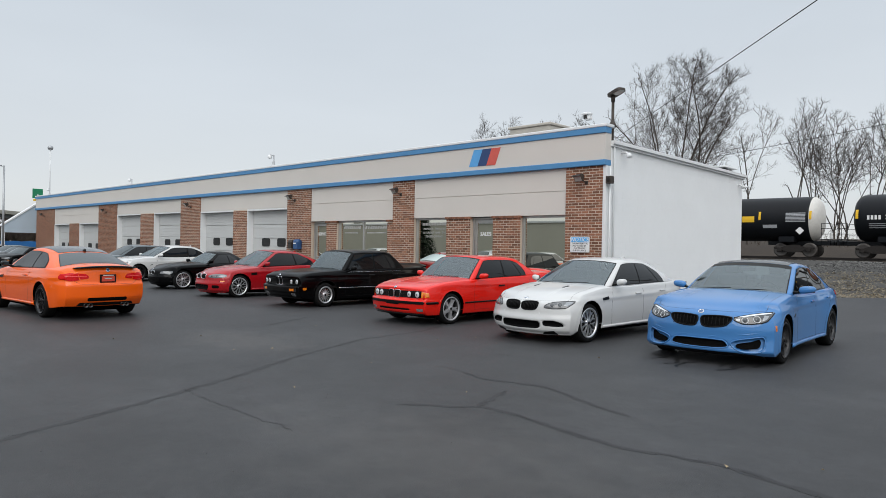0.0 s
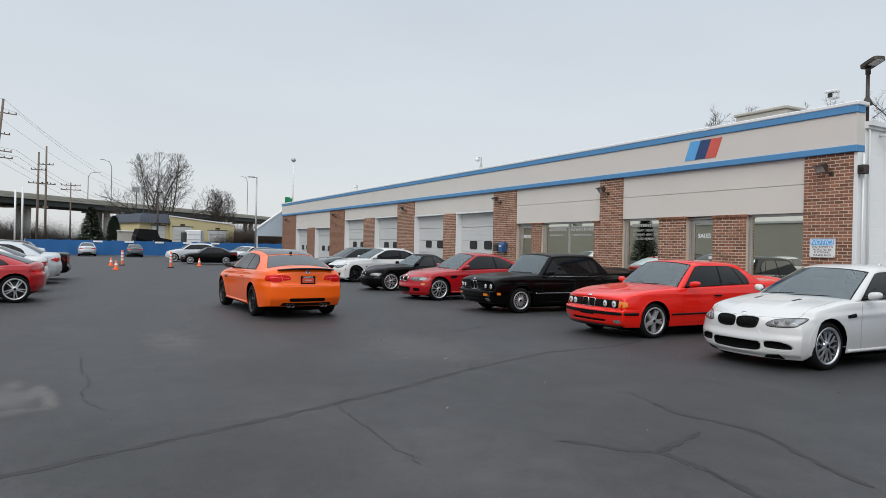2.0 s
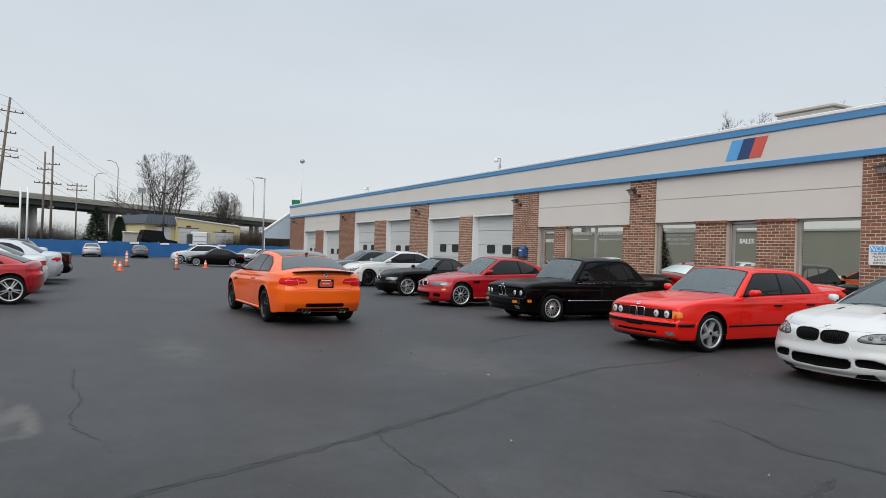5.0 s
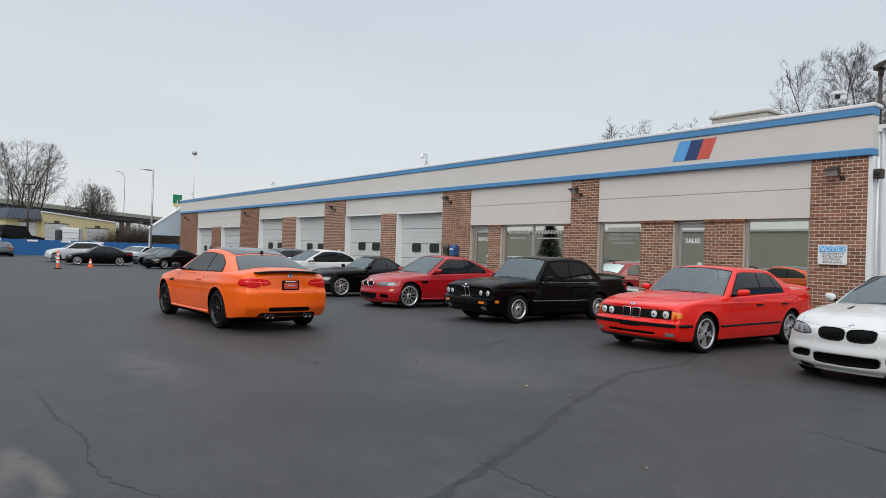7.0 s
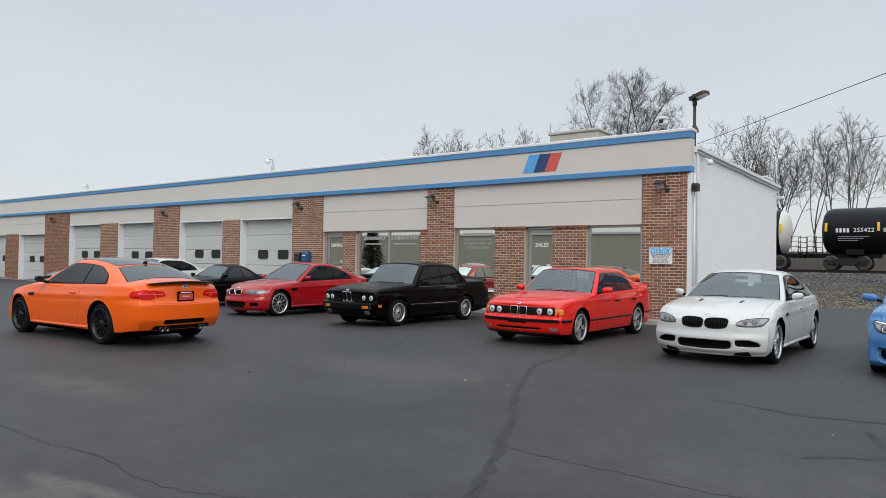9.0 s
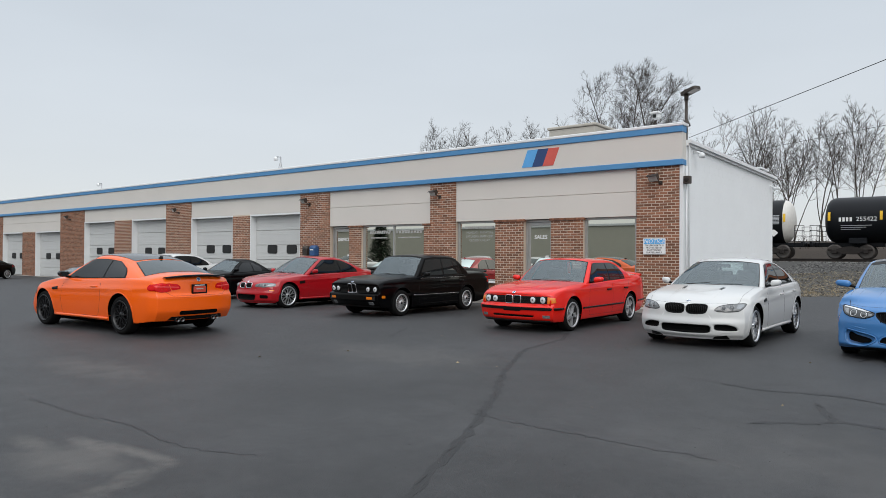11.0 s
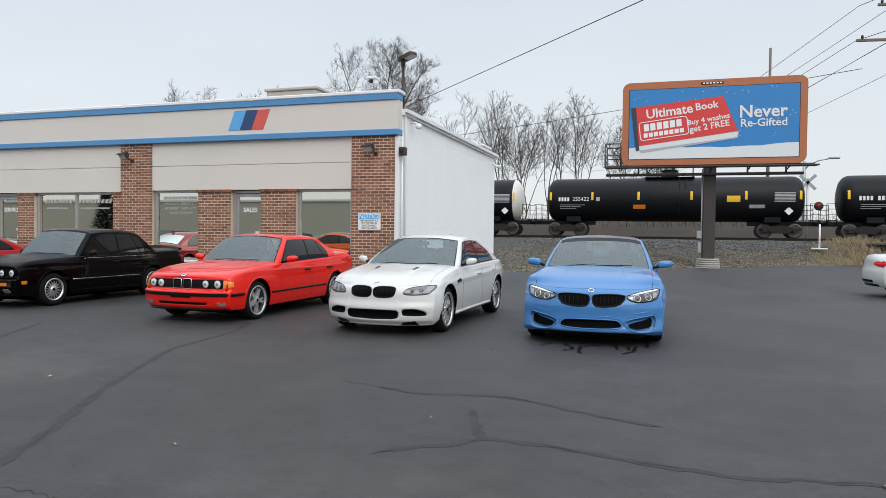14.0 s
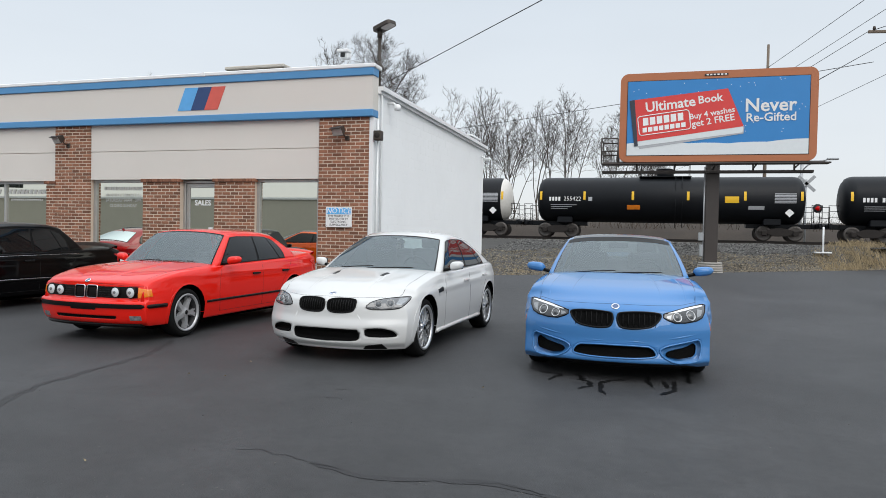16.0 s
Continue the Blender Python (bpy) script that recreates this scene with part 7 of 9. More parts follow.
RED_COUPE = repaint(WHITE_SEDAN, M_DEEPRED, wb=2.73, fo=0.79, ro=0.97, R=0.33,
              top=[(-2.335, 0.92), (-2.30, 1.0), (-2.15, 1.04), (-1.7, 1.055), (-1.2, 1.03), (0, 0.96), (0.80, 0.945), (1.4, 0.875), (1.9, 0.775), (2.07, 0.725), (2.13, 0.695), (2.155, 0.65)],
              sh=[(-2.335, 0.88), (-2.2, 0.94), (-1.5, 0.955), (0, 0.92), (0.8, 0.885), (1.38, 0.83), (1.85, 0.735), (2.155, 0.63)],
              wid=[(-2.335, 0.73), (-2.15, 0.81), (-1.4, 0.888), (0, 0.865), (1.3, 0.885), (1.75, 0.87), (2.0, 0.84), (2.155, 0.79)],
              side=[(0.13, 0.42), (0.445, 0.945)], doors=COUPE_DOORS, handles=((-0.50, 0.775),), mirror=(0.46, 0.93, 0.15), handle_mat=M_DEEPRED,
              cab=(0.86, 0.10, -1.08, -1.76), Wr=0.60, roof=[(-1.12, 1.315), (-0.8, 1.38), (-0.4, 1.41), (-0.1, 1.412), (0.12, 1.385)],
              badges=(("F", 0, 0.715, 0.036),), hood_edge=[(-0.60, 0.705), (0, 0.70), (0.60, 0.705)],
              patches=[
                  ("F", "kidney_grille", M_GRILLE, rect(0.028, 0.245, 0.552, 0.676, 0.04), True, 0.004),
                  ("F", "headlamp", M_GREYHOUSING, [(0.35, 0.60), (0.37, 0.65), (0.48, 0.678), (0.62, 0.686), (0.75, 0.680), (0.80, 0.65), (0.785, 0.585), (0.62, 0.562), (0.42, 0.570)], True, 0.004), ("F", "lamp_reflector", M_REFLECT, [(0.67, 0.60), (0.76, 0.605), (0.775, 0.65), (0.69, 0.668), (0.66, 0.64)], True, 0.007),
                  ("F", "lower_intake", M_GRILLE, [(-0.33, 0.225), (0.33, 0.225), (0.38, 0.30), (0.38, 0.372), (-0.38, 0.372), (-0.38, 0.30)], False, 0.003),
                  ("F", "fog_lamp", M_GRILLE, rect(0.51, 0.70, 0.275, 0.365, 0.03), True, 0.003),
                  ("L", "side_gill", M_TRIM, [(0.80, 0.66), (1.0, 0.65), (1.0, 0.72), (0.80, 0.74)], False, 0.005),
                  ("L", "side_marker", M_AMBER, rect(1.80, 1.90, 0.47, 0.50, 0.01), False, 0.004),
                  ("R", "tail_lamp", M_TAIL, [(0.42, 0.77), (0.62, 0.74), (0.84, 0.76), (0.84, 0.88), (0.45, 0.88)], True, 0.006),
              ],
              rims=[("F", "kidney_rim", M_CHROME, rect(0.025, 0.248, 0.549, 0.679, 0.04), True, 0.008)],
              pockets=(([(-0.1, 0.225), (0.33, 0.225), (0.38, 0.30), (0.38, 0.372), (-0.1, 0.372)], 0.08), (rect(0.028, 0.245, 0.552, 0.676, 0.04), 0.04)), slats=((0.04, 0.235, 0.565, 0.665, 7),),
              projectors=((0.47, 0.622, 0.040), (0.60, 0.625, 0.043)))

ROADSTER = repaint(RED_COUPE, M_BLACKPAINT, wb=2.446, fo=0.75, ro=0.83, R=0.32,
             top=[(-2.053, 0.88), (-2.0, 0.94), (-1.8, 0.965), (-1.4, 0.965), (-0.8, 0.94), (0, 0.90), (0.5, 0.91), (1.2, 0.855), (1.7, 0.745), (1.88, 0.695), (1.95, 0.66), (1.973, 0.61)],
             sh=[(-2.053, 0.84), (-1.9, 0.89), (-1.3, 0.90), (0, 0.86), (0.6, 0.85), (1.22, 0.82), (1.7, 0.71), (1.973, 0.59)],
             wid=[(-2.053, 0.70), (-1.9, 0.80), (-1.25, 0.87), (0, 0.835), (1.2, 0.865), (1.6, 0.83), (1.973, 0.66)],
             cab=(0.44, -0.12, -0.80, -1.25), roof=[(-0.9, 1.24), (-0.5, 1.28), (-0.2, 1.275)], Wr=0.52, side=[(0.16, 0.42), (0.45, 0.93)],
             doors=([(0.42, 0.27), (0.44, 0.55), (0.40, 0.84)], [(-0.52, 0.86), (-0.55, 0.55), (-0.48, 0.30)]), handles=((-0.35, 0.72),), mirror=(0.22, 0.885, 0.14), wheel="star", roof_mat=M_TRIM,
             hood=([(0.75, 0.66), (1.3, 0.62), (1.75, 0.50)],), hood_edge=None, fin=None, badges=(("F", 0, 0.66, 0.034),))
ROADSTER["patches"] = [
    ("F", "kidney_grille", M_GRILLE, rect(0.03, 0.19, 0.50, 0.62, 0.04), True, 0.004),
    ("F", "headlamp", M_LAMP, [(0.42, 0.52), (0.66, 0.50), (0.74, 0.56), (0.72, 0.62), (0.45, 0.60)], True, 0.004),
    ("F", "lower_intake", M_GRILLE, [(-0.40, 0.25), (0.40, 0.25), (0.42, 0.38), (-0.42, 0.38)], False, 0.003),
    ("R", "tail_lamp", M_TAIL, [(0.45, 0.66), (0.78, 0.66), (0.80, 0.80), (0.45, 0.80)], True, 0.006),
]
ROADSTER["rims"] = [("F", "kidney_rim", M_CHROME, rect(0.027, 0.193, 0.497, 0.623, 0.04), True, 0.008)]
ROADSTER["projectors"] = ()
ROADSTER["pockets"] = ()
ROADSTER["slats"] = ()
ROADSTER["strips"] = ()

WHITE_COUPE = repaint(BLUE_SEDAN, M_WHITE_PAINT, roof_mat=None, side=[(0.085, 0.40), (0.425, 0.945)], doors=COUPE_DOORS, handles=((-0.50, 0.83),), fine=0.8)
GREY = repaint(WHITE_SEDAN, M_DARKGREY, detail=0, fine=0.7)
FARBLACK = repaint(RED_COUPE, M_BLACKPAINT, detail=0, fine=0.7, side=WHITE_SEDAN["side"])
FARSILVER = repaint(WHITE_SEDAN, M_SILVER, detail=0, fine=0.7)
FARWHITE = repaint(WHITE_SEDAN, M_WHITE_PAINT, detail=0, fine=0.7)
SUV = repaint(WHITE_SEDAN, M_SILVER, detail=0, fine=0.7, R=0.36, sill=0.30, front_low=0.34, rear_low=0.36,
              top=[(x, z + 0.17) for x, z in WHITE_SEDAN["top"]], sh=[(x, z + 0.15) for x, z in WHITE_SEDAN["sh"]], cab=(0.86, 0.15, -1.75, -2.2),
              roof=[(-1.9, 1.58), (-1.0, 1.66), (0.2, 1.63)], Wr=0.62, side=[(0.06, 0.24), (0.26, 0.52), (0.545, 0.945)], patches=[])
SPORTS_COUPE = repaint(ROADSTER, M_DEEPRED, detail=1, ro=0.62, R=0.335, dark_rear=True, cab=(0.44, -0.10, -0.72, -1.62), roof=[(-0.80, 1.25), (-0.5, 1.285), (-0.2, 1.285)], roof_mat=None, side=[(0.20, 0.46), (0.485, 0.93)], wheel="twin",
                 top=[(-1.843, 0.86), (-1.81, 0.94), (-1.65, 0.985), (-1.3, 0.985), (-0.8, 0.96), (0, 0.90), (0.5, 0.91), (1.2, 0.855), (1.7, 0.745), (1.88, 0.695), (1.95, 0.66), (1.973, 0.61)],
                 sh=[(-1.843, 0.82), (-1.7, 0.90), (-1.25, 0.93), (0, 0.86), (0.6, 0.85), (1.22, 0.82), (1.7, 0.71), (1.973, 0.59)],
                 wid=[(-1.843, 0.74), (-1.7, 0.84), (-1.22, 0.89), (0, 0.835), (1.2, 0.865), (1.6, 0.83), (1.973, 0.66)])
WIDE_TAIL = ("L", "tail_lamp_side", M_TAIL, rect(-2.30, -2.06, 0.76, 0.88, 0.02), False, 0.006)
ROWWHITE = repaint(RED_COUPE, M_WHITE_PAINT, detail=0, fine=0.8, patches=RED_COUPE["patches"] + [WIDE_TAIL])
ROWSILVER = repaint(WHITE_SEDAN, M_SILVER, detail=0, fine=0.8, wheel="twin")
ROWBLACK = repaint(BLACK_SEDAN, M_BLACKPAINT, detail=0, fine=0.8, wheel="five")

build_car("sedan", "bright red old four-door sedan with round twin headlamps and rear spoiler", RED_SEDAN, pose(-10.42, 11.91, 0, 0, 0, -90))
build_car("sedan", "pearl white four-door sedan with black kidney grilles and silver mesh wheels", WHITE_SEDAN, pose(-7.05, 11.82, 0, 0, 0, -91.3))
build_car("sedan", "bright blue four-door sedan with dark carbon roof and black wheels", BLUE_SEDAN, pose(-4.15, 12.12, 0, 0, 0, -87.4))
build_car("sedan", "black old four-door sedan with basket-weave wheels and black bumpers", BLACK_SEDAN, pose(-15.02, 12.04, 0, 0, 0, -90))
build_car("coupe", "deep red two-door coupe with silver mesh wheels", RED_COUPE, pose(-18.94, 11.85, 0, 0, 0, -90))
build_car("coupe", "bright orange two-door coupe with dark roof and black mesh wheels", ORANGE_COUPE, pose(-16.88, 5.37, 0, 0, 0, 183) @ Matrix.Scale(1.025, 4))
build_car("roadster", "black two-seat roadster with its soft top up and star wheels", ROADSTER, pose(-23.05, 11.94, 0, 0, 0, -90))
build_car("coupe", "white compact two-door coupe parked before an overhead door", WHITE_COUPE, pose(-28.4, 12.75, 0, 0, 0, -90))
build_car("sedan", "dark grey-green sedan parked beside a white coupe", GREY, pose(-32.6, 13.0, 0, 0, 0, -90))
# the row across the lane
build_car("sports_coupe", "red two-seat sports coupe seen from its tail", SPORTS_COUPE, pose(-20.66, -1.42, 0, 0, 0, -90))
build_car("coupe", "white two-door coupe beside a red sports coupe", ROWWHITE, pose(-24.3, -2, 0, 0, 0, -90))
build_car("sedan", "silver sedan between a white coupe and a black sedan", ROWSILVER, pose(-28.32, -1.85, 0, 0, 0, -90))
build_car("sedan", "black old sedan at the end of the row", ROWBLACK, pose(-30.84, -1.74, 0, 0, 0, -90))
build_car("sedan", "silver-blue sedan beyond the black sedan", FARSILVER, pose(-40.5, -2.9, 0, 0, 0, -90))
# far end of the lot
build_car("sedan", "silver sedan parked by the blue fence", FARSILVER, pose(-71.0, 1.32, 0, 0, 0, 180) @ Matrix.Scale(0.84, 4), group="cars by the fence")
build_car("sedan", "dark sedan parked by the blue fence", GREY, pose(-69.5, 5.15, 0, 0, 0, 180) @ Matrix.Scale(0.80, 4), group="cars by the fence")
build_car("sedan", "black sedan parked side-on behind cones", FARBLACK, pose(-49.7, 8.75, 0, 0, 0, -98) @ Matrix.Scale(0.84, 4))
build_car("estate_car", "silver tall estate car behind a black sedan", SUV, pose(-55.0, 8.3, 0, 0, 0, -98) @ Matrix.Scale(0.84, 4))
for x, y, cc, lab in ((-45.7, 12.0, FARBLACK, "black sedan parked by the far canopy"), (-49.8, 12.7, FARBLACK, "black sedan in the far row"), (-53.6, 13.1, GREY, "dark grey sedan in the far row"),
                      (-58.3, 13.2, FARWHITE, "white sedan parked under the far canopy"), (-61.8, 13.4, FARSILVER, "silver sedan parked under the far canopy")):
    build_car("sedan", lab, cc, pose(x, y, 0, 0, 0, -64) @ Matrix.Scale(0.82, 4), group="cars at the far canopy")
build_car("sedan", "white sedan parked near the dry grass bank", FARWHITE, pose(4.12, 21.0, 0, 0, 0, 4))

# ---------------------------------------------------------------- railway
TY, RAILZ = 50.0, 1.42
g = G()
for dy in (-0.7175, 0.7175):
    g.span(-95, 75, TY + dy - 0.035, TY + dy + 0.035, RAILZ - 0.05, RAILZ, 0.004)
    g.span(-95, 75, TY + dy - 0.012, TY + dy + 0.012, RAILZ - 0.14, RAILZ - 0.05, 0.002)
    g.span(-95, 75, TY + dy - 0.07, TY + dy + 0.07, RAILZ - 0.17, RAILZ - 0.14, 0.002)
tagged(part("rails", g, M_STEEL), "rusty steel railway rails on the embankment", "rail", kind="structure")
g = G()
for k in range(270):
    x = -90 + k * 0.6
    g.span(x - 0.11, x + 0.11, TY - 1.3, TY + 1.3, RAILZ - 0.31, RAILZ - 0.172, 0.01)
tagged(part("railway_ties", g, M_WOODTIE), "dark timber railway ties under the rails", "railway tie", kind="stuff")
g = G()
g.add([(-95, 46.8, 1.12), (75, 46.8, 1.12), (75, 47.8, RAILZ - 0.22), (-95, 47.8, RAILZ - 0.22), (75, 52.2, RAILZ - 0.22), (-95, 52.2, RAILZ - 0.22), (75, 58.0, 0.0), (-95, 58.0, 0.0)], [(0, 1, 2, 3), (3, 2, 4, 5), (5, 4, 6, 7)])
tagged(part("ballast", g, M_GRAVEL), "grey stone ballast of the track bed", "ballast", kind="structure")
rng = random.Random(8)
g = G()
for i in range(5000):
    x = rng.uniform(-24, 16)
    y = rng.uniform(46.9, 49.1)
    stone(g, x, y, 1.12 + (0.08 if y > 47.8 else 0.08 * (y - 46.8)), rng.uniform(0.025, 0.06))
tagged(part("ballast_stones", g, M_STONE), "loose ballast stones along the track", "gravel", kind="stuff")


def bogie_parts(car, cx):
    g = G()
    for s in (-1, 1):
        y = s * 1.0
        g.span(cx - 1.25, cx + 1.25, y - 0.07, y + 0.07, 0.52, 0.66, 0.03)
        g.add([(cx - 0.95, y - 0.08, 0.56), (cx - 0.35, y - 0.08, 0.30), (cx + 0.35, y - 0.08, 0.30), (cx + 0.95, y - 0.08, 0.56), (cx + 0.30, y - 0.08, 0.78), (cx - 0.30, y - 0.08, 0.78),
               (cx - 0.95, y + 0.08, 0.56), (cx - 0.35, y + 0.08, 0.30), (cx + 0.35, y + 0.08, 0.30), (cx + 0.95, y + 0.08, 0.56), (cx + 0.30, y + 0.08, 0.78), (cx - 0.30, y + 0.08, 0.78)],
              [(0, 1, 2, 3, 4, 5), (11, 10, 9, 8, 7, 6)] + [(i, (i + 1) % 6, (i + 1) % 6 + 6, i + 6) for i in range(6)])
        for dx in (-0.88, 0.88):
            g.box((cx + dx, y + s * 0.06, 0.47), (0.30, 0.16, 0.30), 0.04)
    g.span(cx - 0.2, cx + 0.2, -1.0, 1.0, 0.55, 0.80, 0.03)
    bg = part("bogie", g, M_STEEL, car)
    for dx in (-0.88, 0.88):
        q = G()
        for s in (-1, 1):
            q.lathe([(0.0, s * 0.80), (0.10, s * 0.80), (0.30, s * 0.77), (0.36, s * 0.80), (0.42, s * 0.80), (0.46, s * 0.78), (0.47, s * 0.70), (0.49, s * 0.68), (0.45, s * 0.66), (0.0, s * 0.68)], 26, mtx=pose(cx + dx, 0, 0.46))
        q.tube([(cx + dx, -0.8, 0.46), (cx + dx, 0.8, 0.46)], 0.08)
        part("wheelset", q, M_WHEELSTEEL, bg)


def tank_car(x, label, white_end=False, first=False):
    """A tank car of 18.35 m pitch; x is the middle of the tank."""
    c = thing("tank_car", label, "railway car", pose(x, TY, RAILZ), group="tank cars of the train")
    R, L = 1.49, 8.25
    prof = [(0.0, -L), (0.7, -L + 0.05), (1.12, -L + 0.16), (1.36, -L + 0.33), (1.46, -L + 0.53), (R, -L + 0.75), (R, -2.8), (R + 0.006, -2.78), (R + 0.006, 2.8), (R, 2.82), (R, L - 0.75), (1.46, L - 0.53), (1.36, L - 0.33), (1.12, L - 0.16), (0.7, L - 0.05), (0.0, L)]
    g = G().lathe(prof, 48, mtx=pose(0, 0, 2.52, 0, 0, -90))
    if white_end:
        g2 = G().lathe([(r + 0.006, y + 0.004) for r, y in prof[-5:]], 48, mtx=pose(0, 0, 2.52, 0, 0, -90))
        part("end_cap", g2, M_TANKWHITE, c, "white painted tank end")
    part("tank", g, M_TANK, c)
    for s in (-1, 1):
        part("stub_sill", G().span(s * 6.0 - 1.1 if s > 0 else -9.0, 9.0 if s > 0 else -6.0 + 1.1, -0.35, 0.35, 0.78, 1.06, 0.02), M_TANK, c)
        part("saddle", G().span(s * 6.3 - 0.5, s * 6.3 + 0.5, -1.15, 1.15, 0.95, 1.35, 0.05), M_TANK, c)
        part("end_beam", G().span(s * 8.9 - 0.06, s * 8.9 + 0.06, -1.35, 1.35, 0.80, 1.10, 0.02), M_TANK, c)
    for s in (-1, 1):
        bogie_parts(c, s * 6.75)
        q = G().span(s * 9.0 if s > 0 else -9.4, 9.4 if s > 0 else -9.0, -0.12, 0.12, 0.78, 1.0, 0.03)
        part("coupler", q, M_STEEL, c)
        for y in (-1.2, 1.2):
            q = G()
            for dx in (-0.28, 0.28):
                q.tube([(s * 8.72 + dx, y, 0.8), (s * 8.72 + dx, y, 2.2)], 0.02, 6)
            for z in (1.15, 1.5, 1.85, 2.18):
                q.tube([(s * 8.44, y, z), (s * 9.0, y, z)], 0.018, 6)
            part("end_ladder", q, M_TANK, c)
    q = G()
    q.tube([(0, 0, 3.9), (0, 0, 4.48)], [0.55, 0.55], 20)
    q.tube([(0, 0, 4.48), (0, 0, 4.56)], [0.60, 0.42], 20)
    part("dome", q, M_TANK, c)
    q = G()
    for sx in (-1.5, 1.5):
        for sy in (-0.75, 0.75):
            q.tube([(sx, sy, 3.85), (sx, sy, 4.85)], 0.02, 6)
    for sy in (-0.75, 0.75):
        q.tube([(-1.5, sy, 4.85), (1.5, sy, 4.85)], 0.02, 6)
    for sx in (-1.5, 1.5):
        q.tube([(sx, -0.75, 4.85), (sx, 0.75, 4.85)], 0.02, 6)
    q.span(-1.6, 1.6, -0.8, 0.8, 3.98, 4.03, 0.01)
    part("walkway_rail", q, M_TANK, c)
    q = G()
    for dx in (0.65, 1.05):
        q.tube([(dx, -1.2, 0.7), (dx, -1.54, 2.2), (dx, -1.3, 3.5), (dx, -0.8, 4.0)], 0.02, 6)
    part("side_ladder", q, M_TANK, c)

    def on_tank(ob_name, material, x0, x1, z0, z1, mi=0):
        rows = []
        for i in range(7):
            z = z0 + (z1 - z0) * i / 6
            y = -math.sqrt(max(0.01, (R + 0.012) ** 2 - (z - 2.52) ** 2))
            rows.append([(x0, y, z), (x1, y, z)])
        part(ob_name, G().grid(rows, 0, True), material, c)
    for xx in (-7.85, -5.0, -1.95, 1.4, 4.7, 7.85):
        on_tank("reflector", M_YELLOW, xx - 0.075, xx + 0.075, 2.45, 3.0)
    on_tank("warning_panel", M_YELLOW, 3.55, 4.35, 2.30, 2.70)
    on_tank("lower_panel", M_AMBER, -2.3, -1.5, 1.85, 2.13)
    for k in range(7):
        on_tank("data_bar", M_BBGREY, 6.35, 7.55, 2.30 + 0.09 * k, 2.35 + 0.09 * k)
    for k in range(3):
        on_tank("data_bar", M_BBGREY, -7.2, -5.5 - 0.3 * k, 2.10 - 0.12 * k, 2.14 - 0.12 * k)
    on_tank("data_bar", M_BBGREY, 4.9, 5.8, 1.9, 2.12)
    part("hazard_placard", G().prism([(0, -0.26), (0.26, 0), (0, 0.26), (-0.26, 0)], pose(7.2, -1.36, 1.72, 90), 0.01), M_SIGNWHITE, c)
    for k in range(4):
        x0 = -7.30 + 0.20 * k
        on_tank("reporting_bar", M_SIGNWHITE, x0, x0 + 0.13, 2.38, 2.64)
    if first:
        t_ = lettering("lettering", "255422", 0.38, pose(-6.35, -1.515, 2.51, 90), M_SIGNWHITE, c, 0.01, "LEFT")
    else:
        for k in range(6):
            on_tank("reporting_bar", M_SIGNWHITE, -6.3 + 0.20 * k, -6.3 + 0.20 * k + 0.14, 2.38, 2.64)
    on_tank("data_bar", M_BBGREY, -4.75, -4.50, 2.38, 2.64)


X0 = -3.2
tank_car(X0, "black railway tank car with yellow marks and white numbers", first=True)
for k, lab, we in ((-4, "black railway tank car on the track", False), (-3, "black railway tank car on the track", False), (-2, "black railway tank car with yellow panels on the track", False), (-1, "black railway tank car with one white end", True), (1, "black railway tank car at the head of the row", False), (2, "black railway tank car on the track", False)):
    tank_car(X0 + 18.35 * k, lab, we)

# brown brush and bank behind the track
rng = random.Random(21)
g = G()
rows = []
for i in range(90):
    x = -140 + i * 3.0
    rows.append([(x, 56 + j * 4.0, (0.0, 1.9, 2.9, 3.0, 2.6)[j] + 0.35 * noise.noise((x * 0.3, j, 2))) for j in range(5)])
g.grid(rows[::-1], 0, True)
tagged(part("far_bank", g, M_BANK), "brown earth bank beyond the railway", "bank", kind="structure")


def brush(g, x, y, z, h, n, spread, rng):
    for _ in range(n):
        bx, by = x + rng.gauss(0, spread), y + rng.gauss(0, spread)
        p = Vector((bx, by, z))
        d = Vector((rng.gauss(0, 0.35), rng.gauss(0, 0.35), 1)).normalized()
        l = h * rng.uniform(0.5, 1.1)
        q = p + d * l
        w = 0.02 if x > -90 else 0.09 if x > -205 else 0.42
        g.add([p + Vector((-w, 0, 0)), p + Vector((w, 0, 0)), q], [(0, 1, 2)])
        for _ in range(3):
            a = p + d * l * rng.uniform(0.3, 0.9)
            b = a + Vector((rng.gauss(0, 0.5), rng.gauss(0, 0.5), rng.uniform(0.1, 0.6))) * l * 0.4
            g.add([a + Vector((-w * 0.6, 0, 0)), a + Vector((w * 0.6, 0, 0)), b], [(0, 1, 2)])


g = G()
for i in range(420):
    x = rng.uniform(-75, 40)
    brush(g, x, rng.uniform(60, 70), 2.2, rng.uniform(0.6, 2.0), 10, 0.8, rng)
for i in range(200):
    brush(g, rng.uniform(-80, -74.5) - 8, rng.uniform(-8, 30), 0, rng.uniform(1.0, 2.2), 8, 0.7, rng)
for i in range(160):
    brush(g, rng.uniform(-128, -112), rng.uniform(18, 50), 0, rng.uniform(2.0, 5.0), 10, 1.4, rng)
for i in range(160):
    brush(g, rng.uniform(-145, -110), rng.uniform(-14, 6), 0, rng.uniform(1.5, 4.0), 10, 1.4, rng)
for i in range(800):
    brush(g, rng.uniform(-150, -132), rng.uniform(-48, 0), 0, rng.uniform(2.5, 5.5), 12, 1.6, rng)
for i in range(260):
    brush(g, rng.uniform(-112, -98), rng.uniform(19.5, 36), 0, rng.uniform(3.2, 5.2), 26, 1.0, rng)
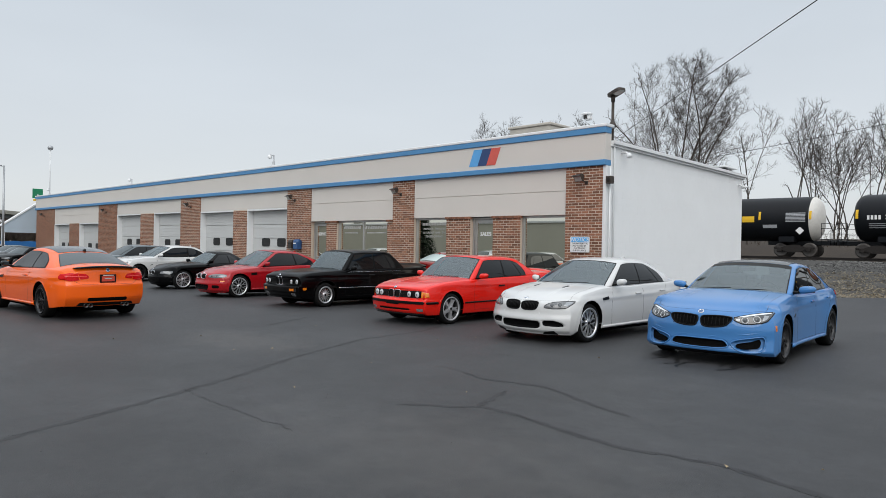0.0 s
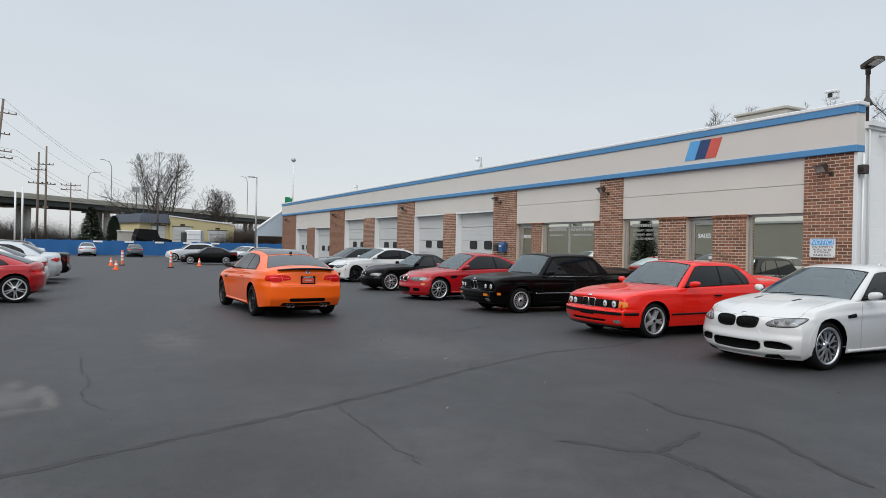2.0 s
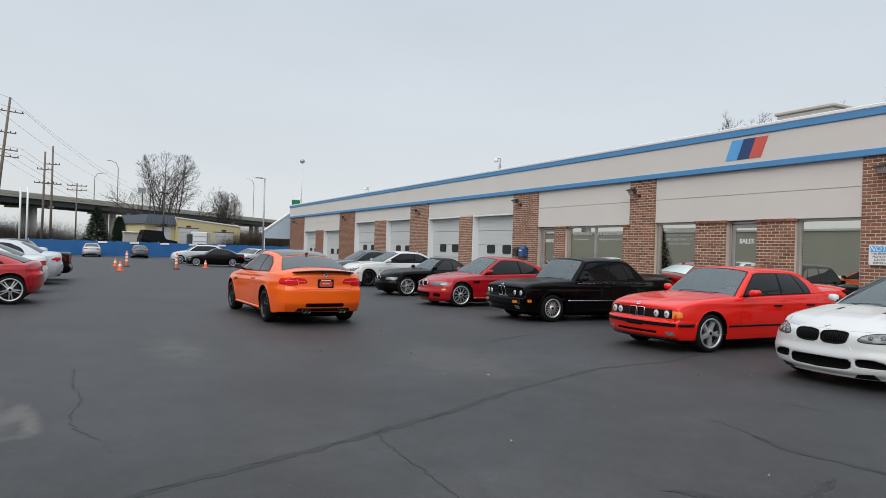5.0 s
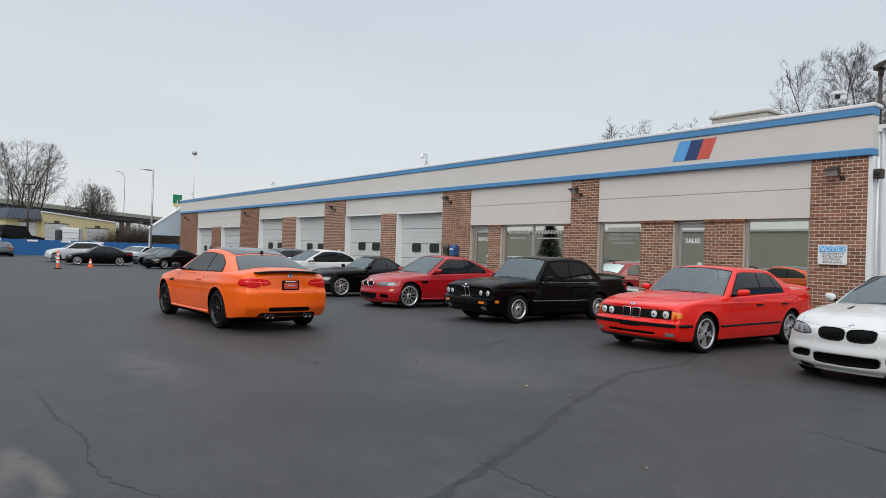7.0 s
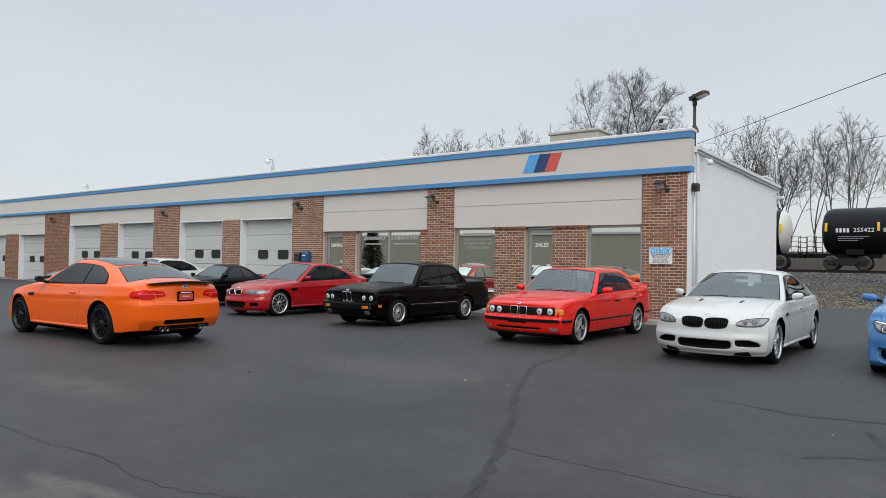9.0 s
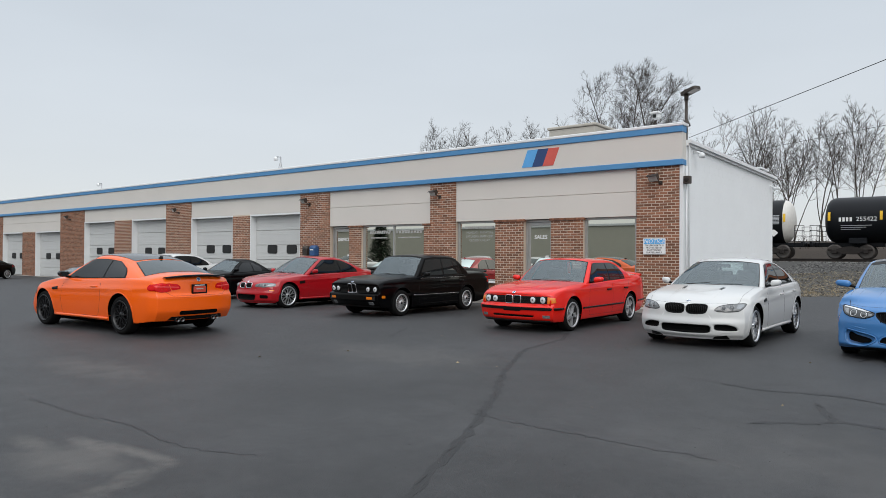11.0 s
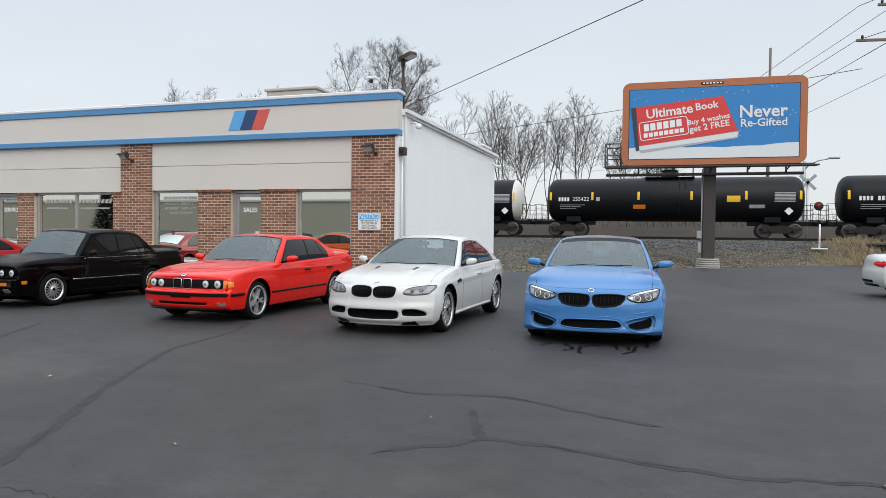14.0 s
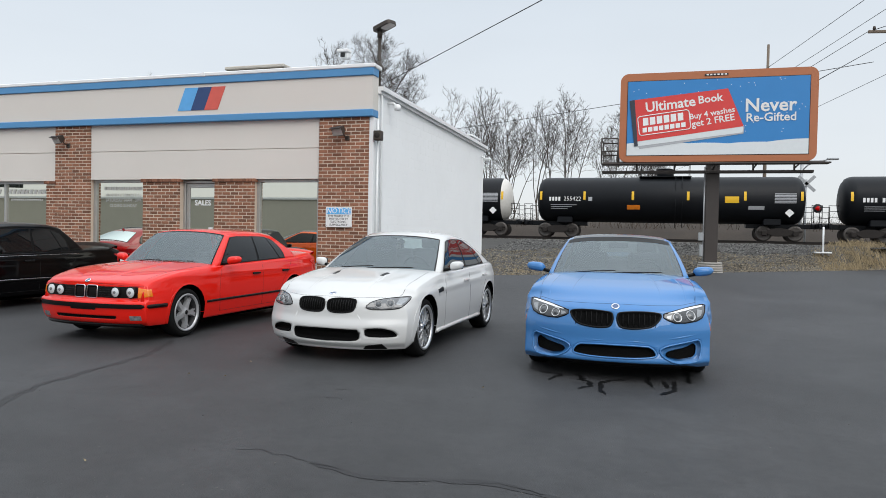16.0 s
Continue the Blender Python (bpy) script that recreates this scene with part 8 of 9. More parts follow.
for i in range(260):
    brush(g, rng.uniform(-124, -114), rng.uniform(-3.0, 6.5), 0, rng.uniform(2.0, 3.6), 22, 0.8, rng)
tan = G()
for i in range(520):
    brush(tan, rng.uniform(-103, -97), rng.uniform(17.4, 40), 0, rng.uniform(2.4, 3.9), 24, 0.7, rng)
tagged(part("thicket", tan, M_THICKET), "dense tan leafless thicket beside a yellow building", "thicket", kind="stuff")
woods = G()
for i in range(900):
    brush(woods, rng.uniform(-260, -215), rng.uniform(-110, 40), 0, rng.uniform(4.5, 8.5), 16, 2.0, rng)
tagged(part("far_woods", woods, M_BRUSH), "grey-brown leafless woods beyond the overpass", "woods", kind="stuff")
tagged(part("brush", g, M_BRUSH), "leafless brown brush along the railway and the lot's end", "brush", kind="stuff")


# ---------------------------------------------------------------- bare trees
def bare_tree(name, label, seed, height, width, m, limbs=7, low=0.25, depth=3, twig=0.02, thick=0.016, spread=0.8, middle=0.62, lift=0.02, aside=(0, 0), stems=1):
    """A leafless tree: long tapering limbs fan out of a low fork to an oval crown's edge, with side branches and fine twigs along them."""
    rng = random.Random(seed)
    tree = thing(name, label, "tree", m)
    trunk, crown = G(), G()
    half = height * (1 - middle)

    def outside(p):
        z = p.z - height * middle
        k = math.hypot((p.x - aside[0]) / (width / 2), (p.y - aside[1]) / (width / 2), z / (half if z > 0 else height * middle * 0.9))
        return k > 1 + math.sin(p.x * 0.9 + seed) * math.cos(p.y * 0.8 + p.z * 0.6) * 0.05

    def twigs(p, d, l, n):
        for _ in range(n):
            e = (d + Vector((rng.gauss(0, 0.55), rng.gauss(0, 0.55), rng.gauss(0.05, 0.45)))).normalized()
            q = p + e * l * rng.uniform(0.3, 0.6)
            f = (e + Vector((rng.gauss(0, 0.3), rng.gauss(0, 0.3), rng.gauss(0.12, 0.25)))).normalized()
            t = q + f * l * rng.uniform(0.3, 0.8)
            s = Vector((f.y, -f.x, 0.2)).normalized() * twig * 0.36
            crown.add([p - s, p + s, q + s * 0.8, q - s * 0.8, t], [(0, 1, 2, 3), (3, 2, 4)])

    def limb(p, d, l, r, k):
        n = (13, 8, 5, 3)[min(k, 3)]
        pts, rad = [p], [r]
        bend = Vector((rng.gauss(0, 0.03), rng.gauss(0, 0.03), lift + rng.gauss(0, 0.015)))
        turn = rng.random() * 6.3
        sway = 0.055 if k == 0 else 0.10
        for i in range(1, n + 1):
            t = i / n
            d = (d + bend + Vector((rng.gauss(0, sway), rng.gauss(0, sway), rng.gauss(0, sway * 0.8)))).normalized()
            p = p + d * l / n
            pts.append(p)
            rad.append(max(r * (1 - 0.86 * t), twig * 0.40))
            end = i == n or outside(p)
            for _ in range(0 if k >= depth or t < (0.26 if k == 0 else 0.1) else 2 if k == 0 else 1):
                turn += 2.4 + rng.gauss(0, 0.4)
                ax = d.orthogonal().normalized()
                ax.rotate(Matrix.Rotation(turn, 3, d))
                nd = d.copy()
                nd.rotate(Matrix.Rotation(rng.uniform(0.5, 0.95), 3, ax))
                if nd.z > -0.35:
                    limb(p, nd, l * rng.uniform(0.24, 0.38) * (1.15 - 0.65 * t) * (1 if k == 0 else 1.25), max(rad[-1] * rng.uniform(0.35, 0.55), twig * 0.45), k + 1)
            if k == depth or end:
                twigs(p, d, height * 0.030 * rng.uniform(0.7, 1.3), 4 if end else 1 + (rng.random() < 0.6))
            if end:
                break
        crown.tube(pts, rad, (7, 5, 4, 3)[min(k, 3)], cap=False)

    r0 = height * thick
    tall = height * low
    for q in range(stems):
        a = 6.3 * q / stems + rng.random()
        base = Vector((math.cos(a), math.sin(a), 0)) * (r0 * 1.6 if stems > 1 else 0)
        pts, rad = [base - Vector((0, 0, 0.3))], [r0 * 1.25]
        for i in range(6):
            t = (i + 1) / 6
            pts.append(base * (1 + 2.5 * t) + Vector((rng.gauss(0, 0.003), rng.gauss(0, 0.003), 0)) * height + Vector((0, 0, tall * t)))
            rad.append(r0 * (1 - 0.3 * t))
        trunk.tube(pts, rad, 9, cap=False)
        turn = rng.random() * 6
        for i in range(limbs):
            at = 6 if i < 4 else rng.randint(4, 6)
            turn += 2.4 + rng.gauss(0, 0.25)
            tilt = spread * (0.12 if i == 0 else (i + 0.6) / limbs * rng.uniform(0.85, 1.1))
            nd = Vector((math.cos(turn) * math.sin(tilt), math.sin(turn) * math.sin(tilt), math.cos(tilt)))
            limb(pts[at], nd, (height - tall) * rng.uniform(0.95, 1.15), rad[at] * (0.8 if i == 0 else rng.uniform(0.45, 0.7)), 0)
    part("trunk", trunk, M_BARK, tree)
    part("crown", crown, M_BARK, tree)
    return tree


big = bare_tree("bare_tree", "large leafless spreading tree behind the workshop", 12, 30.3, 22.5, pose(-46.4, 99.0, 0), limbs=9, low=0.20, depth=3, twig=0.034, thick=0.016, spread=1.15, middle=0.57, aside=(1.2, 0.5))
lean = bare_tree("bare_tree", "small slim leafless tree behind the workshop", 6, 16.4, 3.6, pose(-22.6, 62, 0), limbs=3, low=0.40, depth=2, twig=0.024, thick=0.007, spread=0.5, middle=0.62, lift=0.04, aside=(0.6, 0.2))
slim = bare_tree("bare_tree", "slim leafless tree beyond the railway", 9, 16.6, 5.0, pose(-12.6, 76, 0), limbs=5, low=0.26, depth=2, twig=0.030, thick=0.009, spread=0.42, middle=0.62, lift=0.03)
slim2 = bare_tree("bare_tree", "slim several-stemmed leafless tree beyond the railway", 17, 15.7, 5.2, pose(-19.0, 76, 0), stems=3, limbs=3, low=0.24, depth=2, twig=0.030, thick=0.008, spread=0.40, middle=0.62, lift=0.03)
slim3 = bare_tree("bare_tree", "narrow leafless tree beyond the railway", 23, 17.4, 3.6, pose(-21.9, 75.5, 0), stems=2, limbs=3, low=0.30, depth=2, twig=0.030, thick=0.008, spread=0.32, middle=0.64, lift=0.04)
for source, m in ((slim3, pose(-15.4, 76.5, 0, 0, 0, 120) @ Matrix.Scale(0.92, 4)), (slim, pose(-8.2, 78, 0, 0, 0, 200) @ Matrix.Scale(0.90, 4)), (slim2, pose(-4.5, 79, 0, 0, 0, 60) @ Matrix.Scale(0.86, 4)),
                  (slim, pose(-76.6, 90, 0, 0, 0, 60) @ Matrix.Scale(1.42, 4)), (slim3, pose(-70.9, 90, 0, 0, 0, 110) @ Matrix.Scale(1.35, 4)), (slim2, pose(-64.1, 90, 0, 0, 0, 160) @ Matrix.Scale(1.40, 4)), (slim, pose(-57.3, 90, 0, 0, 0, 20) @ Matrix.Scale(1.32, 4))):
    copy_thing(source, m)
far_tree = bare_tree("bare_tree", "broad leafless tree before the overpass", 31, 16.4, 18.0, pose(-128, 12.4, 0), stems=3, limbs=5, low=0.16, depth=2, twig=0.034, thick=0.018, spread=1.4, middle=0.58)
small_tree = bare_tree("bare_tree", "dense leafless rounded tree before the overpass", 37, 11.0, 6.8, pose(-130, 22.1, 0), stems=3, limbs=5, low=0.10, depth=2, twig=0.030, thick=0.008, spread=0.85, middle=0.58, lift=0.05)


# ---------------------------------------------------------------- evergreens
def conifer(m, h, w, label, seed, columnar=False):
    rng = random.Random(seed)
    t = thing("conifer", label, "tree", m)
    part("trunk", G().tube([(0, 0, 0), (0, 0, h * 0.9)], [w * 0.07, 0.02], 7), M_BARK, t)
    g = G()
    for i in range(5200):
        z = h * (0.05 + 0.95 * rng.random() ** 1.2)
        k = z / h
        r = w * ((1 - k) * 0.5 + 0.03) if not columnar else w * 0.5 * math.sin(math.pi * min(1, 0.12 + 0.88 * k)) ** 0.5
        r *= rng.uniform(0.55, 1.08)
        a = rng.random() * 6.3
        p = Vector((math.cos(a) * r, math.sin(a) * r, z))
        d = Vector((math.cos(a), math.sin(a), rng.uniform(-0.5, 0.3) if not columnar else rng.uniform(0.3, 1.2))).normalized() * rng.uniform(0.12, 0.3) * (w / 3 + 0.5)
        s = d.cross(Vector((0, 0, 1))).normalized() * 0.10 * (w / 3 + 0.4)
        g.add([p - s, p + s, p + d], [(0, 1, 2)])
    part("crown", g, M_EVERGREEN, t)


conifer(pose(-92.8, 4.15, 0), 4.3, 1.5, "tall dark columnar evergreen beside a yellow building", 3, True)
conifer(pose(-112.4, 1.75, 0), 6.1, 4.6, "dark blue-green spruce before the overpass", 4)
conifer(pose(-63, -29, 0), 6.6, 3.6, "dark conifer across the street", 5)

# ---------------------------------------------------------------- billboard
BX, BY_ = -1.37, 34.55
bb = thing("billboard", "orange-framed billboard with a blue car wash poster on a steel post", "billboard", pose(BX, BY_, 0, 0, 0, 1.5))
part("post", G().span(-0.27, 0.27, 0.25, 0.79, 0.3, 5.2, 0.02), M_BROWNSTEEL, bb)
q = G()
for k in range(5):
    q.tube([(0, 0.52, 0.10 * k - 0.05), (0, 0.52, 0.10 * k + 0.04)], [0.55 - 0.012 * k, 0.54 - 0.012 * k], 28)
part("footing", q, M_CONCRETE, bb, "ribbed round concrete footing")
q = G().prism(rounded(7.95, 3.90, 0.35, 8), pose(0, 0.30, 6.745, 90), 0.28)
part("cabinet", q, M_BBFRAME, bb)
fw, fh = 7.30, 3.25
z0, z1 = 6.745 - fh / 2 - 0.03, 6.745 + fh / 2 - 0.03


def poster(name, outline, y, material, label=""):
    return part(name, G().prism(outline, pose(0, y, 0, 90), 0.006), material, bb, label)


def uv(u, v):
    """Poster coordinates, 0 to 1 from its lower left corner."""
    return (-fw / 2 + fw * u, z0 + fh * v)


poster("poster_border", [uv(-0.004, -0.008), uv(1.004, -0.008), uv(1.004, 1.008), uv(-0.004, 1.008)], 0.018, M_BLACK)
poster("poster_ground", [uv(0, 0), uv(1, 0), uv(1, 1), uv(0, 1)], 0.010, M_BBBLUE)
poster("snow", [uv(0, 0), uv(1, 0), uv(1, 0.195)] + [uv(1 - k / 14, 0.195 - 0.028 * math.sin(k * 0.33) - 0.004 * k + (0.01 if k % 3 else 0)) for k in range(1, 14)] + [uv(0, 0.16)], 0.003, M_BBSNOW, "white snow along the foot of the poster")
poster("book_shadow", [uv(0.075, 0.085), uv(0.655, 0.27), uv(0.66, 0.36), uv(0.05, 0.20)], -0.004, M_BBGREY)
poster("page_block", [uv(0.055, 0.12), uv(0.65, 0.285), uv(0.655, 0.38), uv(0.055, 0.21)], -0.011, M_BBSNOW)
poster("book_cover", [uv(0.055, 0.185), uv(0.655, 0.365), uv(0.565, 0.865), uv(0.02, 0.745)], -0.018, M_BBRED, "red coupon book")
poster("book_spine", [uv(0.045, 0.12), uv(0.065, 0.125), uv(0.040, 0.75), uv(0.010, 0.74)], -0.025, M_BBDARK)
book = 9.0


def words(text, u, v, size, tilt, y=-0.026, heavy=0.0):
    x, z = uv(u, v)
    ob = lettering("lettering", text, size, pose(x, y, z, 90) @ pose(0, 0, 0, 0, 0, tilt), M_PALE, bb, 0.006, bold=heavy)
    return ob


words("Ultimate", 0.245, 0.672, 0.60, book * 0.7, heavy=0.02)
words("Book", 0.468, 0.735, 0.46, book * 0.7, heavy=0.02)
words("Buy 4 washes", 0.480, 0.545, 0.34, book, heavy=0.015)
words("get 2 FREE", 0.487, 0.445, 0.40, book, heavy=0.015)
words("Never", 0.795, 0.63, 0.78, 0.5, -0.012, 0.02)
words("Re-Gifted", 0.80, 0.475, 0.50, 0.5, -0.012, 0.015)
q = G()
x_, z_ = uv(0.212, 0.432)
mm = pose(x_, -0.026, z_, 90) @ pose(0, 0, 0, 0, 0, book * 0.8)
ro_ = rounded(2.15, 0.84, 0.12, 4)
q.tube([tuple(mm @ Vector((a, b, 0.0))) for a, b in ro_], 0.022, 5, closed=True)
part("emblem_outline", q, M_SIGNWHITE, bb)
for (w_, h_, dx, dz, n_) in ((1.75, 0.33, 0, 0.16, 6), (1.85, 0.20, 0, -0.20, 8)):
    for k in range(n_):
        a = -w_ / 2 + w_ * k / n_ + dx
        part("emblem_bar", G().prism([(a, dz - h_ / 2), (a + w_ / n_ * 0.78, dz - h_ / 2), (a + w_ / n_ * 0.84, dz + h_ / 2), (a + 0.06 * w_ / n_, dz + h_ / 2)], mm, 0.006), M_SIGNWHITE, bb)
part("maker_plate", G().box((0, 0.01, 8.52), (0.95, 0.02, 0.10), 0.01), M_BLACK, bb)
for k in range(6):
    part("maker_bar", G().box((-0.36 + 0.145 * k, -0.006, 8.52), (0.09, 0.012, 0.06), 0.003), M_SIGNWHITE, bb)
rr_ = random.Random(3)
q = G()
for k in range(60):
    x_, z_ = uv(rr_.uniform(0.02, 0.98), rr_.uniform(0.25, 0.98))
    q.prism([(x_, z_), (x_ + 0.03, z_), (x_ + 0.03, z_ + 0.03), (x_, z_ + 0.03)], pose(0, 0.003, 0, 90), 0.004)
tagged(part("snowflakes", q, M_BBSNOW, bb), kind="stuff")
q = G()
q.span(-4.7, 4.35, -0.75, -0.15, 4.62, 4.68, 0.01)
q.span(-4.7, 3.9, 0.05, 0.35, 4.30, 4.42, 0.02)
q.span(-4.7, 4.35, 0.2, 0.35, 4.68, 4.82, 0.02)
part("catwalk", q, M_BROWNSTEEL, bb)
q = G()
for x in (-4.7, -4.0):
    for y in (-0.7, 0.9):
        q.tube([(x, y, 4.65), (x, y, 5.75)], 0.03, 6)
for z in (5.2, 5.75):
    q.tube([(-4.0, -0.7, z), (-4.7, -0.7, z), (-4.7, 0.9, z), (-4.0, 0.9, z)], 0.03, 6)
part("guard_rail", q, M_BROWNSTEEL, bb)
q = G()
for x in (-3.2, -1.6, 0.0, 1.6, 3.2):
    q.tube([(x, 0.3, 4.5), (x, -0.7, 4.62)], 0.035, 6)
    q.tube([(x, 0.3, 4.95), (x, 0.3, 4.3)], 0.04, 6)
part("brackets", q, M_BROWNSTEEL, bb)
part("meter_box", G().box((-0.42, 0.3, 1.55), (0.22, 0.2, 0.36), 0.02), M_GALV, bb)
part("switch_box", G().box((-0.40, 0.3, 0.95), (0.16, 0.16, 0.5), 0.02), M_GALV, bb)
part("conduit", G().tube([(-0.33, 0.3, 0.4), (-0.33, 0.3, 4.6)], 0.03, 7), M_GALV, bb)
# white marker post by the track
mk = thing("marker_post", "white marker post on a base beside the track", "post", pose(5.0, 44.5, 0.9))
part("post", G().tube([(0, 0, -0.2), (0, 0, 1.35)], 0.05, 10), M_WHITEMETAL, mk)
part("base", G().box((0, 0, -0.05), (0.8, 0.4, 0.08), 0.02), M_WHITEMETAL, mk)


# ---------------------------------------------------------------- poles and wires
def utility_pole(m, h, arms, label, r=0.16):
    p = thing("utility_pole", label, "utility pole", m, group="wooden utility poles")
    part("pole", G().tube([(0, 0, -0.1), (0, 0, h)], [r, r * 0.6], 10), M_POLEWOOD, p)
    for z, w in arms:
        a = part("crossarm", G().box((0, 0.12, z), (w, 0.10, 0.13), 0.015), M_POLEWOOD, p)
        for k in (-0.46, -0.22, 0.22, 0.46):
            part("insulator", G().lathe([(0.0, 0.20), (0.05, 0.18), (0.07, 0.08), (0.04, 0.0), (0.0, 0.0)], 8, mtx=pose(w * k, 0.12, z + 0.06, 90)), M_BRONZE, a)
    return p


def wire(pts, sag, r=0.018, n=14):
    (a, b) = (Vector(pts[0]), Vector(pts[1]))
    line = [a.lerp(b, t / n) - Vector((0, 0, sag * 4 * (t / n) * (1 - t / n))) for t in range(n + 1)]
    tagged(part("overhead_wire", G().tube(line, r, 5), M_WIRE), "thin black overhead wire", "wire", group="overhead wires", kind="structure")


utility_pole(pose(-100, -9.6, 0, -0.8, 4.5, 90), 18.6, ((16.9, 3.2), (14.3, 2.2), (12.2, 3.0), (11.4, 3.4)), "tall leaning wooden utility pole with four crossarms", 0.22)
utility_pole(pose(-118, -5.4, 0, 0, 0.5, 90), 14.2, ((11.6, 2.0), (9.6, 2.6)), "wooden utility pole with crossarms beside the overpass", 0.2)
utility_pole(pose(-122, -4.5, 0, 0, 0, 90), 15.6, ((12.8, 2.0), (9.8, 2.6)), "wooden utility pole with crossarms beside the overpass", 0.2)
utility_pole(pose(-140, -1.5, 0, 0, 0, 90), 11.5, ((11.0, 3.2), (10.2, 3.2)), "short wooden utility pole with two crossarms")
utility_pole(pose(4.1, 60, 0), 16.3, (), "bare wooden utility pole behind the billboard")
utility_pole(pose(8.3, 38.3, 0, 0, 0, 10), 14.0, ((12.5, 4.6), (10.85, 6.4)), "wooden utility pole with long crossarms by the lot", 0.18)
wire(((-9.36, 16.6, 4.6), (26.0, -20.0, 5.2)), 0.0, 0.007)
for x, z in ((5.3, 12.6), (6.9, 12.6), (9.6, 12.6), (5.2, 10.95), (6.8, 10.95), (9.8, 10.95)):
    wire(((x, 38.3, z), (x - 28.0, 150, z - 1.5)), 1.2, 0.014)
    wire(((x, 38.3, z), (x + 14, 2, z + 0.4)), 0.8, 0.016)
wire(((5.5, 38.3, 9.6), (-70, 66, 8.2)), 1.0, 0.016)
for dy, z in ((-1.4, 16.9), (1.4, 16.9), (-1.3, 12.3), (1.3, 12.3), (-1.5, 11.5), (1.5, 11.5), (0.0, 18.4)):
    wire(((-100, -8 + dy, z), (-20, -34 + dy, z + 0.5)), 1.2, 0.014)
    wire(((-100, -8 + dy, z), (-170, 8 + dy, z - 4)), 1.0, 0.014)
for x, y in ((-92.5, -6.09), (-90.5, -5.24)):
    p = thing("white_pole", "plain white pole at the end of the lot", "pole", pose(x, y, 0), group="white poles")
    part("pole", G().tube([(0, 0, 0), (0, 0, 7.2)], 0.10, 10), M_WHITEMETAL, p)

# lot light
lp = thing("light_pole", "tall grey parking lot light pole with a flat head", "street lamp", pose(-56.0, 13.3, 0))
part("pole", G().tube([(0, 0, 0), (0, 0, 6.8)], [0.08, 0.055], 12), M_GALV, lp)
part("arm", G().tube([(0, 0, 6.74), (0, -0.9, 6.76)], 0.022, 6), M_GALV, lp)
part("head", G().box((0, -0.42, 6.78), (0.26, 0.5, 0.07), 0.02), M_GALV, lp)


def bridge_lamp(x, y, h, s):
    b = thing("street_lamp", "curved grey street lamp on the overpass", "street lamp", pose(x, y, 9.4), group="overpass lamps")
    part("pole", G().tube([(0, 0, 0), (0, 0, h * 0.85), (0, -s * 0.5, h * 0.96), (0, -s * 1.8, h)], 0.10, 8), M_GALV, b)
    part("head", G().box((0, -s * 2.2, h), (0.3, 0.9, 0.14), 0.04), M_GALV, b)


for x, y, h, s in ((-185.7, 1.2, 8.2, -1), (-192.0, 6.4, 12.0, 1), (-245.8, 50.9, 15.0, 1)):
    bridge_lamp(x, y, h, s)
cb = thing("crossing_sign", "white railway crossing cross with a red signal lamp", "sign", pose(6.42, 57, 0))
part("mast", G().tube([(0, 0, 0), (0, 0, 5.84)], 0.07, 8), M_GALV, cb)
for a in (-45, 45):
    part("blade", G().box((0, 0, 0), (1.5, 0.04, 0.22), 0.01), M_GALV, cb, m=pose(0, -0.12, 5.54, 0, a))
for dx in (-0.75, 0.75):
    part("signal_hood", G().lathe([(0.0, 0.05), (0.30, 0.04), (0.32, -0.04), (0.18, -0.10), (0.0, -0.1)], 20, mtx=pose(dx, -0.15, 3.79, 0, 0, 180)), M_BLACK, cb)
    part("signal_lens", G().lathe([(0.0, 0.08), (0.15, 0.06), (0.16, 0.045)], 16, mtx=pose(dx, -0.15, 3.79, 0, 0, 180)), M_TAIL, cb)
sl = thing("street_lamp", "arched grey street lamp beyond the billboard", "street lamp", pose(7.0, 62, 0))
part("pole", G().tube([(0, 0, 0), (0, 0, 7.6)], 0.12, 8), M_GALV, sl)
part("arm", G().tube([(0, 0, 6.9), (0.4, -0.1, 7.35), (1.0, -0.3, 7.6), (1.7, -0.5, 7.72)], 0.05, 8), M_GALV, sl)
part("head", G().box((2.0, -0.6, 7.75), (0.8, 0.3, 0.16), 0.05), M_GALV, sl)

# ---------------------------------------------------------------- end of the lot: fence, yellow building, overpass, cones
fence = thing("fence", "long blue fabric-covered fence at the end of the lot", "fence", pose(-73, 0, 0))
for k in range(14):
    y = -3.74 + k * 1.8
    sag = 0.03 * math.sin(k * 1.7)
    q = G().grid([[(0.03 * math.sin(j * 1.3 + k), y + 1.8 * j / 6, z * (1.42 + sag * math.sin(j * 0.5 * math.pi))) for j in range(7)] for z in (0.03, 0.5, 1.0)], 0, True)
    part("screen_panel", q, M_FENCE, fence)
    part("post", G().tube([(-0.06, y, 0), (-0.06, y, 1.5)], 0.03, 7), M_GALV, fence)
for y in (2.2, 4.9, 7.6, 10.2, 12.9):
    part("white_label", G().box((0.05, y, 1.32), (0.02, 0.8, 0.16), 0.004), M_SIGNWHITE, fence)

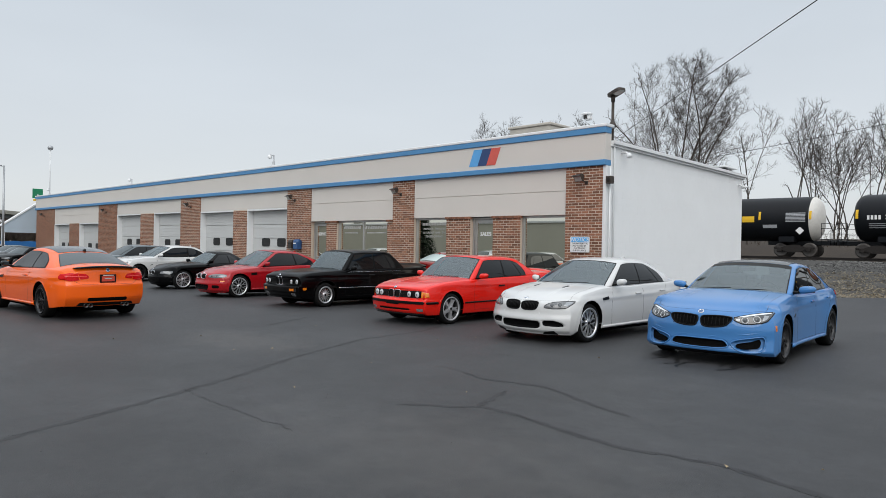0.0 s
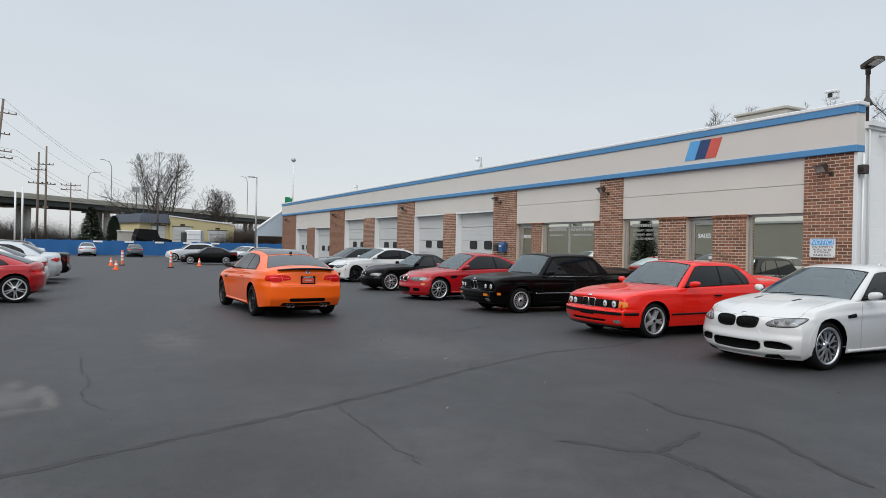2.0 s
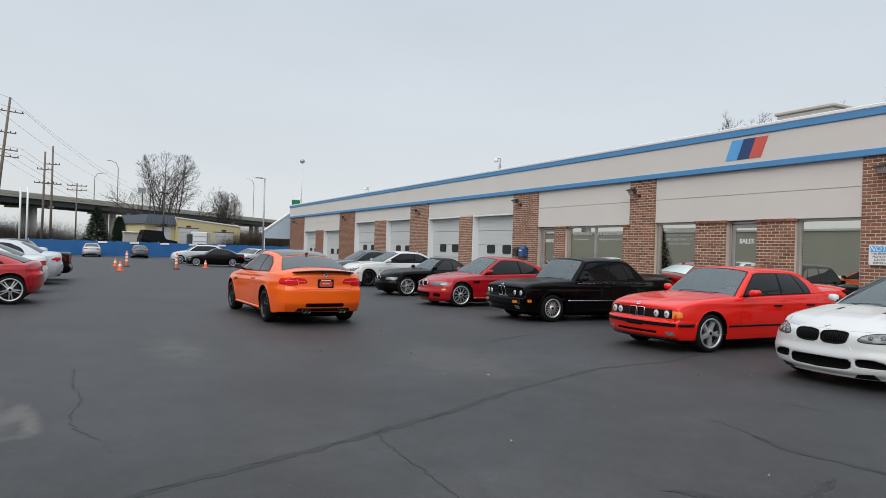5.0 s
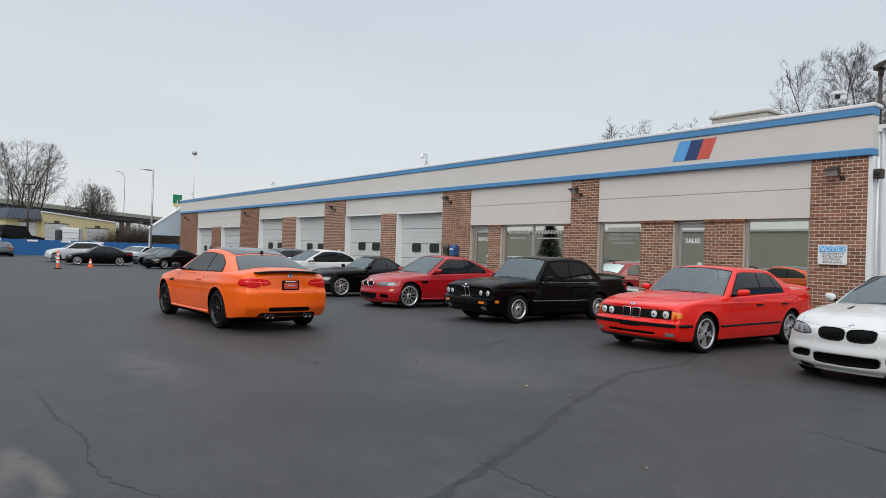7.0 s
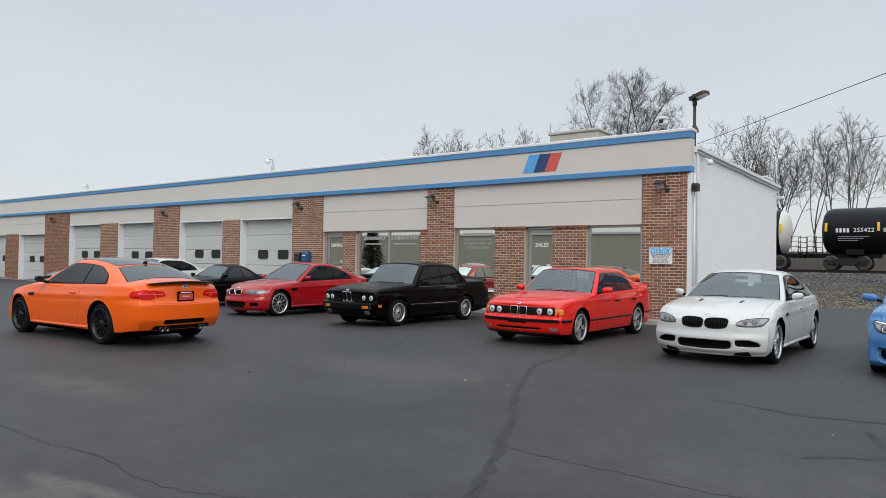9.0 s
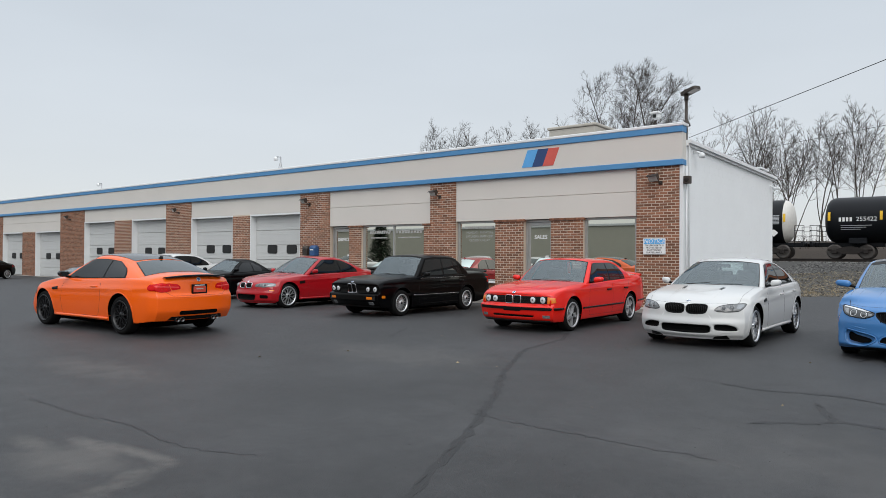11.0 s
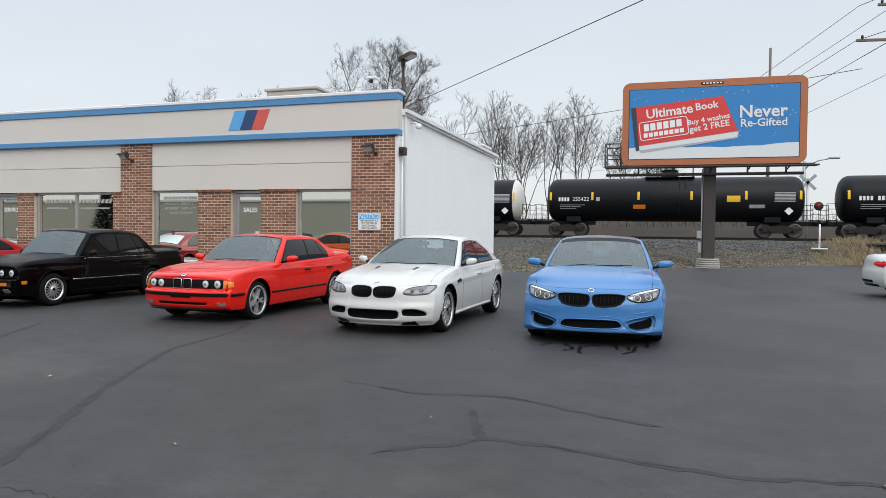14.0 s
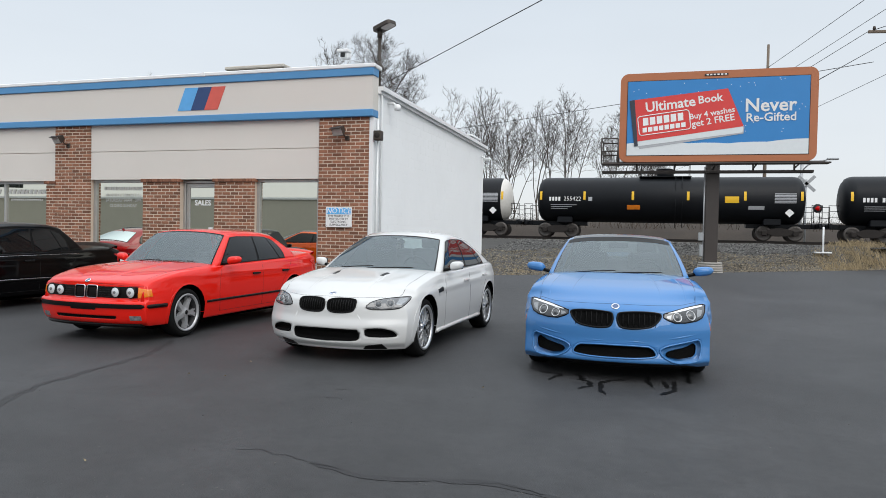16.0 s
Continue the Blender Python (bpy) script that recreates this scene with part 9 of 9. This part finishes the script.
yb = thing("yellow_building", "low pale yellow workshop with white doors and a slate mansard end", "building", pose(-94.3, 5.35, 0, 0, 0, 107.4))
g = G().add([(5.75, 0, 0), (14.75, 0, 0), (14.75, 12, 0), (5.75, 12, 0), (5.75, 0, 4.68), (14.75, 0, 3.88), (14.75, 12, 3.88), (5.75, 12, 4.68)], [(0, 1, 5, 4), (1, 2, 6, 5), (2, 3, 7, 6), (3, 0, 4, 7), (4, 5, 6, 7)])
part("wall", g, M_YWALL, yb)
part("wall", G().span(1.95, 5.75, 0.3, 10, 0, 3.85, 0.02), M_YWALL, yb)
g = G().add([(5.7, -0.12, 4.66), (14.85, -0.12, 3.86), (14.85, 0.2, 3.86), (5.7, 0.2, 4.66), (5.7, -0.12, 4.80), (14.85, -0.12, 4.00), (14.85, 0.2, 4.00), (5.7, 0.2, 4.80)], [(0, 1, 5, 4), (1, 2, 6, 5), (2, 3, 7, 6), (3, 0, 4, 7), (4, 5, 6, 7), (3, 2, 1, 0)])
part("roof_edge", g, M_WHITEMETAL, yb)
for a, b, h in ((3.45, 5.2, 3.4), (6.15, 8.75, 3.35), (11.0, 13.7, 3.0)):
    y = -0.06 if a > 5.5 else 0.22
    door = part("door", G().span(a, b, y, 0.4, 0, h, 0.02), M_DOOR, yb)
    for k in range(5):
        part("joint", G().span(a + 0.04, b - 0.04, y - 0.012, y + 0.01, h * (k + 1) / 6 - 0.02, h * (k + 1) / 6 + 0.02, 0.003), M_GALV, door)
    part("door_plate", G().span((a + b) / 2 - 0.32, (a + b) / 2 + 0.32, -0.05 if a > 5.5 else 0.25, 0.4, h + 0.16, h + 0.38, 0.01), M_BRONZE, yb, "small dark plate over a door")
    part("lintel", G().span(a - 0.12, b + 0.12, y - 0.02, 0.4, h, h + 0.10, 0.01), M_BROWNSTEEL, yb)
g = G().add([(1.60, -0.3, 3.75), (5.73, -0.3, 3.75), (5.73, 10.4, 3.75), (1.60, 10.4, 3.75), (2.35, 0.5, 4.95), (5.73, 0.5, 4.95), (5.73, 9.4, 4.95), (2.35, 9.4, 4.95)], [(0, 4, 5, 1), (1, 5, 6, 2), (2, 6, 7, 3), (3, 7, 4, 0), (7, 6, 5, 4)])
part("mansard", g, M_SLATE, yb, "blue-grey slate mansard roof")
for k in range(9):
    x = 0.43 * k
    part("seam_rib", G().tube([(1.95 + x, -0.31, 3.76), (2.62 + x * 0.85, 0.48, 4.94)], 0.03, 5), M_SLATE, yb)
sh_ = thing("shed", "low pale shed beside a yellow building", "shed", pose(-91.5, 4.6, 0, 0, 0, 100))
part("wall", G().span(0, 3.0, 0, 2.2, 0, 2.5, 0.02), M_BEIGE, sh_)
part("roof", G().span(-0.1, 3.1, -0.15, 2.3, 2.5, 2.62, 0.02), M_WHITEMETAL, sh_)
dp = thing("light_pole", "dark light pole before a yellow building", "street lamp", pose(-88.1, 8.67, 0))
part("pole", G().tube([(0, 0, 0), (0, 0, 7.3)], [0.13, 0.09], 8), M_BRONZE, dp)
part("head", G().box((0, 0, 7.25), (0.3, 1.1, 0.14), 0.03), M_BRONZE, dp)
fr = thing("sign_frame", "dark steel sign frame behind a bare tree", "sign", pose(-125.2, 9.0, 0))
for y in (-0.6, 0.6):
    part("post", G().tube([(0, y, 0), (0, y, 9.8)], 0.09, 6), M_BRIDGESTEEL, fr)
    part("panel", G().box((0.1, y * 1.2, 9.9), (0.1, 1.2, 0.9), 0.02), M_GALV, fr)
tk = thing("truck", "black truck cab parked before a yellow building", "truck", pose(-88.2, 8.15, 0, 0, 0, 100) @ Matrix.Diagonal((0.8, 0.9, 0.92, 1)))
g = G()
g.add([(-2.6, -1.2, 0.7), (2.6, -1.2, 0.7), (2.6, 1.2, 0.7), (-2.6, 1.2, 0.7), (-2.6, -1.2, 2.0), (2.4, -1.15, 1.75), (2.4, 1.15, 1.75), (-2.6, 1.2, 2.0), (-2.2, -1.1, 3.1), (0.2, -1.1, 3.0), (0.2, 1.1, 3.0), (-2.2, 1.1, 3.1), (0.8, -1.15, 2.0), (0.8, 1.15, 2.0)],
      [(3, 2, 1, 0), (0, 1, 5, 12, 4), (2, 3, 7, 13, 6), (1, 2, 6, 5), (3, 0, 4, 7), (5, 6, 13, 12), (4, 12, 9, 8), (13, 7, 11, 10), (12, 13, 10, 9), (8, 9, 10, 11), (7, 4, 8, 11)])
part("cab", g, M_BLACKPAINT, tk)
for x in (-1.8, 1.7):
    for s in (-1, 1):
        part("wheel", G().lathe([(0.0, -0.14), (0.28, -0.15), (0.46, -0.14), (0.5, -0.08), (0.5, 0.08), (0.46, 0.14), (0.28, 0.15), (0.0, 0.14)], 20, mtx=pose(x, s * 1.05, 0.5)), M_TYRE, tk)
tr = thing("box_trailer", "white box trailer with a dark nose before a yellow building", "trailer", pose(-89.6, 12.9, 0, 0, 0, 90))
part("box", G().span(-0.85, 0.75, -1.1, 1.1, 0.5, 2.85, 0.06), M_WHITEMETAL, tr)
part("side_box", G().span(0.8, 1.15, -1.0, 1.0, 0.5, 2.8, 0.03), M_GALV, tr)
part("nose", G().span(-1.35, -0.88, -0.9, 0.9, 0.5, 2.6, 0.1), M_BRIDGESTEEL, tr)
for z in (1.1, 1.7, 2.3):
    part("rib", G().span(-0.8, 0.7, -1.13, -1.09, z - 0.03, z + 0.03, 0.008), M_GALV, tr)

# overpass
a, b = Vector((-105, -58, 0)), Vector((-330, 128, 0))
L_ = (b - a).length
ang = math.degrees(math.atan2(b.y - a.y, b.x - a.x))
ov = thing("overpass", "long concrete road overpass on piers", "bridge", Matrix.Translation(a) @ pose(0, 0, 0, 0, 0, ang))
part("deck", G().span(0, L_, -6, 6, 9.0, 9.4, 0.05), M_BRIDGE, ov)
for y in (-5.8, 5.8):
    part("parapet", G().span(0, L_, y - 0.2, y + 0.2, 9.4, 10.1, 0.05), M_BRIDGE, ov)
for y in (-5.2, -1.8, 1.8, 5.2):
    part("girder", G().span(0, L_, y - 0.25, y + 0.25, 7.9, 9.0, 0.05), M_BRIDGESTEEL, ov)
for k in range(10):
    x = 4.8 + k * 23.3
    part("pier_cap", G().span(x - 0.7, x + 0.7, -5.4, 5.4, 7.5, 7.9, 0.06), M_BRIDGE, ov)
    for y in (-1.0, 1.0):
        part("pier", G().tube([(x, y, 0), (x, y, 7.55)], 0.72, 16), M_PIER, ov)
gs = thing("road_sign", "green road sign seen over the roofline", "sign", pose(-111.6, 30.5, 0))
part("panel", G().box((0, 0, 8.3), (0.1, 1.35, 1.4), 0.02), M_GREENSIGN, gs)
part("exit_strip", G().box((0, 0.1, 7.35), (0.1, 1.3, 0.3), 0.02), M_YELLOW, gs)
part("post", G().tube([(0, 0, 0), (0, 0, 8.2)], 0.12, 8), M_GALV, gs)


def cone(x, y, tall, label):
    c = thing("traffic_cone", label, "traffic cone", pose(x, y, 0) @ Matrix.Scale(0.85 if tall else 0.82, 4), group="cones on the lot")
    h, r = (1.08, 0.085) if tall else (0.60, 0.14)
    part("foot", G().box((0, 0, 0.03), (0.40, 0.40, 0.06), 0.02), M_BLACK if tall else M_ORANGECONE, c)
    part("shell", G().lathe([(r, 0.05), (r * (0.8 if tall else 0.22), h), (0.0, h + 0.01)], 16, mtx=pose(0, 0, 0, 90)), M_ORANGECONE, c)
    for z in ((0.36, 0.58, 0.80) if tall else (0.30,)):
        rr = r * (1 - (0.2 if tall else 0.78) * (z / h)) + 0.012
        rr2 = r * (1 - (0.2 if tall else 0.78) * ((z + 0.13) / h)) + 0.012
        part("band", G().lathe([(rr, z), (rr2, z + 0.13)], 16, mtx=pose(0, 0, 0, 90)), M_SIGNWHITE, c)


for x, y, tall in ((-45.17, 2.59, False), (-46.2, 3.23, True), (-39.47, 2.67, False), (-42.81, 5.65, True), (-45.09, 7.53, False)):
    cone(x, y, tall, "tall orange channelizer post with white bands" if tall else "orange traffic cone with a white band")

# across the street, behind the walk
ab = thing("street_building", "long low beige building across the street", "building", pose(-40, -46, 0))
part("wall", G().span(-80, 70, -12, 0, 0, 5.3, 0.03), M_STREETWALL, ab)
part("roof_edge", G().span(-80.2, 70.2, -12.2, 0.2, 5.3, 5.6, 0.03), M_WHITEMETAL, ab)

# ---------------------------------------------------------------- bricks, last
for wall, x0, x1, z0, z1 in brick_jobs:
    near = x0 > NEAR_X
    pieces = list(courses(x0, x1, z0, z1))
    if near:
        keep = pieces if len(pieces) <= 300 else [p for p in pieces if p[1] > 0.8]
        keep = keep[-300:]
        for x, z, l in keep:
            ob = new("brick", brick_data(l))
            ob.matrix_basis = pose(x, FY + 0.018 + random.uniform(-0.004, 0.003), z)
            ob.parent = wall
        rest = pieces[:len(pieces) - len(keep)]
    else:
        rest = pieces
    if rest:
        g = G()
        for x, z, l in rest:
            g.span(x - l / 2, x + l / 2, FY - 0.007 + random.uniform(-0.003, 0.003), FY + 0.03, z - BH / 2, z + BH / 2, 0.004)
        tagged(part("brickwork", g, M_BRICKFAR, wall), kind="stuff")
